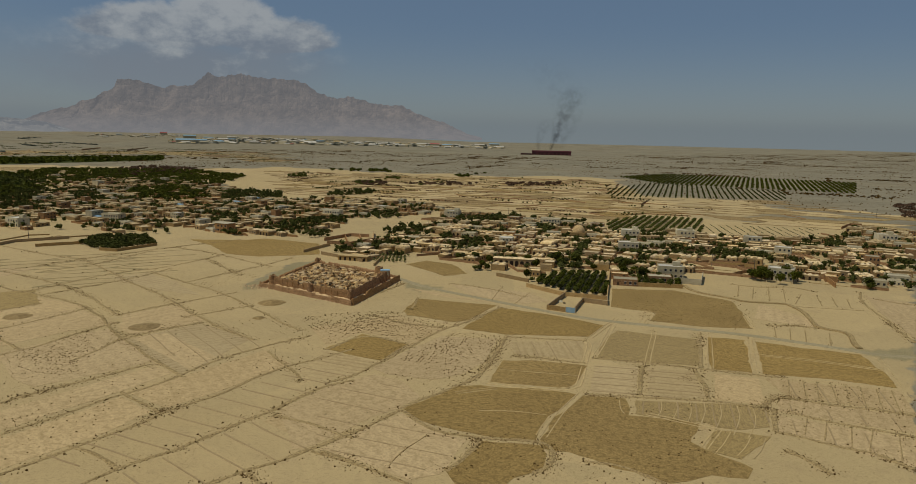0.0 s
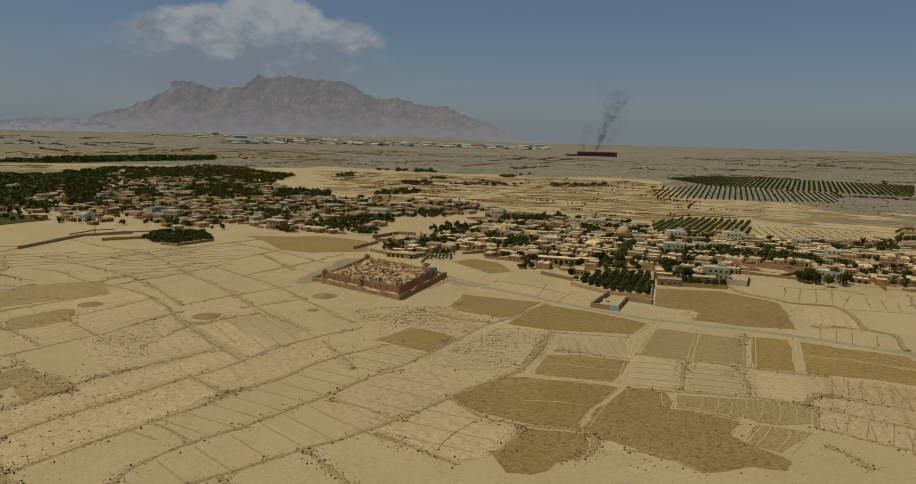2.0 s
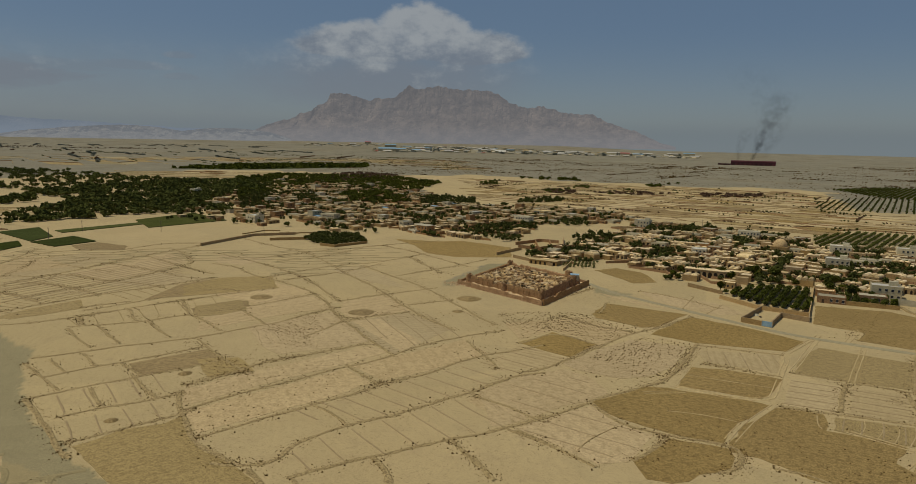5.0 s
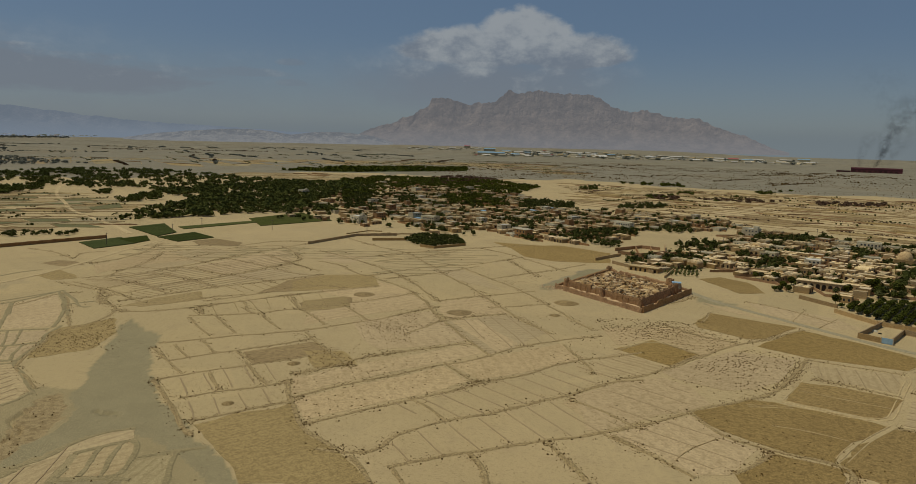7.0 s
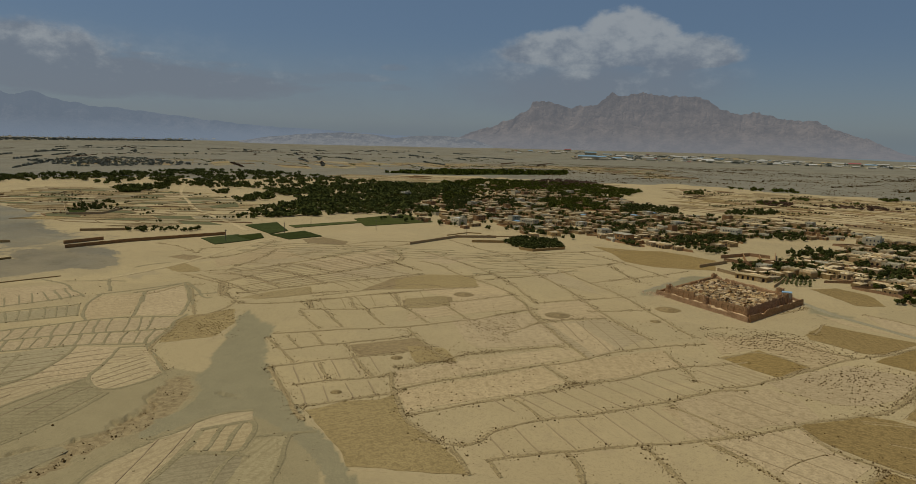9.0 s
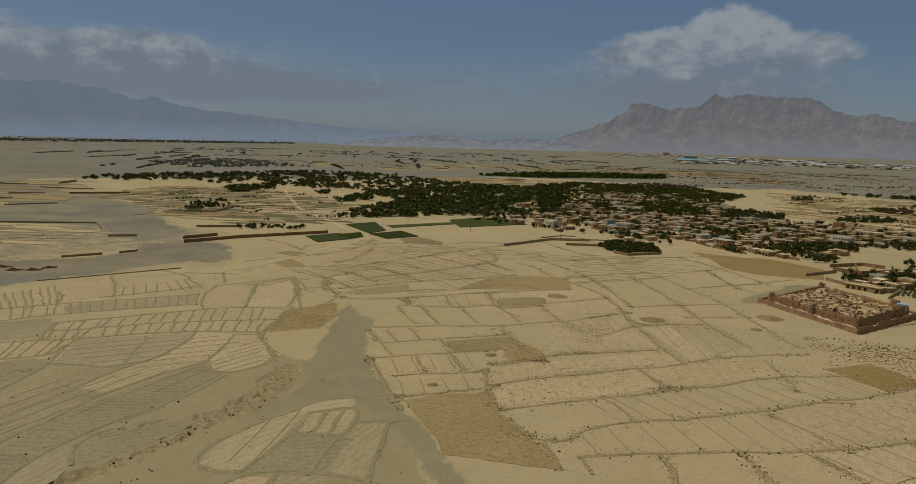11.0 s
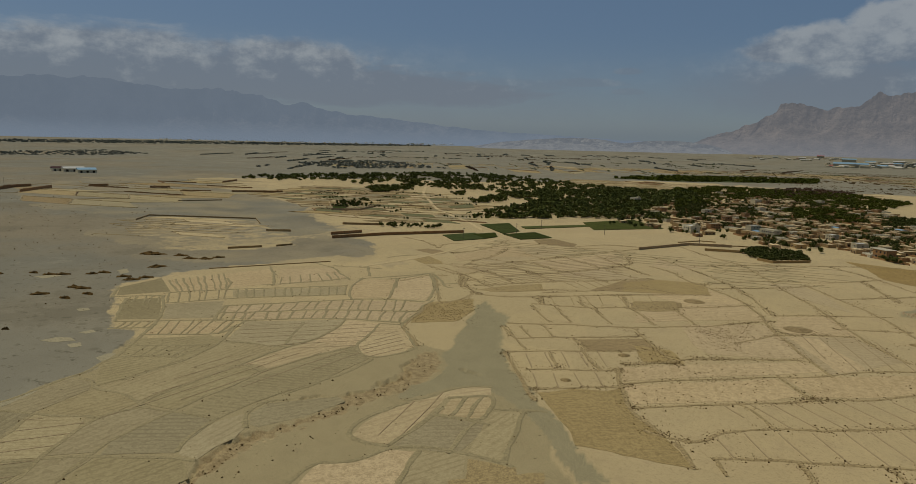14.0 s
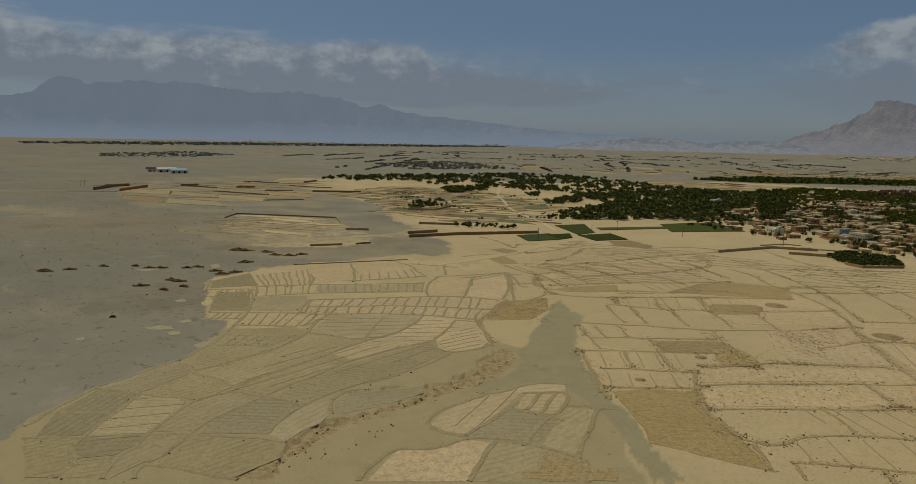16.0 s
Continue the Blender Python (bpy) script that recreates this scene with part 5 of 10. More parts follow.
TOWN_C = [(-14150.9, 3835.2), (-14216.1, 6096.0), (-15360.3, 12597.9), (-11443.2, 9378.0), (-7939.2, 3386.8), (-7581.0, 2034.5)]
BELT_A = [(-7077.9, 134.9), (-8814.9, 1825.1), (-9643.6, 4122.5), (-10438.5, 7986.4), (-8198.2, 6265.4), (-6745.8, 2871.7), (-6144.3, 1258.7), (-5965.5, 106.0)]
BELT_B = [(-264.1, 1415.1), (-190.8, 1443.6), (-107.8, 1387.8), (-185.4, 1359.5)]
BROWN_A = [(-166.9, 1089.4), (-136.2, 1139.1), (-104.8, 1081.6), (-121.7, 1017.4)]
BROWN_B = [(-84.3, 1087.4), (-21.5, 1145.4), (35.6, 1121.5), (-19.7, 1056.4)]
BROWN_C = [(74.9, 1146.0), (177.6, 1189.6), (163.6, 1093.9), (80.0, 1083.5)]
BROWN_D = [(-644.0, 1231.6), (-632.6, 1416.8), (-513.0, 1387.5), (-452.8, 1197.4), (-540.4, 1115.3)]
OLIVE_A = [(-13.7, 1305.2), (60.3, 1427.7), (47.9, 1344.2), (8.1, 1277.4)]
OLIVE_B = [(-3232.9, 342.2), (-3714.2, 828.1), (-3069.4, 848.1), (-2778.8, 608.5), (-2734.0, 282.2)]
GREY_C = [(-206.1, 121.8), (-190.6, 124.2), (-166.1, 112.1), (-150.7, 61.4), (-142.3, 22.3), (-126.1, 0.0), (-134.8, -12.7), (-153.2, 17.6), (-172.2, 62.2), (-184.4, 95.2)]
DESERT_E = [(76.6, 1354.0), (247.3, 2533.8), (3447.5, 5262.0), (450.7, 674.9), (375.0, 856.3), (268.0, 1000.3), (321.3, 1379.4)]
DESERT_N = [(-1247.1, 1906.9), (-1039.6, 2577.9), (-543.6, 2916.6), (247.3, 2533.8), (76.6, 1354.0), (-95.1, 1371.9), (-389.7, 1536.7), (-523.5, 1380.2)]
DESERT_W = [(-1528.2, -27.2), (-1459.9, 298.7), (-967.3, 305.1), (-719.6, 166.0), (-575.8, 95.7), (-432.0, 75.2), (-320.1, 23.3), (-257.1, -45.2)]
FAR_A = [(-2547.4, 1263.9), (-2762.8, 1876.9), (-2463.2, 2775.9), (-1953.7, 3530.0), (-1155.3, 2083.3), (-1155.9, 1467.8), (-1624.4, 1304.3), (-1822.3, 1011.5)]
FAR_B = [(-1102.7, 78.6), (-1257.0, 175.3), (-1219.7, 311.2), (-1304.9, 498.3), (-1088.3, 429.9), (-907.3, 317.0), (-857.4, 191.8), (-852.9, 98.1)]
FAR_C = [(-1721.3, 2635.9), (-1282.4, 2883.2), (-600.0, 2369.4), (-416.3, 1641.9), (-764.0, 2018.0), (-1156.1, 1767.0)]
SCRUB_N = [(-234.3, 138.1), (-260.2, 167.4), (-254.4, 191.5), (-234.4, 175.9), (-223.9, 154.4)]
SCRUB_O = [(-173.7, 208.4), (-162.0, 210.4), (-128.4, 187.3), (-134.0, 167.6), (-151.8, 186.8)]
SCRUB_P = [(-154.5, 232.6), (-143.9, 270.2), (-125.1, 225.1), (-140.2, 209.8)]
SCRUB_Q = [(-141.9, 352.2), (-115.0, 383.9), (-107.6, 371.8), (-124.5, 345.5)]
SCRUB_R = [(-153.7, 239.0), (-135.6, 240.2), (-122.7, 216.4), (-139.2, 215.5)]
SCRUB_S = [(85.4, 352.1), (137.4, 337.4), (126.3, 289.2), (85.8, 297.5)]
GROVE_U = [(-571.3, 868.1), (-553.7, 911.6), (-468.0, 785.5), (-409.6, 671.9), (-430.8, 652.2)]
GROVE_V = [(-424.3, 674.4), (-409.6, 688.3), (-384.2, 645.9), (-398.9, 633.5)]
GROVE_W = [(-279.7, 551.2), (-260.5, 554.2), (-246.2, 526.2), (-263.5, 520.6)]
GROVE_S = [(-293.2, 866.1), (-269.0, 907.7), (-222.3, 883.0), (-203.7, 800.4), (-262.3, 774.0)]
GROVE_T = [(-225.2, 631.6), (-202.2, 640.1), (-186.1, 591.7), (-207.6, 584.4)]
GROVE_Q = [(-83.6, 685.2), (-58.4, 694.9), (-52.8, 642.7), (-75.8, 634.5)]
GROVE_R = [(-60.7, 490.5), (-28.5, 497.3), (-27.8, 479.2), (-55.1, 461.4)]
GROVE_X = [(129.5, 501.3), (174.6, 512.2), (166.6, 487.9), (123.7, 477.9)]
GROVE_Y = [(71.0, 600.6), (81.9, 606.1), (76.8, 559.0), (65.8, 554.2)]
GROVE_Z = [(84.5, 495.7), (99.3, 500.1), (94.9, 476.9), (80.8, 472.9)]
GROVE_AA = [(59.0, 449.9), (69.9, 453.4), (67.6, 438.3), (57.1, 435.1)]
GROVE_AB = [(11.9, 414.6), (24.2, 417.8), (23.5, 404.9), (11.6, 401.9)]
GROVE_AC = [(246.5, 435.5), (259.6, 438.8), (250.3, 422.6), (237.8, 419.5)]
GROVE_AD = [(294.6, 463.2), (307.4, 464.6), (295.9, 446.6), (282.2, 443.2)]
GROVE_AE = [(305.6, 561.3), (325.0, 570.2), (299.9, 525.1), (282.4, 517.5)]
GROVE_AF = [(-460.6, 826.1), (-437.2, 848.4), (-394.0, 766.2), (-416.3, 747.9)]
GROVE_AG = [(-167.5, 896.1), (-114.3, 956.0), (-105.3, 893.4), (-158.6, 848.0)]
SAND_D = [(222.0, 1000.0), (330.0, 960.0), (380.0, 820.0), (350.0, 700.0), (258.4, 649.3), (222.1, 825.8)]
SAND_E = [(-1322.9, 186.9), (-1443.6, 376.2), (-1403.8, 566.1), (-790.4, 365.9), (-497.1, 260.8), (-374.3, 210.3), (-390.8, 144.9), (-415.2, 107.3), (-560.4, 87.5), (-703.6, 132.4), (-850.6, 104.0)]
WASH_TAIL = [(-143.3, 113.4), (-135.4, 114.5), (-113.2, 103.0), (-90.6, 91.0), (-86.6, 88.6), (-90.6, 82.1), (-109.1, 93.7), (-128.9, 104.0)]
STUB_S = [(-30.2, 417.7), (-18.3, 430.8), (-1.6, 420.8), (7.0, 392.8), (-6.3, 384.9)]
BROWN_E = [(555.0, 877.7), (598.4, 900.9), (481.2, 721.6), (479.9, 741.7)]
STRIPES = [(STRIPE_A, -26, 8), (STRIPE_B, -40, 9), (STRIPE_C, -52, 7), (STRIPE_D, 65, 6), (STRIPE_E, 107, 6), (STRIPE_F, 73, 7), (STRIPE_G, -87, 6), (STRIPE_H, -8, 6), (STRIPE_I, -11, 6), (STRIPE_J, -106, 9), (STRIPE_K, -109, 9), (STRIPE_L, -109, 10), (STRIPE_M, -39, 7), (STRIPE_N, -39, 7), (STRIPE_O, -58, 6), (STRIPE_P, 95, 4), (STRIPE_Q, 75, 5), (STRIPE_U, 51, 9), (STRIPE_V, -25, 10), (STRIPE_W, -21, 10), (PALE_A, -106, 5)]

# ---- the land ----
ground(FARM, [HOLE_A, HOLE_B], [WASH, WASH_TAIL, WASH_FORT, WASH_ROAD, WASH_EAST], [(GULLY, 0.7, 0.9), (GULLY_B, 0.6, 1.5), (GULLY_C, 0.55, 1.1)], [SAND_A, SAND_B, SAND_C, SAND_D, SAND_E], [GREY_A, GREY_B, GREY_C], [SCOUR_A, SCOUR_B])


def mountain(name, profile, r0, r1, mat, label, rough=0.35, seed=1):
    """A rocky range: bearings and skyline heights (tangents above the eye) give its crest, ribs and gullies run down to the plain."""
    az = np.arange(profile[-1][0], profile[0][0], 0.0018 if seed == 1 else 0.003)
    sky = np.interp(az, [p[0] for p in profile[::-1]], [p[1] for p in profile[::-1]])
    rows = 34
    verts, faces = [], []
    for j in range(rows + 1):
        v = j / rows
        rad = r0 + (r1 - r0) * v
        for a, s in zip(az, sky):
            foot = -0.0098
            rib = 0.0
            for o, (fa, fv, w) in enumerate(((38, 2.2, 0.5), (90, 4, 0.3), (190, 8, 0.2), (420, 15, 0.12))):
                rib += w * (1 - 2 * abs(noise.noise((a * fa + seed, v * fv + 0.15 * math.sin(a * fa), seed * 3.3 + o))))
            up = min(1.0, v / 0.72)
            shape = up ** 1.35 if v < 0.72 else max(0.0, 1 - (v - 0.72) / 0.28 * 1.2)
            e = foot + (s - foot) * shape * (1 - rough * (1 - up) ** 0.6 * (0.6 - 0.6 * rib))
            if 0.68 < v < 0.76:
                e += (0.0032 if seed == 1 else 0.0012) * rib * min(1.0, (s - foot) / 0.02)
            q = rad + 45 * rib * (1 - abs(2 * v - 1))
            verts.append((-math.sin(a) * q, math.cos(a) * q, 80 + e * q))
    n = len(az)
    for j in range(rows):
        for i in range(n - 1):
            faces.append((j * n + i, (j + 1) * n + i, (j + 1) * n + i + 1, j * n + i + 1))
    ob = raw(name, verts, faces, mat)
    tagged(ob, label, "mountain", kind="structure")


MAIN = [(0.5900, -0.0060), (0.5528, 0.0049), (0.5342, 0.0124), (0.5089, 0.0203), (0.476, 0.0358), (0.4524, 0.0477), (0.4485, 0.0587), (0.4215, 0.06), (0.3978, 0.0501),
        (0.3584, 0.0593), (0.3399, 0.0729), (0.3254, 0.0683), (0.2992, 0.0748), (0.2767, 0.0704), (0.2306, 0.0683), (0.2112, 0.0635), (0.1955, 0.0498),
        (0.1677, 0.0427), (0.1516, 0.0471), (0.1192, 0.0376), (0.0783, 0.0353), (0.0534, 0.0237), (0.0368, 0.0167), (0.0202, 0.0138), (-0.0133, -0.0019), (-0.0342, -0.0064)]
RANGE = [(2.2, 0.03), (1.9, 0.05), (1.7, 0.04), (1.5538, 0.0448), (1.5298, 0.053), (1.5044, 0.0738), (1.4828, 0.0731), (1.4706, 0.0633), (1.4279, 0.0707), (1.3592, 0.0729),
         (1.3014, 0.068), (1.2717, 0.0616), (1.2102, 0.0654), (1.1549, 0.0602), (1.1228, 0.0467), (1.0984, 0.0513), (1.0657, 0.04), (0.9995, 0.0333),
         (0.9247, 0.025), (0.834, 0.016), (0.7, 0.010), (0.56, 0.004)]
HILLS = [(0.86, -0.006), (0.8171, 0.0009), (0.7691, 0.0059), (0.7219, 0.0091), (0.6833, 0.0082), (0.6453, 0.0027), (0.6017, 0.0082), (0.5591, 0.0067), (0.5314, 0.0035), (0.5, -0.006)]
mountain("mountain", MAIN, 4120, 4480, hazed_rock_material("mountain_rock", (0.33, 0.26, 0.215), (0.16, 0.132, 0.118), (0.228, 0.223, 0.232), 0.58, 0.012), "bare brown rocky mountain veiled by dusty haze", 0.75, 1)
mountain("mountain_range", RANGE, 4500, 4780, hazed_rock_material("range_rock", (0.33, 0.28, 0.25), (0.09, 0.09, 0.095), (0.205, 0.234, 0.278), 0.8, 0.006), "long blue-grey mountain range in thick haze", 0.8, 5)
mountain("sand_hills", HILLS, 4080, 4220, hazed_rock_material("hill_sand", (0.50, 0.45, 0.38), (0.28, 0.25, 0.21), (0.225, 0.23, 0.245), 0.55, 0.02), "low pale sandy hills below the mountains", 0.4, 9)

# ---- fields ----
BROWN = "brown stubble field with fine drill rows"
PALE = "pale brown stubble field with dry weeds"
for outline, turn in ((STUB_A, -8), (STUB_B, -12), (STUB_C, -14), (STUB_D, 40), (STUB_E, -30), (STUB_F, -28), (STUB_K, 45), (STUB_H, -14), (STUB_I, -14), (STUB_J, -16)):
    field("field", outline, STUBBLE, BROWN, turn=turn)
for outline, turn in ((STUB_P, 50), (STUB_R, 60), (STUB_G, -12), (STUB_L, 60)):
    field("field", outline, STUBBLE_PALE, PALE, turn=turn)
for outline in (STUB_S, STUB_O):
    field("field", outline, STUBBLE, BROWN, turn=40)
for outline in (STUB_M, STUB_N, STUB_Q):
    field("field", outline, STUBBLE_PALE, PALE, turn=40)
for outline in (PALE_A, PALE_B):
    field("field", outline, STUBBLE_PALE, "pale brown field with curved wheel tracks", turn=75)
for outline in (GREEN_A, GREEN_B, GREEN_C, GREEN_D, GREEN_G):
    field("field", outline, CROP, "dark green irrigated crop field", 0.5, 30, 0.4)
field("field", [(-259.1, 16.9), (-261.8, 21.4), (-260.0, 24.4), (-255.0, 22.3), (-253.7, 17.3)], TRACK, "thin patch of pale blown dust", 0.0, 0, 1.2)
field("field", [(-294.8, 5.1), (-295.3, 11.4), (-291.7, 15.7), (-286.3, 16.0), (-288.4, 9.0)], TRACK, "thin patch of pale blown dust", 0.0, 0, 1.2)
field("field", [(-340.1, 27.2), (-340.3, 31.8), (-334.6, 31.8), (-334.6, 27.1)], TRACK, "thin patch of pale blown dust", 0.0, 0, 1.2)
field("field", [(-298.2, 19.4), (-299.4, 25.1), (-294.8, 25.2), (-294.3, 20.4)], TRACK, "thin patch of pale blown dust", 0.0, 0, 1.2)
field("field", [(-283.3, 12.5), (-282.8, 16.8), (-277.2, 16.2), (-277.3, 12.8)], TRACK, "thin patch of pale blown dust", 0.0, 0, 1.2)
field("field", [(-245.9, 9.9), (-250.4, 14.5), (-246.9, 14.9), (-243.7, 11.0)], TRACK, "thin patch of pale blown dust", 0.0, 0, 1.2)
field("field", [(-227.5, -19.6), (-229.5, -14.8), (-230.0, -10.5), (-225.6, -14.5), (-224.6, -18.7)], TRACK, "thin patch of pale blown dust", 0.0, 0, 1.2)
field("field", [(-427.9, 66.5), (-431.5, 72.7), (-419.0, 70.4), (-415.4, 65.0)], TRACK, "thin patch of pale blown dust", 0.0, 0, 1.2)
field("field", [(-433.0, 24.7), (-433.3, 35.9), (-427.9, 38.0), (-424.9, 28.0)], TRACK, "thin patch of pale blown dust", 0.0, 0, 1.2)
field("field", [(-291.0, -19.7), (-291.3, -17.1), (-287.0, -17.5), (-287.3, -19.6)], TRACK, "thin patch of pale blown dust", 0.0, 0, 1.2)
field("field", [(-229.3, -16.5), (-234.5, -7.2), (-237.7, -2.2), (-231.0, -6.9), (-226.8, -13.5)], TRACK, "thin patch of pale blown dust", 0.0, 0, 1.2)
field("field", SCRUB_N, STUBBLE_PALE, "brown waste patch with dry tufts", 0.01, 20, 2.0)
for outline in (GREEN_E, GREEN_F):
    field("field", outline, CROP_FRESH, "fresh green irrigated crop field in rows", 0.4, 30, 0.4)
field("field", YELLOW_A, CROP_PALE, "yellow-green field of young crop", 0.4)
field("field", [(-127.4, 147.5), (-117.8, 165.5), (-106.2, 184.2), (-99.4, 198.2), (-85.8, 187.4), (-91.8, 172.8), (-102.3, 157.4), (-114.9, 136.7)], SOIL, "bare tan parcel with ruled ridges", -0.02, -48, 0.5)
field("field", [(-98.6, 201.6), (-86.6, 217.9), (-69.1, 245.0), (-56.4, 231.1), (-71.0, 205.0), (-82.7, 190.3)], SOIL, "bare tan parcel with ruled ridges", -0.02, -58, 0.5)
field("field", [(-138.9, 162.9), (-128.8, 183.1), (-110.5, 212.0), (-101.6, 225.2), (-92.1, 219.9), (-102.6, 200.3), (-120.8, 170.2), (-130.4, 151.5)], SOIL, "bare tan parcel with ruled ridges", -0.02, -45, 0.5)
field("field", [(-160.7, 234.9), (-138.2, 268.7), (-103.0, 231.8), (-113.8, 218.8), (-129.3, 204.7), (-139.4, 210.8)], SOIL, "bare tan parcel with ruled ridges", -0.02, -48, 0.5)
field("field", [(-123.4, 257.2), (-112.6, 264.1), (-84.0, 236.3), (-88.0, 222.9)], SOIL, "bare tan parcel with ruled ridges", -0.02, -49, 0.5)
field("field", [(-175.6, 220.3), (-166.6, 240.9), (-150.8, 264.4), (-139.4, 275.9), (-164.1, 297.4), (-177.9, 289.7), (-180.0, 264.7), (-185.8, 239.1)], SOIL, "bare tan parcel with ruled ridges", -0.02, 67, 0.5)
field("field", [(-45.7, 197.9), (-33.3, 214.2), (-27.8, 179.1), (-35.1, 168.5), (-52.2, 182.1)], SOIL, "bare tan parcel with ruled ridges", -0.02, -69, 0.5)
field("field", [(-38.9, 210.4), (-26.4, 221.9), (-16.2, 215.9), (-9.8, 202.1), (-14.5, 194.1), (-22.3, 187.3), (-35.1, 168.7), (-40.3, 165.2), (-49.8, 191.0)], SOIL, "bare tan parcel with ruled ridges", -0.02, -53, 0.5)
field("field", [(-29.6, 171.8), (-14.2, 190.2), (-5.3, 177.9), (4.1, 173.2), (2.5, 168.7), (-2.4, 154.5), (-9.8, 150.8), (-21.8, 159.6), (-33.6, 164.8)], SOIL, "bare tan parcel with ruled ridges", -0.02, -47, 0.5)
field("field", [(20.8, 261.1), (50.9, 263.9), (47.2, 240.9), (27.6, 245.0), (22.4, 247.4)], SOIL_PALE, "pale bare parcel with ruled ridges", -0.02, -90, 0.5)
field("field", [(50.0, 235.9), (64.9, 234.3), (57.1, 206.5), (42.9, 208.7)], SOIL_PALE, "pale bare parcel with ruled ridges", -0.02, -15, 0.5)
field("field", [(67.9, 233.3), (83.4, 230.6), (79.0, 205.7), (61.2, 205.8)], SOIL_PALE, "pale bare parcel with ruled ridges", -0.02, -11, 0.5)
field("field", [(89.6, 228.6), (103.6, 224.7), (95.0, 201.3), (81.5, 204.9)], SOIL, "bare tan parcel with ruled ridges", -0.02, -17, 0.5)
field("field", [(-16.6, 249.1), (-5.1, 267.2), (16.9, 264.7), (11.1, 236.1), (2.8, 223.6), (-6.8, 217.5), (-22.6, 222.2), (-27.1, 227.7)], SOIL, "bare tan parcel with ruled ridges", -0.02, -14, 0.5)
field("field", [(-59.3, 276.0), (-25.1, 297.0), (-4.1, 275.6), (-16.9, 253.4), (-37.0, 270.7), (-47.8, 252.9)], SOIL, "bare tan parcel with ruled ridges", -0.02, 21, 0.5)
field("field", [(-46.5, 245.8), (-24.7, 232.7), (-34.0, 220.4), (-48.3, 215.2), (-53.3, 220.4)], SOIL_PALE, "pale bare parcel with ruled ridges", -0.02, -20, 0.5)
field("field", [(102.3, 206.9), (135.8, 194.9), (129.1, 182.5), (96.9, 196.9)], SOIL, "bare tan parcel with ruled ridges", -0.02, -113, 0.5)
field("field", [(96.0, 193.0), (126.3, 178.3), (115.8, 162.2), (90.5, 182.3)], SOIL, "bare tan parcel with ruled ridges", -0.02, -110, 0.5)
field("field", [(105.6, 224.9), (145.1, 215.1), (138.4, 196.8), (105.2, 209.0)], SOIL, "bare tan parcel with ruled ridges", -0.02, -107, 0.5)
field("field", [(149.9, 332.5), (163.7, 303.3), (155.0, 291.3), (135.1, 304.2)], SOIL, "bare tan parcel with ruled ridges", -0.02, -112, 0.5)
field("field", [(215.8, 356.8), (231.4, 339.1), (190.4, 276.4), (203.2, 325.3)], SOIL, "bare tan parcel with ruled ridges", -0.02, -108, 0.5)
field("field", [(-23.9, 353.3), (3.4, 334.7), (20.1, 324.2), (-9.7, 336.1)], SOIL, "bare tan parcel with ruled ridges", -0.02, -40, 0.5)
field("field", [(-2.8, 365.2), (36.4, 347.8), (47.5, 330.0), (34.0, 323.0), (6.3, 341.3)], SOIL, "bare tan parcel with ruled ridges", -0.02, -78, 0.5)
DRY = [(STUBBLE_PALE, PALE), (PLOUGHED, "reddish ploughed field without crop"), (STRAW, "bare pale field"), (STRAW, "bare pale field")]
plots(V1, -24, 21, 17, DRY, 0.0, 0.4, 1.0, 0.8, 13)
plots(V2, -30, 24, 19, DRY, 0.0, 0.4, 1.0, 0.8, 14)
plots(PLOT_A, -20, 40, 22, DRY + [(STUBBLE, BROWN), (SOIL_PALE, "pale bare parcel with ruled ridges")], 0.75, 0.5, 2.2, 0.1, 3, 1.2, soil=BANK_FAR)
plots(PLOT_B, 35, 36, 20, DRY[:2] + [(SOIL_GREY, "greyish bare parcel with fine rows"), (SOIL_DARK, "dull grey-brown parcel with fine rows"), (SOIL_PALE, "pale bare parcel with ruled ridges"), (CROP_PALE, "yellow-green field of young crop")], 0.85, 0.5, 2.0, 0.05, 4, 1.2, soil=BANK_FAR)
plots([(150.0, 705.0), (246.0, 700.0), (232.0, 900.0), (430.0, 915.0), (500.0, 760.0), (430.0, 640.0), (335.0, 632.0), (250.0, 690.0)], -22, 44, 26, DRY, 0.55, 0.4, 1.8, 0.06, 8, 1.0, soil=BANK_FAR)
DULL = DRY[:2] + [(SOIL_DARK, "dull grey-brown parcel with fine rows"), (SOIL_GREY, "greyish bare parcel with fine rows")]
plots(FAR_A, -38, 150, 55, DULL, 0.4, 0.9, 2.6, 0.15, 31)
plots(FAR_B, 30, 90, 40, DULL, 0.5, 0.7, 2.0, 0.1, 32)
plots(FAR_C, -15, 120, 45, DULL, 0.4, 0.8, 2.4, 0.1, 33)
NORTH_EDGE = [(-1060.0, 1165.0), (-920.0, 1290.0), (-500.0, 1380.0), (-450.0, 1180.0), (-560.0, 1020.0), (-690.0, 1060.0), (-760.0, 1010.0), (-900.0, 1050.0)]
plots(NORTH_EDGE, 28, 95, 32, DULL, 0.5, 0.8, 2.4, 0.1, 34)
LOW_PLOTS = [(-410.7, 355.3), (-304.3, 401.5), (-249.2, 419.8), (-179.7, 468.7), (-163.1, 452.2), (-145.6, 403.2), (-198.3, 340.9), (-237.5, 375.3), (-273.6, 353.3), (-362.7, 310.3)]
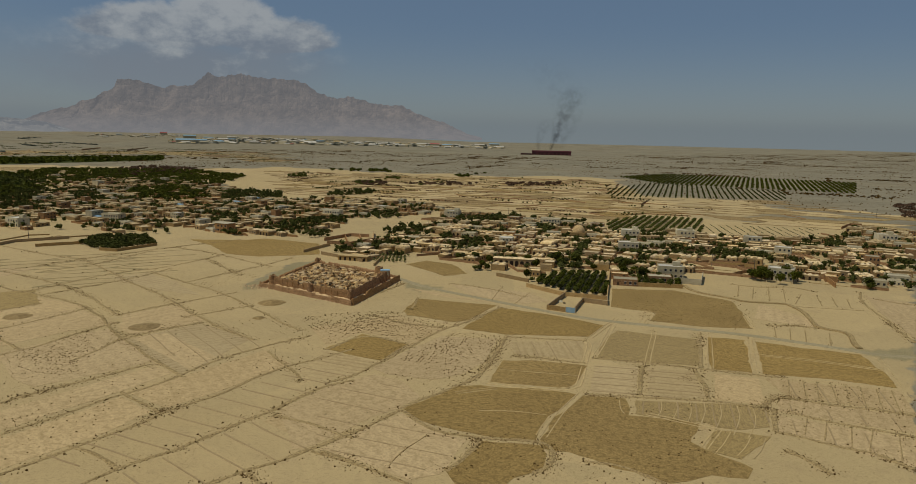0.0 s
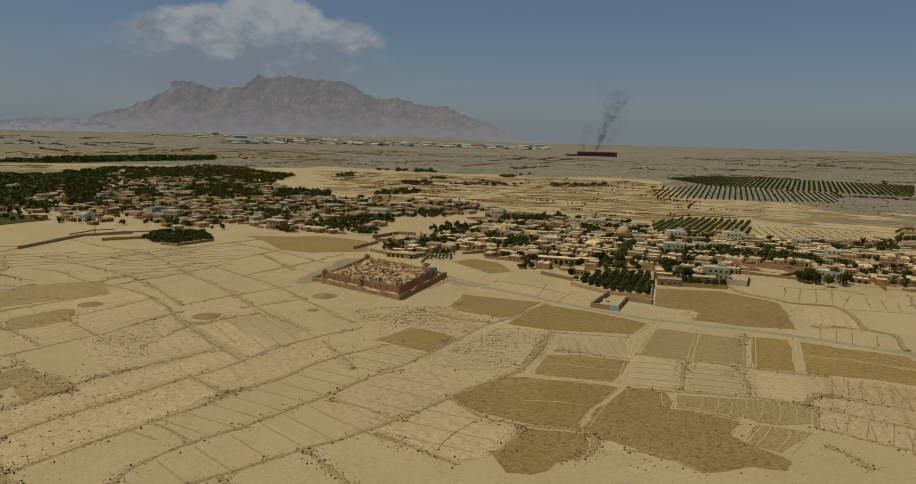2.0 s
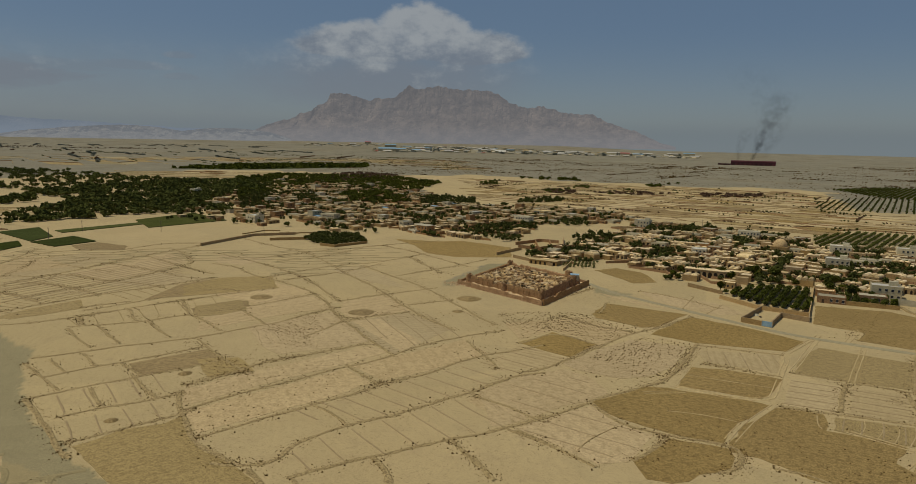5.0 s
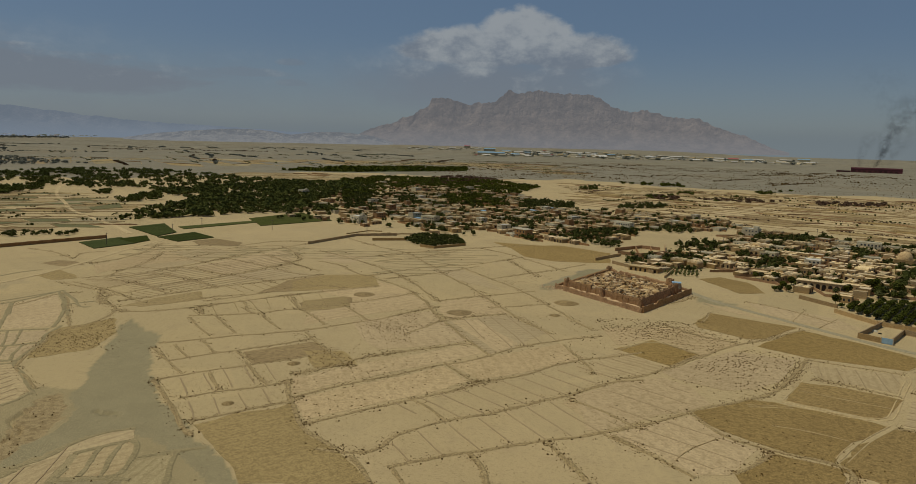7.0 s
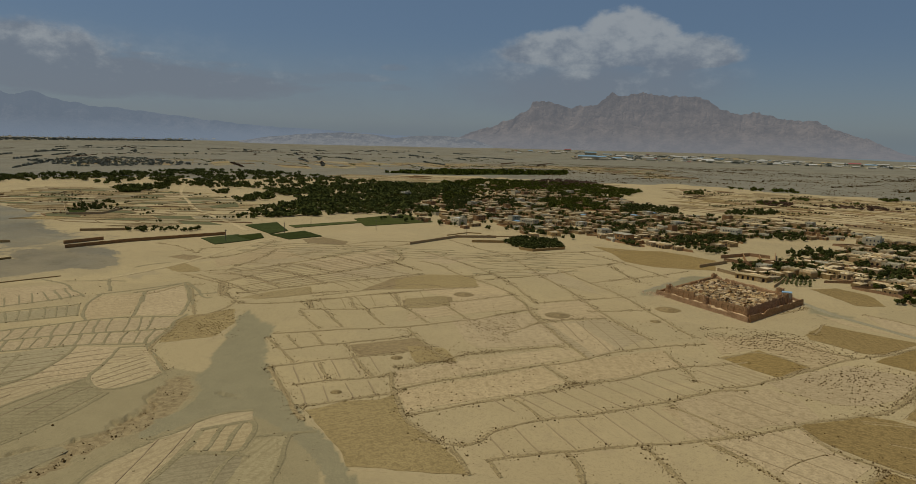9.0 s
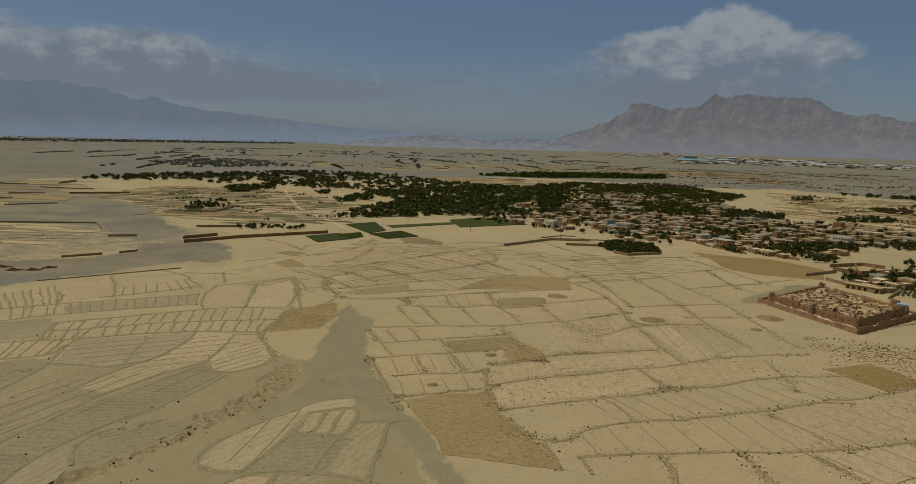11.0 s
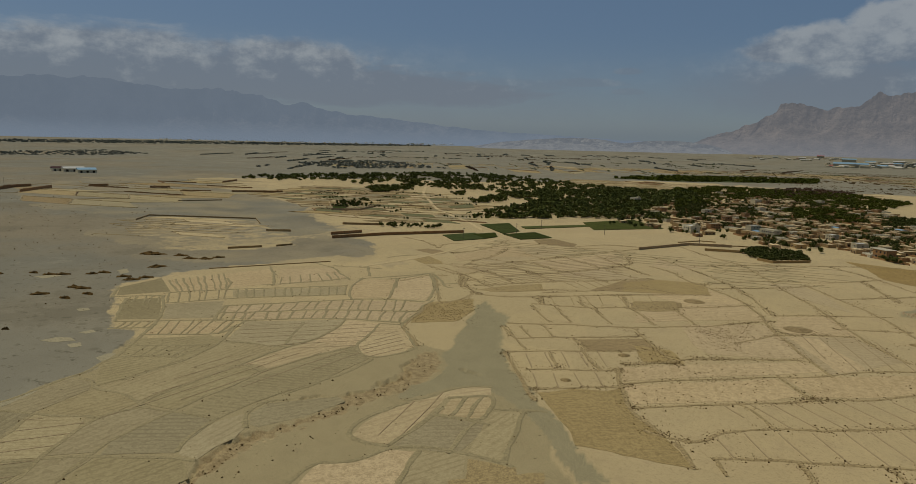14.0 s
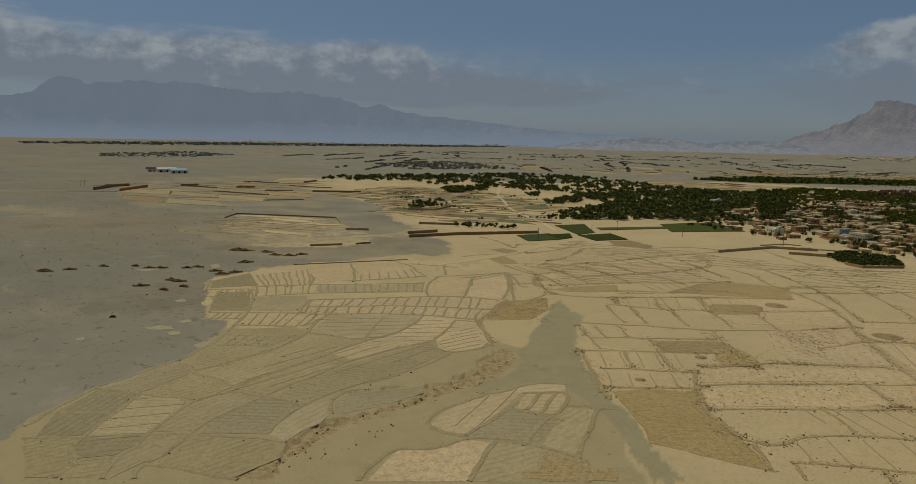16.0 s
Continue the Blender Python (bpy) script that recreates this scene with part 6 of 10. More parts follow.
plots(LOW_PLOTS, 28, 34, 10, DULL, 0.0, 0.14, 1.2, 0.0, 35, 1.9, 0.5, 0.25, BUND_GREY)
field("field", STRIP_A, CROP, "green undergrowth of the long plantation strip", 0.06, 30, 0.6)
plots(PLOT_E, 38, 42, 14, DRY[2:], 0.3, 0.3, 1.2, 0.0, 7)


def road(name, line, width, mat, label, lift=0.13):
    verts, faces = [], []
    for i, (x, y, dx, dy) in enumerate(along(smooth_line(line), 3.0)):
        w = width / 2 * (1 + 0.15 * noise.noise((x * 0.1, y * 0.1, 6.0)))
        for s, z in ((-1.25, -0.25), (-1, lift), (-0.3, lift + 0.05), (0.3, lift + 0.05), (1, lift), (1.25, -0.25)):
            verts.append((x - dy * w * s, y + dx * w * s, z))
        if i:
            a, b = 6 * (i - 1), 6 * i
            faces += [(a + k, b + k, b + k + 1, a + k + 1) for k in range(5)]
    faces += [(0, 1, 2, 3, 4, 5), tuple(len(verts) - 6 + k for k in range(5, -1, -1))]
    tagged(raw(name, verts, faces, mat), label, "road", kind="structure")


road("road", ROAD, 3.3, TRACK, "pale gravel road through the fields")
road("track", TRACK_C, 3.0, STRAW, "dusty track to the village")
road("ditch_bank", CANAL, 1.9, BUND, "raised brown bank of an irrigation ditch", 0.55)
for outline, turn, step in STRIPES:
    furrows(outline, turn, step, 0.03, 0.8, 0.1)
for bed, each in ((SCOUR_A, 1.6), (SCOUR_B, 5.0)):
    for x, y in fill(bed, each):
        if noise.noise((x * 0.15, y * 0.15, 3.0)) > -0.1:
            SHRUBS.append((x, y, random.uniform(0.07, 0.2) * random.choice((1, 1, 1, 2)), -0.2))
for outline, each in ((SCRUB_A, 4), (SCRUB_B, 2.2), (SCRUB_C, 2.2), (SCRUB_D, 5), (SCRUB_E, 7), (SCRUB_F, 7), (SCRUB_G, 14), (SCRUB_H, 5), (SCRUB_I, 6), (SCRUB_J, 5), (SCRUB_K, 14), (SCRUB_L, 40),
                      (SCRUB_M, 6), (SCRUB_N, 1.1), (SCRUB_O, 1.3), (SCRUB_P, 2.5), (SCRUB_Q, 2.5), (SCRUB_R, 1.8), (SCRUB_S, 4)):
    scatter_shrubs(outline, each)
for outline in (STUB_A, STUB_B, STUB_C, STUB_D, STUB_E, STUB_F, STUB_G, STUB_H, STUB_I, STUB_J, STUB_K):
    scatter_shrubs(outline, 4, 0.08, 0.22)
def rungs(top, low, n, width=1.7, height=0.14, mat=None):
    """Short cross banks between two banks that run side by side, n of them at uneven steps."""
    def at(line, f):
        legs = [math.hypot(b[0] - a[0], b[1] - a[1]) for a, b in zip(line, line[1:])]
        d = f * sum(legs)
        for (a, b), leg in zip(zip(line, line[1:]), legs):
            if d <= leg or (a, b) == (line[-2], line[-1]):
                k = min(1.0, d / leg)
                return a[0] + (b[0] - a[0]) * k, a[1] + (b[1] - a[1]) * k
            d -= leg
    for k in range(n + 1):
        f = min(1.0, max(0.0, (k + random.uniform(-0.22, 0.22)) / n))
        a, b = at(top, f), at(low, min(1.0, max(0.0, f + random.uniform(-0.2, 0.2) / n)))
        bund([a, ((a[0] + b[0]) / 2 + random.uniform(-0.6, 0.6), (a[1] + b[1]) / 2), b], "bund", width * random.uniform(0.7, 1.3), height, 0.02, mat or BUND_GREY)


field("field", [(-220.1, -15.2), (-213.8, -9.7), (-199.8, -20.2), (-189.5, -27.0), (-194.6, -38.4), (-211.1, -32.0), (-224.4, -20.3)], SOIL_DARK, "dull grey-brown parcel with fine rows", -0.02, 137, 0.5)
field("field", [(-213.8, -9.7), (-202.5, 2.1), (-187.5, -8.2), (-181.9, -12.1), (-189.5, -27.0), (-205.5, -15.7)], SOIL_GREY, "greyish bare parcel with fine rows", -0.02, 55, 0.5)
field("field", [(-200.2, 4.0), (-201.0, 15.5), (-192.9, 22.0), (-184.0, 4.9), (-178.1, -1.9), (-182.3, -11.3), (-194.0, -3.0)], SOIL_GREY, "greyish bare parcel with fine rows", -0.02, 116, 0.5)
field("field", [(-192.0, 22.5), (-179.7, 29.8), (-169.1, 17.4), (-165.3, 14.1), (-175.0, -1.2), (-183.2, 4.7), (-190.1, 17.5)], SOIL_DARK, "dull grey-brown parcel with fine rows", -0.02, 55, 0.5)
field("field", [(-204.6, 17.4), (-211.1, 29.9), (-221.0, 54.9), (-211.6, 57.5), (-201.9, 40.5), (-193.9, 23.2)], SOIL_DARK, "dull grey-brown parcel with fine rows", -0.02, 108, 0.5)
field("field", [(-200.8, 40.1), (-208.2, 59.3), (-216.4, 98.7), (-201.3, 95.6), (-190.8, 68.6), (-184.9, 41.4), (-180.1, 30.0), (-190.6, 24.8)], SOIL_DARK, "dull grey-brown parcel with fine rows", -0.02, 38, 0.5)
field("field", [(-221.8, 56.3), (-230.1, 75.9), (-234.0, 93.8), (-217.9, 99.4), (-216.5, 79.0), (-211.2, 60.7), (-217.8, 60.3)], SOIL_PALE, "pale bare parcel with ruled ridges", -0.02, 99, 0.5)
field("field", [(-239.3, 125.4), (-226.1, 110.5), (-216.8, 99.5), (-208.8, 96.1), (-203.0, 97.2), (-200.3, 102.9), (-200.8, 110.9), (-204.4, 117.2), (-217.6, 124.8), (-233.3, 131.7)], SOIL_PALE, "pale bare parcel with ruled ridges", -0.02, 53, 0.5)
field("field", [(-276.7, 80.0), (-254.8, 117.5), (-242.6, 104.3), (-234.2, 88.4), (-236.1, 73.7), (-253.7, 62.4)], SOIL_GREY, "greyish bare parcel with fine rows", -0.02, 63, 0.5)
field("field", [(-253.2, 118.1), (-240.1, 126.0), (-217.8, 99.6), (-232.2, 90.0), (-243.6, 106.4)], SOIL, "bare tan parcel with ruled ridges", -0.02, 76, 0.5)
field("field", [(-274.8, 35.5), (-264.3, 60.2), (-253.4, 61.1), (-240.8, 44.4), (-230.5, 19.0), (-227.7, 9.6), (-252.0, 17.3)], SOIL_DARK, "dull grey-brown parcel with fine rows", -0.02, 95, 0.5)
field("field", [(-225.9, 9.2), (-229.3, 18.6), (-238.0, 43.4), (-251.0, 60.1), (-232.3, 76.9), (-223.0, 55.7), (-208.9, 20.5), (-206.7, 17.1), (-219.4, 14.1)], SOIL_GREY, "greyish bare parcel with fine rows", -0.02, 113, 0.5)
field("field", [(-233.6, -5.6), (-240.6, 4.9), (-232.8, 10.4), (-225.7, 7.3), (-215.3, -9.5), (-223.6, -17.2)], SOIL_GREY, "greyish bare parcel with fine rows", -0.02, 110, 0.5)
field("field", [(-214.8, -9.5), (-224.6, 8.0), (-218.3, 13.8), (-205.3, 16.3), (-200.2, 4.0), (-209.0, -4.8)], SOIL_GREY, "greyish bare parcel with fine rows", -0.02, 98, 0.5)
field("field", [(-186.8, -27.9), (-180.3, -12.4), (-177.0, -15.7), (-172.3, -22.4), (-175.1, -29.7), (-180.6, -30.7)], SOIL_DARK, "dull grey-brown parcel with fine rows", -0.02, 72, 0.5)
field("field", [(-181.1, -12.3), (-174.3, -2.8), (-166.2, -12.9), (-163.9, -17.9), (-160.1, -25.2), (-170.9, -22.6)], SOIL_GREY, "greyish bare parcel with fine rows", -0.02, 112, 0.5)
field("field", [(-173.5, -1.5), (-160.1, 14.2), (-149.6, 12.1), (-145.3, -0.5), (-154.1, -7.5), (-161.7, -13.8), (-170.7, -5.8)], SOIL_DARK, "dull grey-brown parcel with fine rows", -0.02, 104, 0.5)
field("field", [(-195.8, -40.9), (-188.0, -28.4), (-178.8, -30.8), (-173.8, -30.0), (-167.2, -36.2), (-170.7, -41.7)], SOIL_DARK, "dull grey-brown parcel with fine rows", -0.02, 93, 0.5)
field("field", [(-173.7, -29.8), (-170.6, -23.3), (-161.2, -26.9), (-166.8, -35.7)], SOIL_DARK, "dull grey-brown parcel with fine rows", -0.02, 75, 0.5)
field("field", [(-328.9, 61.9), (-319.0, 87.2), (-299.3, 78.8), (-289.9, 72.2), (-301.3, 52.7), (-316.4, 58.6)], SOIL_GREY, "greyish bare parcel with fine rows", -0.02, 67, 0.5)
field("field", [(-348.2, 49.5), (-342.6, 65.0), (-301.5, 52.2), (-310.4, 37.0)], SOIL_DARK, "dull grey-brown parcel with fine rows", -0.02, 71, 0.5)
field("field", [(-339.4, 100.3), (-314.9, 153.7), (-299.4, 144.3), (-324.5, 94.2)], SOIL_GREY, "greyish bare parcel with fine rows", -0.02, 64, 0.5)
field("field", [(-325.8, 168.1), (-316.9, 187.6), (-280.9, 159.8), (-288.0, 141.7), (-303.6, 148.7)], SOIL, "bare tan parcel with ruled ridges", -0.02, 66, 0.5)
field("field", [(-315.9, 189.4), (-316.2, 211.3), (-293.1, 196.0), (-276.3, 182.1), (-265.6, 170.1), (-278.6, 158.3)], SOIL, "bare tan parcel with ruled ridges", -0.02, 72, 0.5)
field("field", [(-306.7, 85.3), (-283.4, 141.7), (-260.7, 165.6), (-250.6, 153.6), (-271.2, 127.4), (-289.7, 93.0), (-298.6, 77.6)], SOIL, "bare tan parcel with ruled ridges", -0.02, 64, 0.5)
field("field", [(-296.8, 76.0), (-268.2, 125.6), (-247.3, 150.1), (-237.6, 136.4), (-253.0, 122.7), (-279.0, 82.4)], SOIL, "bare tan parcel with ruled ridges", -0.02, 61, 0.5)
field("field", [(-293.9, 52.5), (-277.7, 76.2), (-266.0, 64.7), (-280.8, 39.6)], SOIL, "bare tan parcel with ruled ridges", -0.02, 59, 0.5)
field("field", [(-381.6, 81.2), (-384.7, 113.4), (-384.8, 142.3), (-344.2, 124.3), (-346.0, 101.3), (-352.6, 76.9)], SOIL, "bare tan parcel with ruled ridges", -0.02, 88, 0.5)
field("field", [(-382.2, 147.0), (-366.5, 176.1), (-335.0, 165.8), (-339.4, 126.3)], SOIL, "bare tan parcel with ruled ridges", -0.02, 80, 0.5)
field("field", [(-378.8, 55.5), (-392.1, 80.5), (-354.5, 73.4), (-359.8, 49.1)], SOIL_DARK, "dull grey-brown parcel with fine rows", -0.02, 100, 0.5)
field("field", [(-147.6, 55.3), (-152.3, 61.8), (-157.0, 73.3), (-157.1, 80.6), (-156.2, 89.7), (-157.7, 97.4), (-151.5, 89.5), (-143.6, 74.9), (-138.4, 64.5), (-137.3, 59.8), (-141.3, 56.3)], SOIL_PALE, "pale bare parcel with ruled ridges", -0.02, 92, 0.5)
field("field", [(-152.2, 94.1), (-146.4, 105.5), (-140.2, 100.3), (-136.7, 94.3), (-135.2, 89.9), (-145.6, 83.6)], SOIL_PALE, "pale bare parcel with ruled ridges", -0.02, 58, 0.5)
field("field", [(-158.3, 82.4), (-157.6, 91.5), (-159.0, 98.4), (-157.3, 105.3), (-152.1, 110.5), (-147.6, 106.6), (-151.6, 99.2), (-153.9, 93.4), (-155.8, 89.4)], SOIL_PALE, "pale bare parcel with ruled ridges", -0.02, 73, 0.5)
field("field", [(-144.1, 82.5), (-130.1, 89.2), (-122.6, 73.4), (-123.9, 69.4), (-135.5, 60.5), (-142.0, 75.8)], SOIL_GREY, "greyish bare parcel with fine rows", -0.02, 54, 0.5)
field("field", [(-136.5, 97.4), (-131.1, 104.3), (-125.6, 96.4), (-112.0, 77.1), (-120.7, 73.7), (-130.7, 88.3)], SOIL_GREY, "greyish bare parcel with fine rows", -0.02, 106, 0.5)
field("field", [(-138.3, 39.5), (-132.9, 51.2), (-134.3, 58.3), (-129.2, 62.9), (-115.1, 45.0), (-127.7, 25.2)], SOIL, "bare tan parcel with ruled ridges", -0.02, 78, 0.5)
field("field", [(-128.4, 63.5), (-119.7, 71.9), (-106.1, 59.0), (-114.3, 46.1)], SOIL_GREY, "greyish bare parcel with fine rows", -0.02, 87, 0.5)
field("field", [(-178.1, 39.4), (-182.5, 47.2), (-177.0, 62.0), (-174.1, 66.8), (-170.0, 66.5), (-167.2, 52.5), (-167.6, 37.5), (-170.5, 36.1)], SOIL_DARK, "dull grey-brown parcel with fine rows", -0.02, 80, 0.5)
field("field", [(-169.1, 17.4), (-178.0, 29.2), (-179.1, 37.9), (-169.4, 34.6), (-164.9, 29.2), (-162.3, 23.1), (-158.3, 17.0), (-163.3, 14.6)], SOIL_GREY, "greyish bare parcel with fine rows", -0.02, 117, 0.5)
field("field", [(-117.5, 71.0), (-106.9, 77.3), (-98.8, 70.3), (-105.8, 59.4)], STUBBLE_PALE, "olive stubble parcel with pale wheel lines", 0.02, 131, 0.5)
field("field", [(-269.2, 207.1), (-268.5, 227.2), (-260.7, 249.7), (-246.7, 237.1), (-255.6, 219.2)], STUBBLE_PALE, "pale brown stubble field with dry weeds", 0.02, 114, 0.5)
field("field", [(-239.2, 295.4), (-231.2, 314.1), (-207.7, 315.5), (-190.1, 311.5), (-193.1, 298.0), (-211.7, 280.1), (-233.3, 260.8)], PLOUGHED, "reddish ploughed field without crop", 0.02, 51, 0.5)
field("field", [(-201.4, 252.5), (-195.7, 267.8), (-186.2, 275.1), (-179.7, 266.5), (-193.5, 244.1)], PLOUGHED, "reddish ploughed field without crop", 0.02, 56, 0.5)
field("field", [(-172.5, 178.6), (-157.3, 201.5), (-147.2, 194.0), (-151.3, 182.0), (-161.2, 169.5)], PLOUGHED, "reddish ploughed field without crop", 0.02, 53, 0.5)
field("field", [(-354.5, 275.7), (-368.0, 328.3), (-357.4, 362.5), (-329.5, 351.4), (-322.1, 306.1), (-325.1, 275.8)], SOIL_PALE, "pale bare parcel with ruled ridges", -0.02, 82, 0.5)
field("field", [(-213.9, 294.7), (-197.4, 317.6), (-180.7, 310.9), (-165.7, 302.1), (-179.1, 269.3), (-206.9, 278.8)], SOIL, "bare tan parcel with ruled ridges", -0.02, 51, 0.5)
field("field", [(-188.5, 364.6), (-169.8, 376.4), (-145.2, 354.4), (-122.5, 327.5), (-145.4, 335.5)], SOIL_PALE, "pale bare parcel with ruled ridges", -0.02, -30, 0.5)
field("field", [(-141.8, 289.0), (-126.8, 308.7), (-104.7, 282.9), (-124.6, 261.1), (-133.8, 269.0)], SOIL, "bare tan parcel with ruled ridges", -0.02, 54, 0.5)
field("field", [(-117.0, 244.4), (-125.0, 253.2), (-104.5, 278.7), (-78.6, 257.5), (-88.2, 217.5), (-102.3, 231.5)], SOIL_PALE, "pale bare parcel with ruled ridges", -0.02, 33, 0.5)
field("field", [(-314.3, 300.9), (-309.4, 378.2), (-278.7, 354.8), (-276.4, 313.7), (-281.4, 290.6)], SOIL, "bare tan parcel with ruled ridges", -0.02, 87, 0.5)
field("field", [(-275.8, 278.9), (-270.4, 321.4), (-235.6, 314.3), (-243.6, 289.9)], SOIL_PALE, "pale bare parcel with ruled ridges", -0.02, 46, 0.5)
field("field", [(-273.1, 382.3), (-236.0, 383.4), (-239.9, 356.9), (-261.4, 358.0)], SOIL, "bare tan parcel with ruled ridges", -0.02, 23, 0.5)
bund([(-373.3, 276.4), (-371.9, 294.3), (-379.0, 316.6), (-388.3, 337.5), (-400.9, 359.0)], "bund", 2.2, 0.14, 0.2)
bund([(-341.6, 268.2), (-343.5, 282.4), (-326.0, 283.7), (-320.1, 296.1), (-318.3, 311.2), (-319.5, 330.7), (-317.5, 351.0)], "bund", 2.2, 0.14, 0.2)
bund([(-344.8, 320.9), (-318.3, 313.7), (-297.7, 311.6)], "bund", 2.2, 0.14, 0.2)
bund([(-339.5, 243.5), (-335.7, 255.3), (-316.6, 262.3), (-310.7, 277.7), (-320.1, 296.1)], "bund", 2.2, 0.14, 0.2)
bund([(-334.1, 242.8), (-318.3, 248.1), (-306.7, 249.3), (-290.6, 246.2), (-275.6, 241.6)], "bund", 2.2, 0.14, 0.2)
bund([(-307.7, 228.4), (-305.8, 241.1), (-311.5, 257.6), (-305.6, 270.6)], "bund", 2.2, 0.14, 0.2)
bund([(-309.5, 274.4), (-291.0, 271.2), (-273.9, 264.4), (-261.5, 262.7)], "bund", 2.2, 0.14, 0.2)
bund([(-318.7, 294.7), (-307.2, 294.7), (-295.7, 290.6), (-278.7, 290.1)], "bund", 2.2, 0.14, 0.2)
bund([(-341.8, 231.2), (-326.3, 229.5), (-311.4, 227.9), (-301.3, 227.2), (-292.9, 221.1), (-283.7, 211.8), (-270.7, 205.5), (-260.1, 201.2)], "bund", 2.2, 0.14, 0.2)
bund([(-304.3, 225.5), (-289.9, 212.6), (-279.8, 207.1)], "bund", 2.2, 0.14, 0.2)
bund([(-260.1, 201.2), (-249.0, 207.3), (-237.3, 223.8), (-236.2, 231.0), (-226.4, 243.4)], "bund", 2.2, 0.14, 0.2)
bund([(-249.0, 238.1), (-236.7, 255.5)], "bund", 2.2, 0.14, 0.2)
bund([(-236.1, 224.4), (-225.3, 214.0)], "bund", 2.2, 0.14, 0.2)
bund([(-456.3, 295.7), (-432.7, 295.4), (-408.7, 287.8), (-398.1, 283.7)], "bund", 2.2, 0.14, 0.2)
bund([(-398.1, 283.7), (-412.9, 301.7), (-404.3, 312.7)], "bund", 2.2, 0.14, 0.2)
bund([(-368.8, 334.4), (-361.5, 354.0), (-344.2, 355.3)], "bund", 2.2, 0.14, 0.2)
bund([(-339.7, 310.9), (-338.9, 346.7)], "bund", 2.2, 0.14, 0.2)
bund([(-344.5, 364.4), (-334.3, 383.6), (-321.9, 394.6)], "bund", 2.2, 0.14, 0.2)
bund([(-319.8, 185.2), (-318.5, 192.6), (-319.4, 202.0), (-320.3, 213.4)], "bund", 2.8, 0.14, 0.03, BUND_GREY)
bund([(-317.0, 189.4), (-298.1, 174.6)], "bund", 2.8, 0.14, 0.03, BUND_GREY)
bund([(-314.8, 213.4), (-299.4, 203.2), (-274.6, 185.0)], "bund", 2.8, 0.14, 0.03, BUND_GREY)
bund([(-293.5, 199.6), (-287.3, 209.8)], "bund", 2.8, 0.14, 0.03, BUND_GREY)
bund([(-382.2, 226.5), (-384.2, 241.3), (-379.5, 250.3)], "bund", 2.8, 0.14, 0.03, BUND_GREY)
field("field", [(-399.6, 263.1), (-400.0, 275.0), (-387.5, 277.5), (-374.5, 273.3), (-377.9, 262.2)], PLOUGHED, "reddish ploughed field without crop", 0.0, 35, 1.0)
field("field", [(-369.9, 237.5), (-372.6, 254.4), (-351.2, 248.3), (-341.3, 242.4), (-348.4, 232.8)], STUBBLE_PALE, "brown waste patch with dry tufts", 0.0, 35, 1.0)
field("field", [(-391.3, 379.2), (-385.5, 397.7), (-354.5, 391.5), (-344.9, 377.1), (-373.1, 366.2)], PLOUGHED, "reddish ploughed field without crop", 0.0, 35, 1.0)
field("field", [(-368.5, 274.5), (-366.8, 289.8), (-373.5, 311.7), (-381.7, 332.4), (-361.8, 332.7), (-330.5, 316.4), (-346.6, 285.1), (-344.5, 270.7), (-344.0, 256.4)], SOIL, "bare tan parcel with ruled ridges", 0.0, 35, 1.0)
field("field", [(-338.2, 246.1), (-314.0, 259.9), (-308.2, 273.1), (-310.2, 256.5), (-307.0, 242.1), (-310.1, 230.3)], SOIL_PALE, "pale bare parcel with ruled ridges", 0.0, 35, 1.0)
road("track", [(-951.3, 692.2), (-826.7, 591.8), (-716.9, 523.4), (-651.2, 476.9), (-562.9, 435.7), (-513.6, 413.7), (-461.8, 384.5)], 4.0, STRAW, "dusty track between far plots")
bund([(-226.6, -20.0), (-221.2, -15.1), (-214.8, -9.5), (-209.0, -4.8), (-203.0, 2.2), (-200.2, 4.0), (-201.8, 8.7), (-201.5, 13.8), (-201.8, 16.1), (-196.2, 19.4), (-190.6, 24.8), (-184.2, 27.9), (-179.7, 29.8)], "bund", 2.6, 0.14, 0.02, BUND_GREY)
bund([(-241.6, 7.0), (-233.9, 11.0), (-224.9, 8.6), (-219.4, 14.1), (-208.2, 16.6), (-202.8, 16.4)], "bund", 2.6, 0.14, 0.02, BUND_GREY)
bund([(-229.3, 18.6), (-233.8, 31.1), (-240.1, 44.1), (-247.1, 53.7), (-256.4, 63.0), (-270.3, 72.6), (-277.6, 80.4)], "bund", 2.6, 0.14, 0.02, BUND_GREY)
bund([(-204.9, 17.0), (-208.5, 21.3), (-211.7, 30.1), (-216.3, 39.9), (-220.0, 50.0), (-223.1, 56.9), (-227.0, 64.5), (-231.5, 76.6), (-234.2, 88.4), (-239.8, 99.8), (-248.1, 110.5), (-254.8, 117.5)], "bund", 2.6, 0.14, 0.02, BUND_GREY)
bund([(-221.8, 56.3), (-215.8, 58.3), (-210.2, 57.3), (-213.3, 67.6), (-216.5, 79.0), (-218.1, 92.8), (-217.8, 99.6)], "bund", 2.6, 0.14, 0.02, BUND_GREY)
bund([(-178.5, -1.1), (-183.2, 4.7), (-187.4, 11.6), (-190.6, 17.6), (-192.9, 22.9), (-197.4, 29.0), (-201.9, 40.5), (-207.3, 52.2), (-210.2, 57.3)], "bund", 2.6, 0.14, 0.02, BUND_GREY)
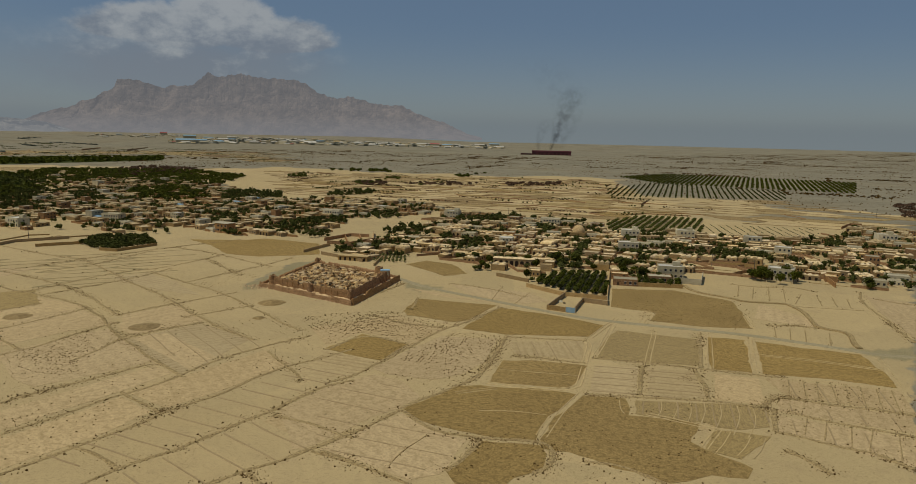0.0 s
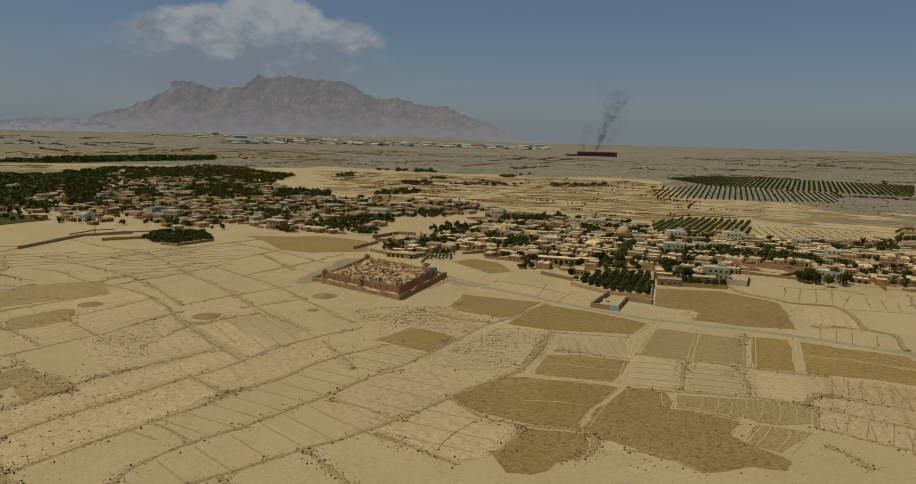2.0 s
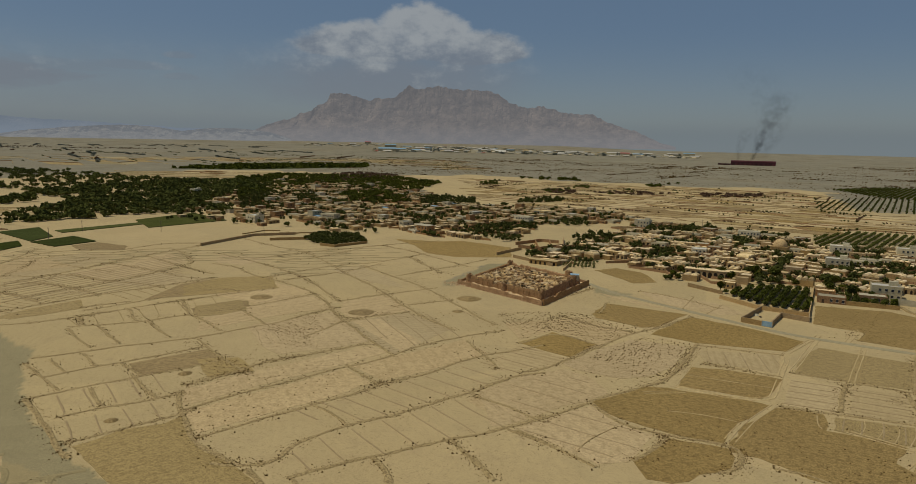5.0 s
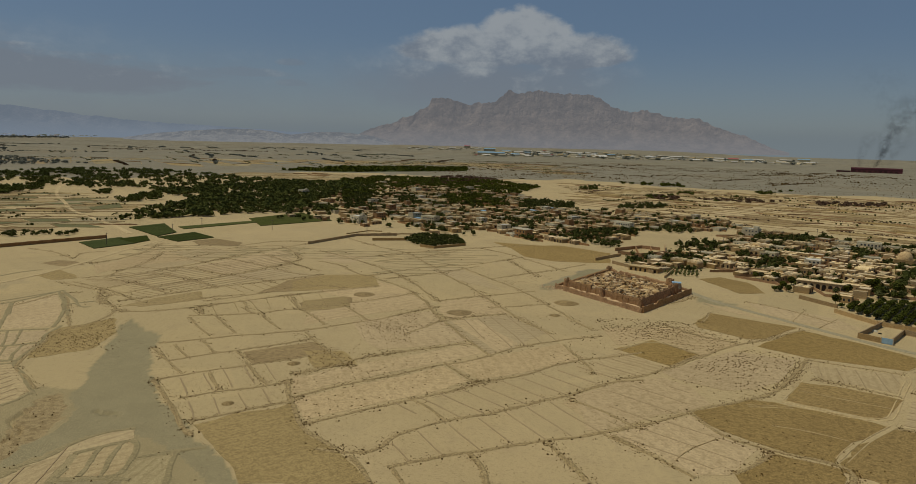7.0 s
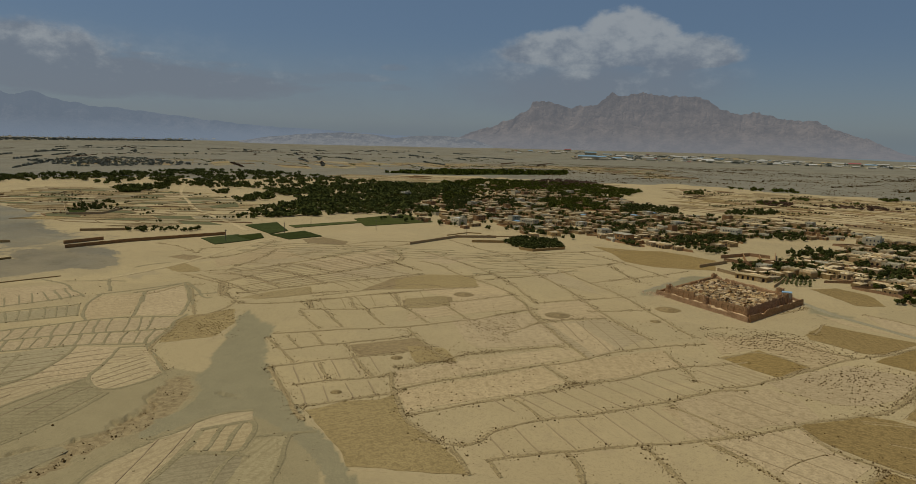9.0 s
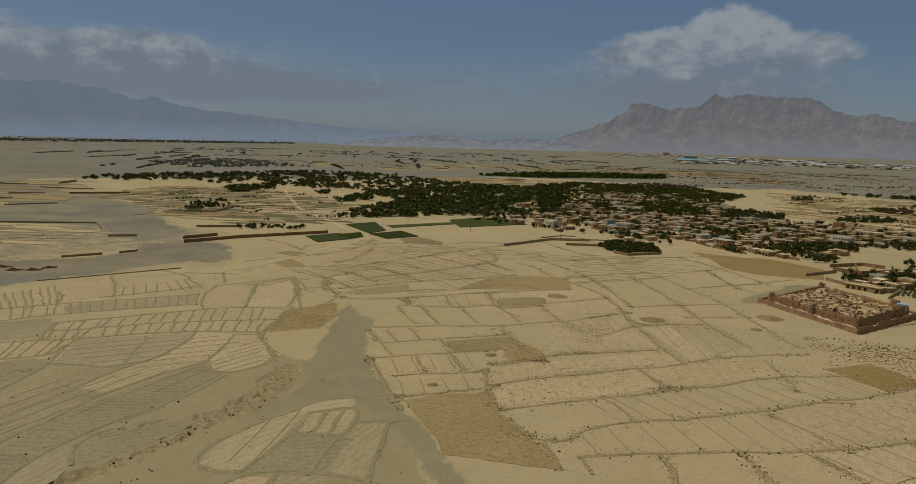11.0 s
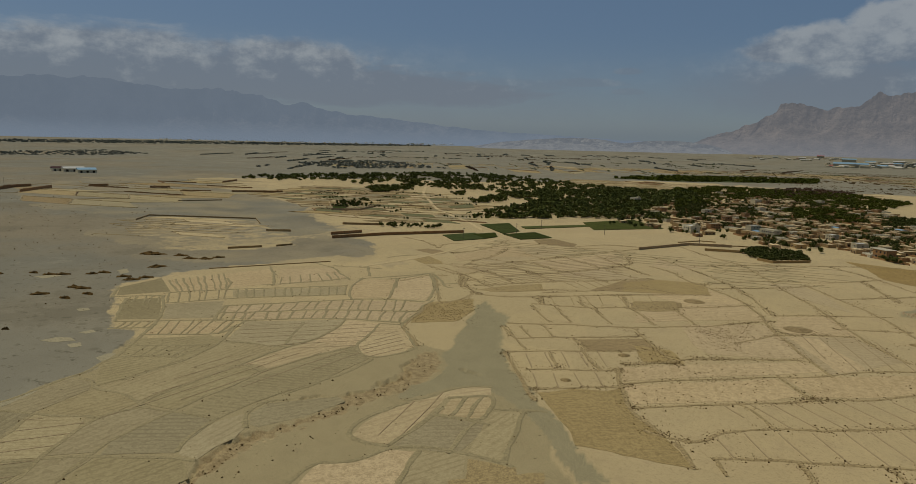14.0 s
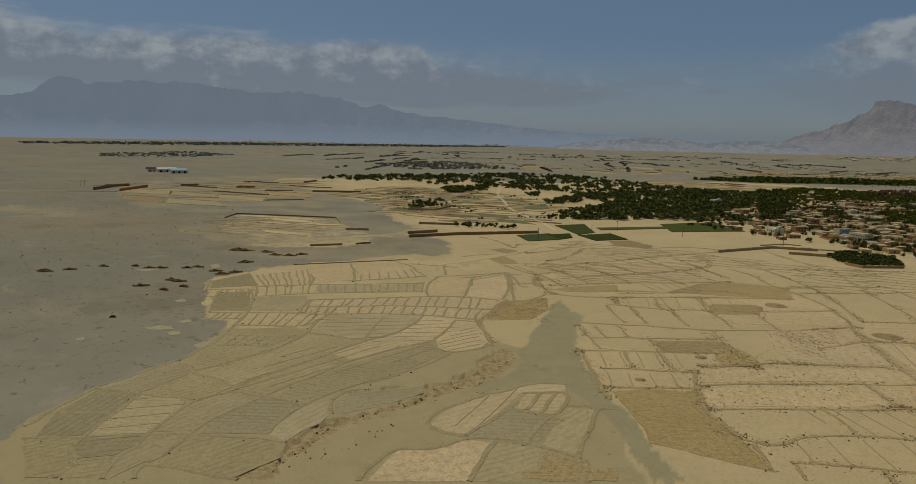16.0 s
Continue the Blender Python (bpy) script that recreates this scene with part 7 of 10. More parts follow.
bund([(-165.3, 14.1), (-169.9, 17.6), (-175.2, 22.9), (-179.7, 29.8), (-184.9, 41.4), (-189.2, 55.6), (-190.3, 68.3), (-193.6, 80.7), (-200.2, 96.1)], "bund", 2.6, 0.14, 0.02, BUND_GREY)
bund([(-166.8, -35.7), (-172.8, -31.7), (-174.2, -30.0), (-178.9, -31.1), (-184.1, -30.1), (-188.7, -27.7), (-192.4, -24.6), (-199.8, -20.2), (-205.5, -15.7), (-210.5, -12.6), (-213.8, -9.7)], "bund", 2.6, 0.14, 0.02, BUND_GREY)
bund([(-160.8, -26.3), (-168.6, -23.5), (-171.6, -22.5), (-173.2, -19.0), (-178.5, -14.8), (-183.1, -11.9), (-187.5, -8.2), (-194.0, -3.0), (-197.7, 1.0), (-200.2, 4.0)], "bund", 2.6, 0.14, 0.02, BUND_GREY)
bund([(-156.9, -20.3), (-163.3, -18.0), (-165.6, -13.0), (-170.5, -8.7), (-174.4, -5.0), (-178.5, -1.1)], "bund", 2.6, 0.14, 0.02, BUND_GREY)
bund([(-188.3, -28.4), (-186.3, -21.9), (-181.5, -12.9), (-175.0, -2.7), (-170.2, 3.6), (-165.4, 9.8), (-160.1, 14.2), (-157.8, 16.5)], "bund", 2.6, 0.14, 0.02, BUND_GREY)
bund([(-174.2, -30.0), (-172.8, -26.2), (-171.6, -22.5)], "bund", 2.6, 0.14, 0.02, BUND_GREY)
bund([(-163.2, -16.7), (-159.2, -11.6), (-153.2, -7.7), (-147.6, -2.6), (-144.1, -0.2)], "bund", 2.6, 0.14, 0.02, BUND_GREY)
bund([(-211.1, -32.0), (-207.7, -26.6), (-203.0, -19.8)], "bund", 2.6, 0.14, 0.02, BUND_GREY)
bund([(-195.8, -40.9), (-192.3, -34.6), (-188.3, -28.4)], "bund", 2.6, 0.14, 0.02, BUND_GREY)
bund([(-204.7, -40.6), (-207.5, -37.8), (-215.5, -31.7), (-222.2, -25.2), (-229.1, -18.1), (-231.1, -11.2), (-237.4, -4.0), (-241.9, 5.1), (-244.9, 11.6), (-252.7, 17.5), (-256.8, 23.8), (-264.6, 29.2), (-275.6, 35.7), (-289.1, 44.5), (-300.9, 51.2), (-316.9, 57.8), (-347.7, 67.5)], "bund", 2.6, 0.14, 0.02, BUND_GREY)
bund([(-352.1, 68.6), (-349.3, 82.8), (-341.5, 102.9), (-330.6, 125.6), (-317.6, 155.3)], "bund", 2.6, 0.14, 0.02, BUND_GREY)
bund([(-357.6, 47.0), (-348.1, 66.8)], "bund", 2.6, 0.14, 0.02, BUND_GREY)
bund([(-330.0, 62.6), (-326.0, 77.6), (-323.4, 90.5), (-311.9, 116.3), (-298.1, 143.6)], "bund", 2.6, 0.14, 0.02, BUND_GREY)
bund([(-309.3, 83.3), (-303.2, 99.2), (-296.9, 115.4), (-290.4, 132.0), (-285.7, 143.1), (-275.6, 158.0), (-262.8, 167.1)], "bund", 2.6, 0.14, 0.02, BUND_GREY)
bund([(-299.3, 76.4), (-288.6, 92.6), (-282.4, 108.0), (-270.2, 126.8), (-258.8, 139.5), (-248.4, 152.7)], "bund", 2.6, 0.14, 0.02, BUND_GREY)
bund([(-307.4, 35.7), (-298.4, 51.2), (-289.2, 67.0), (-277.0, 81.5), (-271.0, 96.1), (-262.0, 109.4), (-252.1, 122.1), (-238.8, 132.4), (-234.4, 135.7)], "bund", 2.6, 0.14, 0.02, BUND_GREY)
bund([(-297.5, 30.2), (-289.1, 44.5)], "bund", 2.6, 0.14, 0.02, BUND_GREY)
bund([(-280.5, 38.3), (-271.0, 52.6), (-263.6, 65.1), (-272.9, 74.2)], "bund", 2.6, 0.14, 0.02, BUND_GREY)
bund([(-371.8, 110.0), (-354.8, 105.3), (-341.3, 97.1)], "bund", 2.6, 0.14, 0.02, BUND_GREY)
bund([(-386.8, 174.5), (-368.3, 177.1), (-347.4, 169.9), (-331.2, 165.5)], "bund", 2.6, 0.14, 0.02, BUND_GREY)
bund([(-329.4, 172.4), (-313.6, 155.9), (-297.7, 144.4), (-285.9, 140.0)], "bund", 2.6, 0.14, 0.02, BUND_GREY)
bund([(-330.2, 170.9), (-326.5, 185.0), (-322.7, 199.4), (-321.0, 218.2)], "bund", 2.6, 0.14, 0.02, BUND_GREY)
bund([(-315.0, 187.5), (-298.6, 173.2), (-278.2, 156.2)], "bund", 2.6, 0.14, 0.02, BUND_GREY)
bund([(-320.4, 215.4), (-293.7, 198.2), (-275.9, 183.0), (-263.1, 169.2)], "bund", 2.6, 0.14, 0.02, BUND_GREY)
bund([(-363.9, 198.7), (-333.3, 180.2)], "bund", 2.6, 0.14, 0.02, BUND_GREY)
bund([(-309.8, 85.0), (-299.0, 76.9), (-287.1, 70.6)], "bund", 2.6, 0.14, 0.02, BUND_GREY)
bund([(-240.1, 126.0), (-226.2, 110.3), (-217.8, 99.6), (-209.0, 95.8), (-202.3, 96.8), (-199.7, 102.5), (-199.9, 110.9), (-202.6, 117.1)], "bund", 2.6, 0.14, 0.02, BUND_GREY)
bund([(-240.1, 126.0), (-234.1, 132.3)], "bund", 2.6, 0.14, 0.02, BUND_GREY)
bund([(-262.2, 100.5), (-249.2, 89.4), (-235.2, 78.4)], "bund", 2.6, 0.14, 0.02, BUND_GREY)
bund([(-262.6, 172.7), (-256.9, 162.0), (-247.9, 153.7), (-236.9, 137.5), (-234.0, 132.5), (-220.0, 126.0), (-208.2, 120.3), (-200.7, 117.1)], "bund", 2.6, 0.14, 0.02, BUND_GREY)
bund([(-253.1, 61.7), (-244.2, 69.8), (-235.4, 73.3), (-233.0, 77.3)], "bund", 2.6, 0.14, 0.02, BUND_GREY)
bund([(-268.2, 31.3), (-258.1, 43.3), (-251.8, 55.5)], "bund", 2.6, 0.14, 0.02, BUND_GREY)
bund([(-254.7, 24.3), (-248.7, 35.8), (-243.3, 40.3)], "bund", 2.6, 0.14, 0.02, BUND_GREY)
bund([(-380.8, 55.1), (-357.6, 47.0)], "bund", 2.6, 0.14, 0.02, BUND_GREY)
bund([(-350.5, 51.0), (-329.7, 42.7), (-307.4, 35.7)], "bund", 2.6, 0.14, 0.02, BUND_GREY)
bund([(-344.1, 117.8), (-337.3, 143.7), (-334.2, 167.3)], "bund", 2.6, 0.14, 0.02, BUND_GREY)
bund([(-392.3, 145.8), (-359.3, 132.9), (-339.5, 122.8)], "bund", 2.6, 0.14, 0.02, BUND_GREY)
bund([(-373.8, 180.3), (-356.8, 194.1), (-348.9, 200.0)], "bund", 2.6, 0.14, 0.02, BUND_GREY)
bund([(-319.5, 217.0), (-298.4, 207.0), (-284.6, 198.1), (-279.8, 200.4)], "bund", 2.6, 0.14, 0.02, BUND_GREY)
bund([(-169.4, 34.6), (-176.6, 37.4), (-180.3, 40.4), (-183.9, 46.9), (-182.9, 52.5)], "bund", 2.8, 0.14, 0.015, BUND_GREY)
bund([(-186.8, 54.4), (-188.7, 64.1), (-189.8, 68.0)], "bund", 2.8, 0.14, 0.015, BUND_GREY)
bund([(-128.5, 24.1), (-134.4, 30.1), (-139.6, 39.4), (-134.4, 45.1), (-133.8, 51.8), (-135.5, 58.5), (-130.4, 66.6), (-120.6, 72.6), (-108.0, 77.3)], "bund", 2.8, 0.14, 0.015, BUND_GREY)
bund([(-136.1, 59.0), (-140.2, 56.0), (-147.7, 53.5), (-152.9, 58.6), (-156.7, 66.7), (-157.4, 73.6), (-157.7, 81.5)], "bund", 2.8, 0.14, 0.015, BUND_GREY)
bund([(-145.7, 82.6), (-137.5, 87.1), (-130.6, 90.1)], "bund", 2.8, 0.14, 0.015, BUND_GREY)
bund([(-134.8, 89.8), (-128.2, 77.1), (-123.3, 68.9)], "bund", 2.8, 0.14, 0.015, BUND_GREY)
bund([(-114.9, 45.3), (-122.3, 54.9), (-129.3, 64.2)], "bund", 2.8, 0.14, 0.015, BUND_GREY)
bund([(-148.3, 87.4), (-143.3, 76.3), (-138.1, 64.3), (-136.7, 59.4)], "bund", 2.8, 0.14, 0.015, BUND_GREY)
bund([(-159.8, 81.9), (-157.0, 90.3), (-159.4, 98.8), (-158.2, 106.1), (-152.7, 111.7)], "bund", 2.8, 0.14, 0.015, BUND_GREY)
bund([(-153.3, 93.3), (-151.2, 98.8), (-147.1, 106.4), (-140.0, 100.6), (-136.0, 93.8), (-134.5, 89.5), (-140.4, 85.1), (-145.7, 82.6)], "bund", 2.8, 0.14, 0.015, BUND_GREY)
bund([(-151.0, 99.1), (-146.0, 92.8), (-142.3, 86.2)], "bund", 2.8, 0.14, 0.015, BUND_GREY)
bund([(-148.6, 103.0), (-142.9, 96.0), (-137.6, 87.9)], "bund", 2.8, 0.14, 0.015, BUND_GREY)
bund([(-137.7, 98.9), (-131.9, 105.6), (-127.7, 111.3)], "bund", 2.8, 0.14, 0.015, BUND_GREY)
bund([(-131.9, 105.6), (-125.4, 96.7), (-110.4, 76.6)], "bund", 2.8, 0.14, 0.015, BUND_GREY)
rungs([(-350.6, 71.2), (-341.5, 102.9), (-317.6, 155.3)], [(-330.6, 64.2), (-323.4, 90.5), (-298.1, 143.6)], 19)
rungs([(-308.2, 85.3), (-296.9, 115.4), (-285.7, 143.1), (-271.5, 162.5)], [(-298.2, 78.3), (-282.4, 108.0), (-270.2, 126.8), (-253.6, 146.1)], 16)
rungs([(-297.1, 77.9), (-282.4, 108.0), (-270.2, 126.8), (-251.2, 147.9)], [(-286.6, 71.5), (-271.0, 96.1), (-252.1, 122.1), (-236.6, 134.1)], 16)
rungs([(-383.6, 81.2), (-386.5, 114.1)], [(-350.1, 75.1), (-342.4, 98.2)], 8)
rungs([(-295.4, 54.3), (-279.6, 77.0)], [(-277.4, 43.5), (-264.2, 64.1)], 6)
rungs([(-352.6, 53.1), (-347.0, 65.8)], [(-341.8, 47.3), (-331.3, 60.3)], 4)
rungs([(-304.4, 38.7), (-298.0, 49.8)], [(-297.0, 33.0), (-289.7, 43.5)], 4)
rungs([(-262.7, 35.5), (-251.8, 55.5)], [(-253.6, 26.2), (-243.3, 40.3)], 5)
rungs([(-357.9, 135.3), (-356.1, 170.0)], [(-339.7, 125.7), (-332.2, 160.1)], 6)
bund([(-375.4, 277.3), (-371.3, 295.9), (-382.0, 329.3), (-382.3, 355.1), (-361.7, 367.2)], "bund", 2.0, 0.14, 0.24)
bund([(-323.3, 253.7), (-322.3, 275.8), (-318.7, 302.7), (-319.7, 333.7), (-317.0, 363.5), (-313.4, 387.1), (-309.3, 427.6)], "bund", 2.3, 0.16, 0.26)
bund([(-317.0, 391.9), (-300.5, 380.9), (-281.8, 362.6), (-273.7, 353.5), (-271.3, 341.6), (-271.9, 326.4), (-274.4, 299.5), (-278.4, 281.8), (-284.8, 267.5), (-289.2, 247.0), (-289.2, 232.9), (-292.1, 218.4)], "bund", 2.3, 0.16, 0.26)
bund([(-335.3, 235.0), (-308.5, 231.5), (-293.5, 227.6), (-275.8, 220.7), (-262.8, 217.4)], "bund", 2.0, 0.14, 0.24)
bund([(-331.0, 250.6), (-306.8, 248.8), (-285.4, 243.3), (-270.1, 237.9)], "bund", 2.0, 0.14, 0.24)
bund([(-319.1, 272.8), (-293.8, 271.6), (-275.1, 267.6), (-259.2, 259.5)], "bund", 2.0, 0.14, 0.24)
bund([(-313.9, 297.7), (-280.1, 289.1), (-257.2, 290.2), (-242.5, 285.7)], "bund", 2.0, 0.14, 0.24)
bund([(-278.7, 214.6), (-272.0, 230.5), (-266.1, 248.1), (-258.9, 265.3), (-250.3, 281.6), (-241.4, 298.4), (-233.4, 317.2)], "bund", 2.3, 0.16, 0.26)
bund([(-243.6, 233.9), (-231.3, 258.4), (-224.6, 281.4), (-216.0, 292.0), (-201.2, 293.0)], "bund", 2.0, 0.14, 0.24)
bund([(-249.4, 209.0), (-235.9, 225.5), (-224.7, 250.2), (-215.4, 263.7), (-206.9, 278.8), (-186.8, 305.8)], "bund", 2.0, 0.14, 0.24)
bund([(-228.8, 209.4), (-216.9, 217.9), (-205.9, 227.2), (-198.0, 240.5), (-188.5, 252.0), (-177.7, 267.0), (-169.9, 282.3), (-162.6, 299.4)], "bund", 2.3, 0.16, 0.26)
bund([(-208.3, 173.3), (-200.9, 180.5), (-193.1, 191.1), (-184.0, 200.4), (-174.3, 208.8), (-166.3, 219.7), (-159.3, 232.5), (-151.6, 244.8), (-146.4, 262.4), (-139.4, 277.6)], "bund", 2.3, 0.16, 0.26)
bund([(-189.1, 158.0), (-183.1, 168.9), (-174.7, 181.3), (-166.2, 193.9), (-160.4, 204.7)], "bund", 2.0, 0.14, 0.24)
bund([(-178.3, 141.8), (-172.9, 151.4), (-162.0, 166.2), (-150.9, 181.4), (-145.1, 192.8)], "bund", 2.0, 0.14, 0.24)
bund([(-237.8, 223.1), (-224.7, 214.4)], "bund", 2.0, 0.14, 0.24)
bund([(-227.0, 207.6), (-209.8, 195.6), (-198.6, 189.4)], "bund", 2.0, 0.14, 0.24)
bund([(-217.9, 214.7), (-202.7, 204.0), (-192.1, 197.0)], "bund", 2.0, 0.14, 0.24)
bund([(-226.8, 243.1), (-212.8, 228.7), (-206.9, 226.1)], "bund", 2.0, 0.14, 0.24)
bund([(-205.0, 228.3), (-191.2, 217.8), (-179.6, 210.2)], "bund", 2.0, 0.14, 0.24)
bund([(-195.2, 244.0), (-182.8, 236.4), (-167.4, 224.6)], "bund", 2.0, 0.14, 0.24)
bund([(-179.4, 259.1), (-165.8, 247.9), (-155.5, 240.2)], "bund", 2.0, 0.14, 0.24)
bund([(-217.2, 266.2), (-202.4, 251.3), (-194.3, 241.2)], "bund", 2.0, 0.14, 0.24)
bund([(-206.4, 168.0), (-190.3, 159.2), (-174.9, 150.3)], "bund", 2.0, 0.14, 0.24)
bund([(-201.5, 173.8), (-185.6, 164.6)], "bund", 2.0, 0.14, 0.24)
bund([(-196.2, 183.0), (-180.8, 172.9)], "bund", 2.0, 0.14, 0.24)
bund([(-175.7, 178.8), (-160.2, 169.4)], "bund", 2.0, 0.14, 0.24)
bund([(-168.8, 212.2), (-158.0, 203.4), (-144.3, 192.5), (-134.7, 187.4), (-127.8, 182.5)], "bund", 2.0, 0.14, 0.24)
bund([(-258.7, 354.1), (-240.0, 350.0), (-225.0, 336.8), (-209.0, 327.4), (-196.1, 321.9), (-179.7, 312.2), (-164.7, 303.4), (-158.2, 294.5), (-149.3, 285.7), (-139.1, 271.1), (-125.9, 255.1), (-116.2, 245.4), (-102.3, 230.3), (-87.4, 215.5)], "bund", 2.3, 0.16, 0.26)
bund([(-283.4, 390.1), (-248.7, 374.4), (-215.3, 355.3), (-188.9, 336.0)], "bund", 2.0, 0.14, 0.24)
bund([(-307.0, 458.0), (-256.1, 426.1), (-226.6, 414.6)], "bund", 2.0, 0.14, 0.24)
bund([(-237.2, 393.2), (-223.9, 418.1), (-199.8, 449.4), (-177.9, 477.8), (-157.4, 500.3)], "bund", 2.0, 0.14, 0.24)
bund([(-227.5, 376.4), (-211.3, 393.6), (-203.8, 421.1), (-198.7, 446.9)], "bund", 2.0, 0.14, 0.24)
bund([(-200.7, 343.6), (-187.4, 378.0), (-169.6, 388.4), (-154.1, 423.1), (-148.8, 439.2)], "bund", 2.0, 0.14, 0.24)
bund([(-196.1, 321.9), (-184.4, 341.6), (-170.1, 364.8), (-163.2, 390.5)], "bund", 2.0, 0.14, 0.24)
bund([(-191.7, 378.8), (-167.7, 351.7), (-145.2, 331.3), (-127.9, 311.3), (-116.8, 297.5), (-103.1, 281.8), (-91.6, 269.8), (-76.5, 257.6)], "bund", 2.3, 0.16, 0.26)
bund([(-170.3, 381.6), (-143.0, 357.1), (-120.9, 339.4), (-103.7, 321.7), (-94.1, 307.8), (-83.7, 297.2), (-72.8, 282.5), (-61.5, 271.3)], "bund", 2.3, 0.16, 0.26)
bund([(-141.7, 353.9), (-130.3, 375.0), (-116.2, 399.8), (-103.1, 431.6)], "bund", 2.0, 0.14, 0.24)
bund([(-187.8, 460.9), (-163.1, 448.1), (-147.3, 434.7), (-119.6, 411.2), (-107.3, 400.8)], "bund", 2.0, 0.14, 0.24)
bund([(-144.3, 287.9), (-133.7, 304.2), (-121.9, 318.4), (-108.0, 335.0)], "bund", 2.0, 0.14, 0.24)
bund([(-115.6, 287.3), (-104.1, 299.2), (-92.3, 309.9)], "bund", 2.0, 0.14, 0.24)
bund([(-126.4, 262.0), (-127.9, 242.7), (-131.0, 228.1)], "bund", 2.0, 0.14, 0.24)
bund([(-310.6, 182.6), (-314.5, 201.3), (-316.9, 215.1), (-309.4, 218.8)], "bund", 2.0, 0.14, 0.24)
bund([(-258.3, 173.8), (-280.3, 188.9), (-297.8, 203.5), (-317.3, 214.6)], "bund", 2.0, 0.14, 0.24)
bund([(-305.8, 229.1), (-289.6, 213.7), (-275.0, 207.1), (-267.4, 204.7), (-258.9, 193.2), (-254.6, 178.2), (-257.1, 165.7), (-242.8, 148.2), (-234.0, 135.5), (-227.8, 128.7), (-214.7, 124.5), (-203.8, 119.3)], "bund", 2.3, 0.16, 0.26)
bund([(-346.3, 377.6), (-339.5, 413.6), (-307.4, 424.9)], "bund", 2.0, 0.14, 0.24)
bund([(-307.4, 424.9), (-302.9, 469.3), (-288.2, 501.1)], "bund", 2.0, 0.14, 0.24)
bund([(-248.7, 374.4), (-237.2, 393.2)], "bund", 2.0, 0.14, 0.24)
bund([(-319.7, 333.7), (-286.4, 325.8), (-245.9, 310.4), (-232.3, 315.6)], "bund", 2.0, 0.14, 0.24)
bund([(-317.0, 363.5), (-264.6, 335.8), (-239.0, 325.4)], "bund", 2.0, 0.14, 0.24)
bund([(-372.3, 332.4), (-347.6, 297.0), (-339.6, 268.1), (-331.0, 250.6)], "bund", 2.0, 0.14, 0.24)
bund([(-188.9, 336.0), (-167.5, 315.4), (-145.4, 290.3)], "bund", 2.0, 0.14, 0.24)
bund([(-226.6, 414.6), (-191.7, 378.8)], "bund", 2.0, 0.14, 0.24)
bund([(-154.1, 423.1), (-118.1, 375.6)], "bund", 2.0, 0.14, 0.24)
bund([(-126.3, 253.2), (-118.4, 268.3), (-104.9, 279.7)], "bund", 2.0, 0.14, 0.24)
bund([(-208.1, 325.9), (-200.7, 343.6)], "bund", 2.0, 0.14, 0.24)
rungs([(-288.4, 223.1), (-279.6, 262.1)], [(-272.6, 222.1), (-262.1, 258.6)], 9, 0.7, 0.1, BUND)
rungs([(-258.9, 265.3), (-234.5, 312.8)], [(-239.5, 258.1), (-216.7, 298.9)], 8, 0.7, 0.1, BUND)
rungs([(-239.7, 220.8), (-206.1, 277.5)], [(-225.1, 211.9), (-187.3, 255.4)], 7, 0.7, 0.1, BUND)
bund([(-128.6, 149.1), (-119.6, 168.3), (-107.3, 186.4), (-101.5, 197.9), (-94.0, 207.0), (-87.6, 220.6), (-84.1, 230.9), (-72.3, 247.9), (-56.6, 263.9)], "bund", 2.1, 0.15, 0.34)
bund([(-113.5, 134.1), (-105.9, 146.4), (-100.9, 155.0), (-95.3, 163.1), (-91.0, 170.9), (-84.7, 179.9), (-82.5, 187.2), (-77.4, 193.0), (-70.4, 203.2), (-63.8, 217.3), (-55.9, 229.0), (-46.7, 237.7), (-37.5, 248.3)], "bund", 2.1, 0.15, 0.34)
bund([(-101.3, 122.3), (-91.9, 124.2), (-86.4, 129.6), (-86.8, 136.5), (-84.1, 145.1), (-79.0, 153.6), (-73.1, 161.3), (-66.4, 168.1), (-60.4, 178.0), (-53.5, 186.9), (-46.9, 199.0), (-41.3, 209.4), (-32.5, 215.8)], "bund", 2.5, 0.16, 0.34)
bund([(-79.9, 121.1), (-74.0, 128.5), (-70.1, 134.1), (-62.6, 139.7), (-56.9, 146.4), (-49.3, 153.0), (-40.1, 161.7), (-33.3, 168.1), (-26.7, 177.2)], "bund", 2.5, 0.16, 0.34)
bund([(-141.7, 166.7), (-137.5, 174.3), (-132.8, 181.7), (-130.7, 194.2), (-124.8, 201.2), (-118.8, 208.5), (-112.5, 216.0), (-104.5, 226.4)], "bund", 2.4, 0.16, 0.45)
bund([(-101.0, 201.8), (-90.3, 193.0), (-82.5, 187.2)], "bund", 2.1, 0.15, 0.34)
bund([(-96.4, 165.3), (-88.3, 161.3), (-77.9, 153.2)], "bund", 2.1, 0.15, 0.34)
bund([(-91.0, 122.8), (-85.7, 118.3), (-79.0, 112.5)], "bund", 2.5, 0.16, 0.34)
bund([(-78.6, 121.7), (-72.2, 115.7)], "bund", 2.1, 0.15, 0.34)
bund([(-64.3, 137.7), (-59.2, 133.0), (-54.3, 124.4)], "bund", 2.5, 0.16, 0.34)
bund([(-47.5, 152.6), (-40.4, 143.9), (-32.5, 135.0)], "bund", 2.5, 0.16, 0.34)
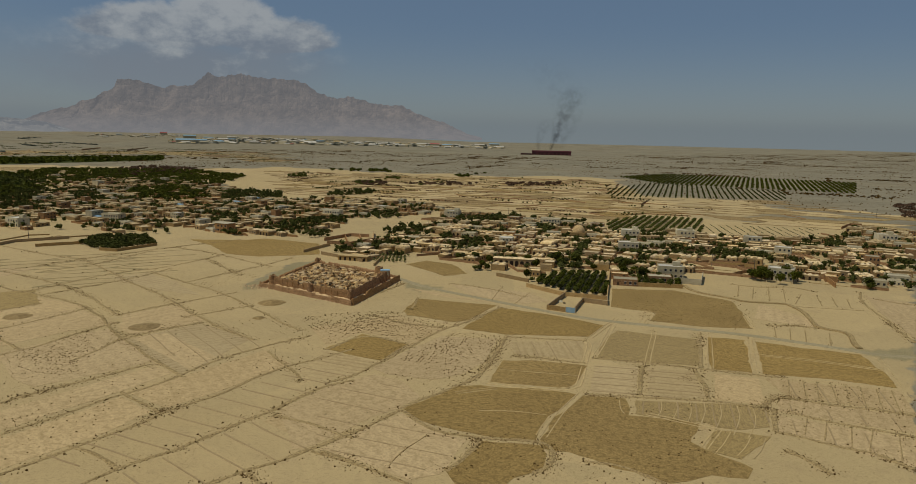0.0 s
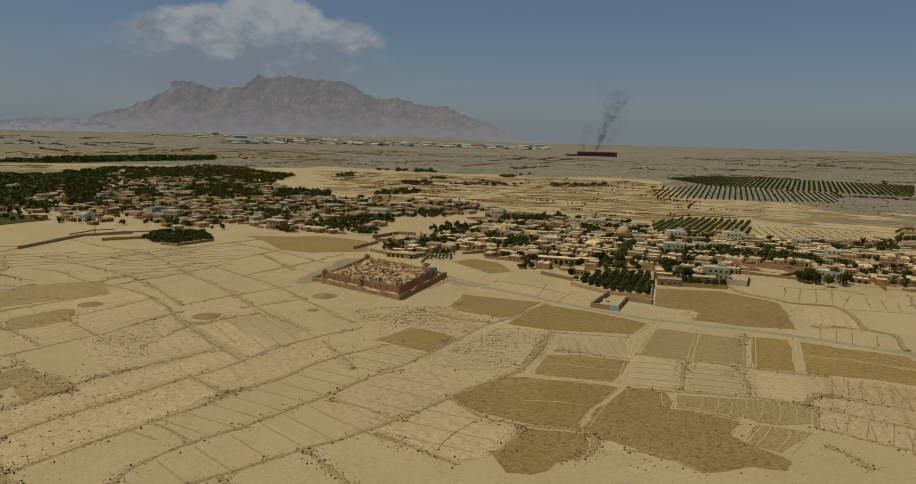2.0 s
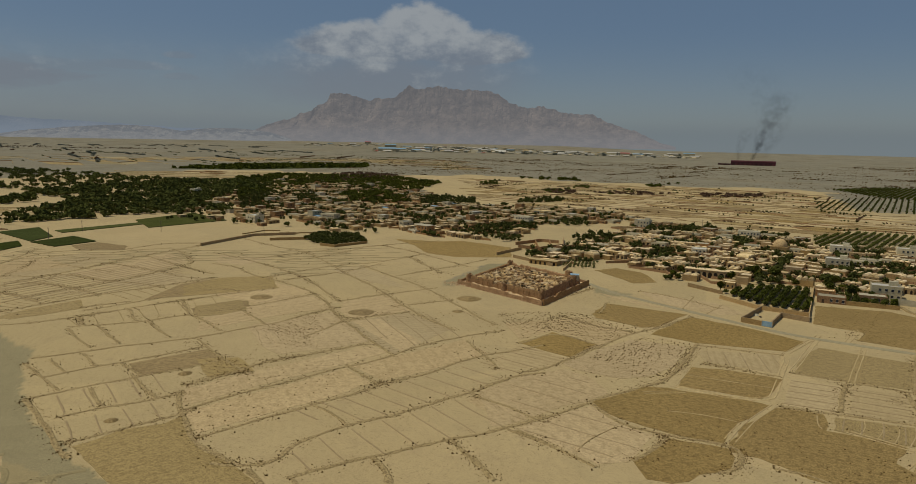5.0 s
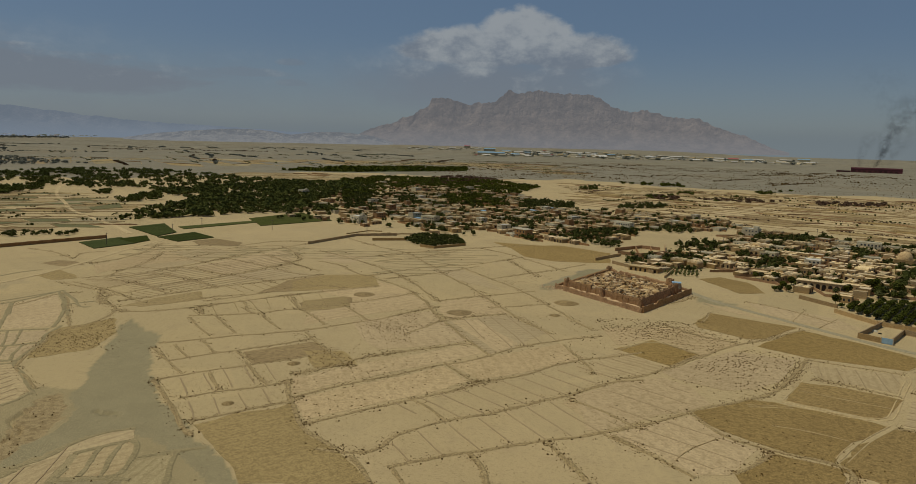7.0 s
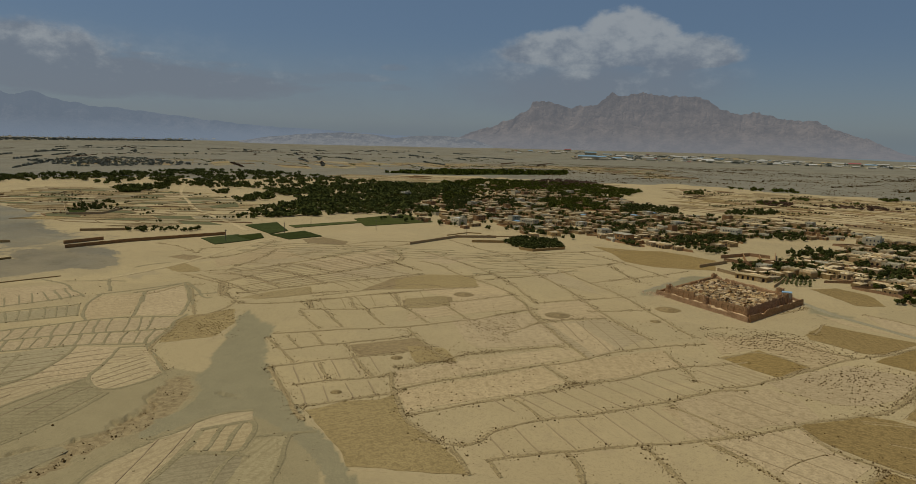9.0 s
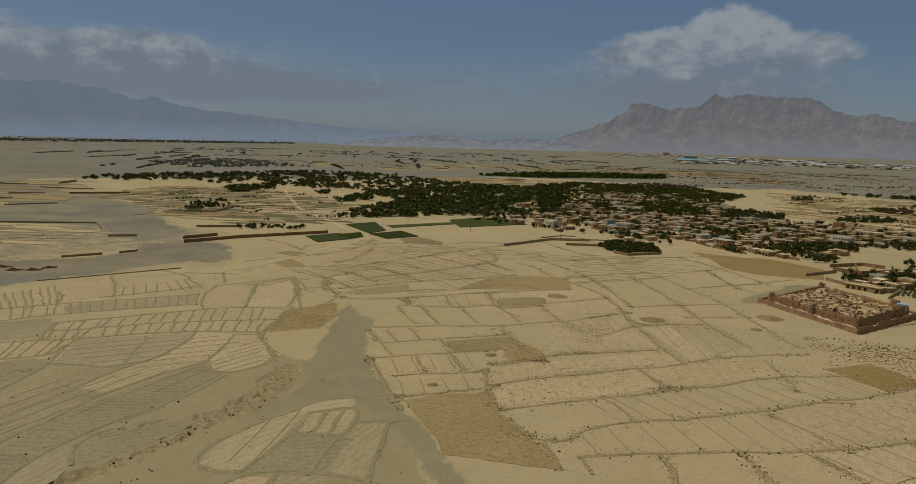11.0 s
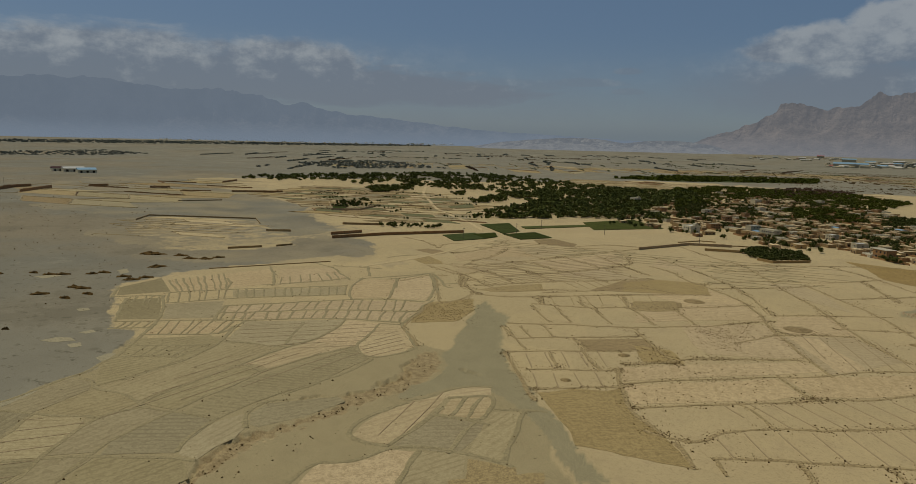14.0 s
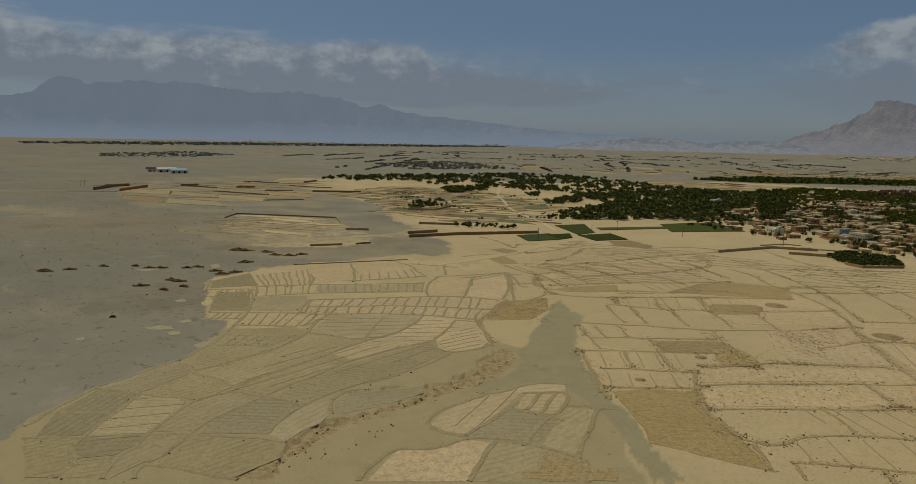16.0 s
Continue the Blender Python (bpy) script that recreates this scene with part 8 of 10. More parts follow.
bund([(-32.8, 165.3), (-24.0, 159.4)], "bund", 2.1, 0.15, 0.34)
bund([(-50.6, 186.7), (-41.3, 182.2), (-31.5, 176.3), (-26.0, 173.0)], "bund", 2.1, 0.15, 0.34)
bund([(-67.6, 243.9), (-58.7, 231.5), (-51.6, 219.9), (-49.3, 214.0)], "bund", 2.1, 0.15, 0.34)
bund([(-158.6, 134.0), (-152.7, 142.6), (-144.1, 151.6), (-137.5, 161.1)], "bund", 2.1, 0.15, 0.34)
bund([(-143.2, 120.7), (-136.6, 132.1), (-130.4, 140.2), (-125.4, 150.7)], "bund", 2.1, 0.15, 0.34)
bund([(-177.7, 141.9), (-169.9, 136.8), (-158.1, 128.9), (-148.3, 121.5), (-135.2, 114.7)], "bund", 2.5, 0.16, 0.34)
bund([(-166.8, 155.2), (-156.3, 146.6), (-152.1, 144.6)], "bund", 2.1, 0.15, 0.34)
bund([(-163.9, 169.4), (-152.1, 161.4), (-141.5, 154.1)], "bund", 2.1, 0.15, 0.34)
bund([(-139.9, 161.1), (-125.7, 145.2), (-110.0, 129.3), (-95.5, 124.3)], "bund", 2.5, 0.16, 0.34)
bund([(-40.3, 212.9), (-33.7, 218.7), (-25.8, 233.9), (-16.8, 251.2), (-8.7, 271.0), (5.7, 289.7), (22.4, 316.4)], "bund", 2.1, 0.15, 0.34)
bund([(-15.0, 193.2), (-9.7, 200.7), (1.4, 212.6), (6.2, 218.2), (13.0, 235.6), (17.1, 252.7), (21.7, 270.7)], "bund", 2.5, 0.16, 0.34)
bund([(-35.1, 164.8), (-24.7, 159.5), (-17.0, 154.5), (-9.7, 149.2)], "bund", 2.1, 0.15, 0.34)
bund([(-34.8, 167.1), (-25.7, 176.2), (-19.0, 187.5), (-14.4, 192.8)], "bund", 2.1, 0.15, 0.34)
bund([(51.4, 243.1), (69.5, 239.0), (86.9, 233.8), (104.5, 228.2), (113.3, 226.4)], "bund", 2.1, 0.15, 0.34)
bund([(67.3, 237.0), (62.6, 221.3), (58.6, 207.6)], "bund", 2.4, 0.16, 0.45)
bund([(84.2, 231.8), (82.5, 216.5), (79.6, 205.7)], "bund", 2.4, 0.16, 0.45)
bund([(42.0, 206.7), (50.0, 206.1), (60.9, 205.7), (80.4, 204.3), (93.3, 199.4)], "bund", 2.1, 0.15, 0.34)
bund([(93.3, 199.4), (100.7, 207.8), (105.6, 208.1), (112.2, 204.1), (123.6, 200.5), (137.5, 195.4)], "bund", 2.4, 0.16, 0.45)
bund([(100.5, 197.1), (106.0, 191.8), (113.1, 186.8), (120.8, 183.6), (127.5, 180.2)], "bund", 2.4, 0.16, 0.45)
bund([(90.1, 182.2), (96.0, 178.8), (103.4, 172.3), (110.6, 169.3), (115.0, 160.9)], "bund", 2.4, 0.16, 0.45)
bund([(96.1, 198.2), (93.2, 189.5), (89.9, 182.2)], "bund", 2.4, 0.16, 0.45)
bund([(87.1, 170.3), (90.9, 165.2), (92.9, 157.4)], "bund", 2.1, 0.15, 0.34)
bund([(101.5, 278.7), (87.4, 235.0)], "bund", 2.5, 0.16, 0.34)
bund([(104.8, 275.6), (90.5, 234.0)], "wide", 1.7, 0.14, 0.008, STRAW)
bund([(119.7, 271.7), (104.2, 229.4)], "wide", 1.7, 0.14, 0.008, STRAW)
bund([(85.2, 284.5), (69.1, 238.3)], "wide", 1.7, 0.14, 0.008, STRAW)
bund([(69.5, 291.6), (51.5, 243.8)], "wide", 1.7, 0.14, 0.008, STRAW)
bund([(115.3, 250.4), (134.4, 244.9), (152.5, 235.8)], "wide", 1.7, 0.14, 0.008, STRAW)
bund([(158.7, 249.7), (148.3, 220.6)], "wide", 1.7, 0.14, 0.008, STRAW)
bund([(45.8, 233.2), (41.6, 217.5), (39.3, 212.6), (28.7, 210.0), (19.7, 213.1), (10.9, 215.8)], "wide", 1.7, 0.14, 0.008, STRAW)
bund([(40.3, 207.6), (32.9, 195.1), (29.3, 187.7), (24.5, 175.6)], "wide", 1.7, 0.14, 0.008, STRAW)
bund([(28.2, 189.7), (25.5, 184.3), (22.6, 176.6)], "bund", 0.6, 0.12, 0.0, STRAW)
bund([(18.6, 242.4), (14.9, 229.0), (11.4, 217.4)], "bund", 0.6, 0.12, 0.0, STRAW)
bund([(15.9, 229.0), (42.2, 224.1)], "bund", 0.6, 0.12, 0.0, STRAW)
bund([(7.8, 192.6), (18.1, 193.1), (27.1, 190.5)], "bund", 0.6, 0.12, 0.0, STRAW)
bund([(0.9, 206.5), (13.9, 211.2)], "wide", 1.7, 0.14, 0.008, STRAW)
bund([(51.6, 265.5), (53.2, 259.5), (46.5, 237.0)], "wide", 1.7, 0.14, 0.008, STRAW)
bund([(54.6, 268.9), (63.7, 284.8), (72.0, 299.4)], "wide", 1.7, 0.14, 0.008, STRAW)
bund([(90.3, 316.4), (89.3, 305.7), (83.4, 292.6)], "wide", 1.7, 0.14, 0.008, STRAW)
bund([(87.0, 313.9), (85.3, 303.4), (80.6, 293.3)], "bund", 0.6, 0.12, 0.0, STRAW)
bund([(133.1, 309.1), (128.1, 287.6)], "wide", 1.7, 0.14, 0.008, STRAW)
bund([(57.0, 192.8), (63.0, 188.9), (69.6, 185.2), (73.8, 182.3)], "wide", 1.7, 0.14, 0.008, STRAW)
bund([(73.8, 182.3), (65.8, 170.4)], "wide", 1.7, 0.14, 0.008, STRAW)
bund([(63.9, 202.6), (62.6, 196.6), (59.7, 191.3)], "bund", 0.6, 0.12, 0.0, STRAW)
bund([(68.5, 202.3), (67.2, 196.8), (63.5, 189.3)], "bund", 0.6, 0.12, 0.0, STRAW)
bund([(72.4, 201.6), (70.7, 194.8), (67.2, 187.5)], "bund", 0.6, 0.12, 0.0, STRAW)
bund([(76.8, 201.8), (74.9, 195.0), (70.1, 185.2)], "bund", 0.6, 0.12, 0.0, STRAW)
bund([(81.5, 201.1), (78.7, 192.2), (73.3, 182.6)], "bund", 0.6, 0.12, 0.0, STRAW)
bund([(86.2, 200.0), (84.2, 192.4), (76.8, 179.0)], "bund", 0.6, 0.12, 0.0, STRAW)
bund([(90.3, 197.9), (87.7, 189.3), (80.1, 177.3)], "bund", 0.6, 0.12, 0.0, STRAW)
bund([(76.7, 180.9), (72.2, 173.4), (68.0, 168.1)], "bund", 0.6, 0.12, 0.0, STRAW)
bund([(81.2, 178.1), (77.5, 171.9), (73.0, 166.7)], "bund", 0.6, 0.12, 0.0, STRAW)
bund([(84.9, 177.5), (81.0, 170.4), (76.6, 165.2)], "bund", 0.6, 0.12, 0.0, STRAW)
bund([(51.1, 202.8), (49.9, 195.9), (50.4, 192.5)], "bund", 0.6, 0.12, 0.0, STRAW)
bund([(113.2, 224.2), (106.5, 209.1)], "bund", 0.7, 0.13, 0.03)
bund([(117.7, 223.3), (110.2, 205.4)], "bund", 0.7, 0.13, 0.03)
bund([(122.1, 223.0), (113.6, 204.6)], "bund", 0.7, 0.13, 0.03)
bund([(126.3, 222.1), (118.5, 202.5)], "bund", 0.7, 0.13, 0.03)
bund([(130.5, 220.7), (121.4, 201.3)], "bund", 0.7, 0.13, 0.03)
bund([(134.1, 218.2), (126.0, 200.6)], "bund", 0.7, 0.13, 0.03)
bund([(138.5, 216.9), (130.0, 199.0)], "bund", 0.7, 0.13, 0.03)
bund([(143.0, 216.1), (134.3, 197.4)], "bund", 0.7, 0.13, 0.03)
bund([(103.4, 191.7), (96.9, 179.9)], "bund", 0.7, 0.13, 0.03)
bund([(108.0, 189.4), (100.5, 176.4)], "bund", 0.7, 0.13, 0.03)
bund([(113.0, 186.0), (105.6, 172.1)], "bund", 0.7, 0.13, 0.03)
bund([(117.8, 183.9), (108.9, 169.9)], "bund", 0.7, 0.13, 0.03)
bund([(123.6, 181.1), (114.4, 165.2)], "bund", 0.7, 0.13, 0.03)
bund([(164.0, 329.0), (180.3, 325.7), (196.5, 322.5)], "bund", 0.7, 0.13, 0.03)
bund([(217.0, 363.7), (204.5, 339.4), (199.5, 320.6), (196.9, 306.8), (191.4, 291.2), (186.6, 270.5)], "bund", 2.1, 0.15, 0.34)
bund([(189.1, 354.5), (179.8, 330.2)], "bund", 0.7, 0.13, 0.03)
bund([(195.5, 351.1), (186.3, 328.4)], "bund", 0.7, 0.13, 0.03)
bund([(200.8, 346.5), (191.4, 325.5)], "bund", 0.7, 0.13, 0.03)
bund([(182.1, 356.6), (168.5, 334.0)], "bund", 0.7, 0.13, 0.03)
bund([(136.1, 292.7), (149.0, 294.6), (156.7, 289.6)], "bund", 2.4, 0.16, 0.45)
bund([(138.0, 290.1), (130.5, 270.8)], "bund", 0.7, 0.13, 0.03)
bund([(143.7, 287.8), (135.0, 267.9)], "bund", 0.7, 0.13, 0.03)
bund([(149.5, 286.4), (139.9, 265.1)], "bund", 0.7, 0.13, 0.03)
bund([(158.0, 282.6), (147.9, 262.6)], "bund", 0.7, 0.13, 0.03)
bund([(22.2, 244.7), (46.6, 237.6)], "bund", 2.1, 0.15, 0.34)
bund([(-14.3, 191.5), (-5.3, 178.3), (4.6, 175.1), (12.5, 174.0), (21.7, 173.3), (26.2, 170.7), (26.2, 165.4), (23.9, 159.1), (19.1, 155.0)], "bund", 2.4, 0.16, 0.45)
bund([(7.6, 172.3), (6.0, 169.5), (2.5, 162.2), (-1.3, 155.7)], "bund", 2.4, 0.16, 0.45)
bund([(21.7, 268.2), (35.5, 266.0), (52.8, 265.6)], "bund", 2.1, 0.15, 0.34)
bund([(-20.2, 307.6), (-17.5, 330.5)], "bund", 2.1, 0.15, 0.34)
bund([(-46.7, 247.2), (-35.3, 268.4), (-17.8, 255.6)], "bund", 2.1, 0.15, 0.34)
bund([(-35.3, 296.2), (-19.0, 283.3), (-4.2, 279.9)], "bund", 2.1, 0.15, 0.34)
bund([(-17.7, 254.8), (-25.6, 235.8)], "bund", 2.1, 0.15, 0.34)
bund([(77.6, 225.0), (81.0, 222.4)], "bund", 2.1, 0.15, 0.34)
bund([(-15.2, 157.5), (-12.3, 166.4), (-6.8, 175.3)], "bund", 0.7, 0.13, 0.03)
bund([(33.0, 161.9), (41.4, 160.7), (50.2, 151.5)], "bund", 2.1, 0.15, 0.34)
bund([(-39.9, 334.7), (-27.7, 362.8)], "bund", 2.1, 0.15, 0.34)
bund([(37.7, 345.3), (28.4, 322.5)], "bund", 0.7, 0.13, 0.03)
bund([(25.2, 360.5), (17.5, 327.5)], "bund", 0.7, 0.13, 0.03)
bund([(-2.8, 365.2), (15.8, 356.9), (35.4, 337.5)], "bund", 2.1, 0.15, 0.34)
bund([(153.2, 378.2), (166.2, 370.5), (184.4, 375.1), (193.6, 361.7)], "bund", 2.1, 0.15, 0.34)
bund([(157.1, 375.6), (144.7, 346.8)], "bund", 0.7, 0.13, 0.03)
bund([(163.5, 371.7), (150.5, 342.2)], "bund", 0.7, 0.13, 0.03)
bund([(171.2, 371.0), (158.0, 339.2)], "bund", 0.7, 0.13, 0.03)
bund([(180.3, 373.2), (165.7, 338.6)], "bund", 0.7, 0.13, 0.03)
bund([(216.6, 347.8), (222.7, 338.4), (229.8, 336.6)], "bund", 2.1, 0.15, 0.34)



# ---- the fort ----
def fort():
    """A ruined mud-brick caravan fort: low outer wall, high inner wall with corner towers, and a maze of fallen domed rooms within."""
    west, south, east, north = Vector((-100, 349)), Vector((-47.5, 313.5)), Vector((-30.5, 371)), Vector((-84, 411))
    root = new("fort")
    tagged(root, "ruined mud-brick fort with crumbling double walls and fallen domes", "fort")

    def at(u, v):
        return west * (1 - u) * (1 - v) + south * u * (1 - v) + east * u * v + north * (1 - u) * v

    def run(a, b, h0, thick, mat, name, rough, steps=22, low=-0.3, breach=0.25):
        """A weathered wall: jagged top, washed-out hollows, worn slopes."""
        a, b = Vector(a), Vector(b)
        d = (b - a).normalized()
        s = Vector((-d.y, d.x)) * thick / 2
        verts, faces = [], []
        for i in range(steps + 1):
            p = a + (b - a) * i / steps
            h = h0 * (1 + rough * (noise.noise((p.x * 0.13, p.y * 0.13, h0)) + 0.6 * noise.noise((p.x * 0.5, p.y * 0.5, h0)) + 0.4 * noise.noise((p.x * 1.7, p.y * 1.7, h0))))
            if noise.noise((p.x * 0.09, p.y * 0.09, h0 + 20)) > breach:
                h *= 0.72
            bulge = 1 + 0.35 * noise.noise((p.x * 0.5, p.y * 0.5, 8.0))
            worn = 0.75 + 0.3 * noise.noise((p.x * 0.8, p.y * 0.8, 2.0))
            for q, z in ((-1.5 * bulge, low), (-1.05 * bulge, h * 0.3), (-1.0 * worn, h * 0.8), (-0.55 * worn, h), (0.55, h * (0.9 + 0.2 * noise.noise((p.x, p.y, 4.0)))), (1.15 * bulge, low)):
                verts.append((p.x + s.x * q, p.y + s.y * q, z))
            if i:
                m, n = 6 * (i - 1), 6 * i
                faces += [(m + k, m + k + 1, n + k + 1, n + k) for k in range(5)]
        k = 6 * steps
        faces += [(0, 5, 4, 3, 2, 1), (k, k + 1, k + 2, k + 3, k + 4, k + 5)]
        ob = raw(name, verts, faces, mat)
        ob.parent = root
        return ob

    def heap(c, n, level, slow, fast, name, label):
        """Rubble with hollows where rooms have fallen in."""
        bm = blank()
        grid = []
        for j in range(n + 1):
            row = []
            for i in range(n + 1):
                u, v = i / n, j / n
                p = c[0] * (1 - u) * (1 - v) + c[1] * u * (1 - v) + c[2] * u * v + c[3] * (1 - u) * v
                pit = noise.noise((p.x * 0.33, p.y * 0.33, 14.0))
                z = level + slow * noise.noise((p.x * 0.12, p.y * 0.12, 0.0)) + fast * noise.noise((p.x * 0.5, p.y * 0.5, 3.0)) + 0.5 * fast * noise.noise((p.x * 1.4, p.y * 1.4, 5.0))
                row.append(bm.verts.new((p.x + random.uniform(-0.2, 0.2), p.y + random.uniform(-0.2, 0.2), z - (1.6 if pit > 0.3 else 0.0))))
            grid.append(row)
        for j in range(n):
            for i in range(n):
                bm.faces.new((grid[j][i], grid[j][i + 1], grid[j + 1][i + 1], grid[j + 1][i]))
        part(name, bm, RUIN, root, label)

    g = 0.075
    corners = [at(0, 0), at(1, 0), at(1, 1), at(0, 1)]
    for a, b, h in zip(corners, corners[1:] + corners[:1], (2.5, 3.0, 2.4, 2.0)):
        run(a, b, h, 1.3, BRICK, "outer_wall", 0.16, 80, -0.3, 0.4)
    ins = [at(g, g * 1.3), at(1 - g, g * 1.3), at(1 - g, 1 - g), at(g, 1 - g)]
    for a, b, h in zip(ins, ins[1:] + ins[:1], (4.9, 5.1, 4.4, 4.0)):
        run(a, b, h, 1.5, BRICK, "inner_wall", 0.13, 110, -0.3, 0.34)
    e = 0.02
    heap([at(g + e, g + 0.03), at(1 - g - e, g + 0.03), at(1 - g - e, 1 - g - e), at(g + e, 1 - g - e)], 80, 2.7, 0.7, 0.8, "rubble_fill", "dusty tan rubble filling the rooms")
    heap([at(0.015, 0.015), at(0.985, 0.015), at(0.985, 0.985), at(0.015, 0.985)], 60, 1.2, 0.6, 0.5, "rubble_ledge", "")
    # towers, worn down to stubs
    for (u, v), r, h in (((g, g * 1.3), 1.9, 5.3), ((0.52, g * 1.0), 1.5, 5.2), ((1 - g, 0.70), 1.6, 6.0), ((1 - g, 0.80), 1.6, 6.2), ((0.80, 0.95), 2.3, 6.3), ((g, 1 - g), 1.9, 5.2), ((1 - g, g * 1.3), 1.6, 5.0)):
        p = at(u, v)
        bm = blank()
        rings = []
        for z, q in ((-0.3, 1.25), (h * 0.3, 1.1), (h * 0.6, 1.0), (h, 0.86), (h, 0.5), (h - 1.2, 0.45)):
            rings.append([bm.verts.new((p.x + r * q * (1 + 0.16 * noise.noise((k * 0.8, z, p.y))) * math.cos(k * 0.4488), p.y + r * q * (1 + 0.16 * noise.noise((k * 0.8, z, p.x))) * math.sin(k * 0.4488),
                                        z + (1.1 * noise.noise((k * 0.7, p.x, 1.0)) if z > h * 0.9 else 0))) for k in range(14)])
        for lo, hi in zip(rings, rings[1:]):
            for k in range(14):
                bm.faces.new((lo[k], lo[(k + 1) % 14], hi[(k + 1) % 14], hi[k]))
        bm.faces.new(rings[-1])
        part("tower", bm, BRICK, root)
    for k in range(1, 14):
        p = at(g + (1 - 2 * g) * k / 14, g * 1.3 - 0.010)
        part("buttress", box(blank(), p.x - 0.35, p.x + 0.35, p.y - 0.35, p.y + 0.35, 1.0, 3.9 + 0.6 * noise.noise((k * 1.7, 0.0, 3.0)), 0.14), BRICK, root)
    # rooms: fallen and whole domes, stubs of walls, dark doorways
    axis = (south - west).normalized()
    turn = math.atan2(axis.y, axis.x)

    def broken_dome(bm, r, h, gap):
        """A dome of which a bite has fallen in."""
        prev = None
        start = random.uniform(3.6, 5.8)
        n = 11
        for k in range(4):
            e = 1.25 * k / 3
            ring = []
            for i in range(n + 1):
                t = start + gap / 2 + (6.283 - gap) * i / n
                q = r * math.cos(e) * random.uniform(0.93, 1.07)
                ring.append(bm.verts.new((q * math.cos(t), q * math.sin(t), 0.3 + h * math.sin(e) * random.uniform(0.85, 1.1))))
            if prev:
                for i in range(n):
                    if k < 3 or random.random() < 0.7:
                        bm.faces.new((prev[i], prev[i + 1], ring[i + 1], ring[i]))
            prev = ring
        return bm

    for j in range(17):
        for i in range(19):
            u, v = g + 0.05 + (0.9 - 2 * g) * (i + random.uniform(0.1, 0.9)) / 19, g + 0.06 + (0.89 - 2 * g) * (j + random.uniform(0.1, 0.9)) / 17
            p = at(u, v)
            z = 2.9 + 0.7 * noise.noise((p.x * 0.12, p.y * 0.12, 0.0))
            what = random.random()
            m = Matrix.Translation((p.x, p.y, z)) @ Matrix.Rotation(turn + random.gauss(0, 0.25), 4, "Z")
            if what < 0.12:
                r = random.uniform(0.9, 1.6)
                bm = box(blank(), -r, r, -r, r, -2.4, 0.4, 0.15)
                dome(bm, 0, 0, 0.35, r * 0.95, r * 0.6, 9, 3, 0.3)
                ob = part("domed_room", bm, RUIN, root)
                ob.matrix_basis = m
                ob = part("doorway", arch(blank(), 0, -r - 0.06, -0.9, r * 0.9, 1.3, 0.2), DARK, root)
                ob.matrix_basis = m
            elif what < 0.28:
                r = random.uniform(1.0, 1.8)
                ob = part("fallen_dome", broken_dome(blank(), r, r * 0.75, random.uniform(1.2, 2.6)), RUIN, root)
                ob.matrix_basis = m
                # added black lump that deepens the shade under the broken dome
                ob = part("cellar", dome(blank(), 0, 0, 0.05, r * 0.5, r * 0.25, 8, 2, 0.3), DARK, root, "black lump standing for the shade in the hollow")
                ob.matrix_basis = m
            elif what < 0.66:
                r, t, h = random.uniform(0.9, 1.9), 0.4, random.uniform(0.2, 1.3)
                for x0, x1, y0, y1 in ((-r, r, -r, -r + t), (-r, -r + t, -r + t, r), (r - t, r, -r + t, r * random.uniform(0.2, 1))):
                    if random.random() < 0.75:
                        ob = part("wall_stub", box(blank(), x0, x1, y0, y1, -2.4, h * random.uniform(0.4, 1.3), 0.1), RUIN if what < 0.58 else BRICK, root)
                        ob.matrix_basis = m
                if random.random() < 0.2:
                    ob = part("doorway", arch(blank(), random.uniform(-0.4, 0.4), -r - 0.06, -0.9, r * 0.8, 1.2, 0.2), DARK, root)
                    ob.matrix_basis = m
            elif what < 0.76:
                w, d = random.uniform(0.8, 1.4), random.uniform(1.2, 2.4)
                bm = box(blank(), -w, w, -d, d, -2.4, 0.3, 0.1)
                vault(bm, -w + 0.1, w - 0.1, -d + 0.1, d - 0.1, 0.28, w * 0.5, 6)
                ob = part("vaulted_room", bm, RUIN, root)
                ob.matrix_basis = m
                ob = part("doorway", arch(blank(), 0, -d - 0.06, -0.8, w * 1.1, 1.4, 0.2), DARK, root)
                ob.matrix_basis = m
    # rubble skirt along the foot
    verts, faces = [], []
    for k in range(130):
        side = random.choice((0, 0, 1, 1, 3))
        f = random.random()
        a, b = corners[side], corners[(side + 1) % 4]
        d = (b - a).normalized()
        p = a + (b - a) * f + Vector((d.y, -d.x)) * abs(random.gauss(1.2, 0.9))
        r = random.uniform(0.25, 1.0)
        i0 = len(verts)
        for q in range(6):
            verts.append((p.x + r * math.cos(q * 1.05) * random.uniform(0.6, 1.2), p.y + r * math.sin(q * 1.05) * random.uniform(0.6, 1.2), -0.2))
        verts.append((p.x, p.y, r * random.uniform(0.4, 0.7)))
        faces += [(i0 + q, i0 + (q + 1) % 6, i0 + 6) for q in range(6)]
    for k in range(70):
        p = Vector((-100.4, 347.7)) + Vector((random.gauss(0, 4.0), random.gauss(0, 2.6)))
        r = random.uniform(0.3, 1.1)
        i0 = len(verts)
        verts += [(p.x + r * math.cos(q * 1.05) * random.uniform(0.6, 1.2), p.y + r * math.sin(q * 1.05) * random.uniform(0.6, 1.2), -0.2) for q in range(6)]
        verts.append((p.x, p.y, r * random.uniform(0.5, 1.0)))
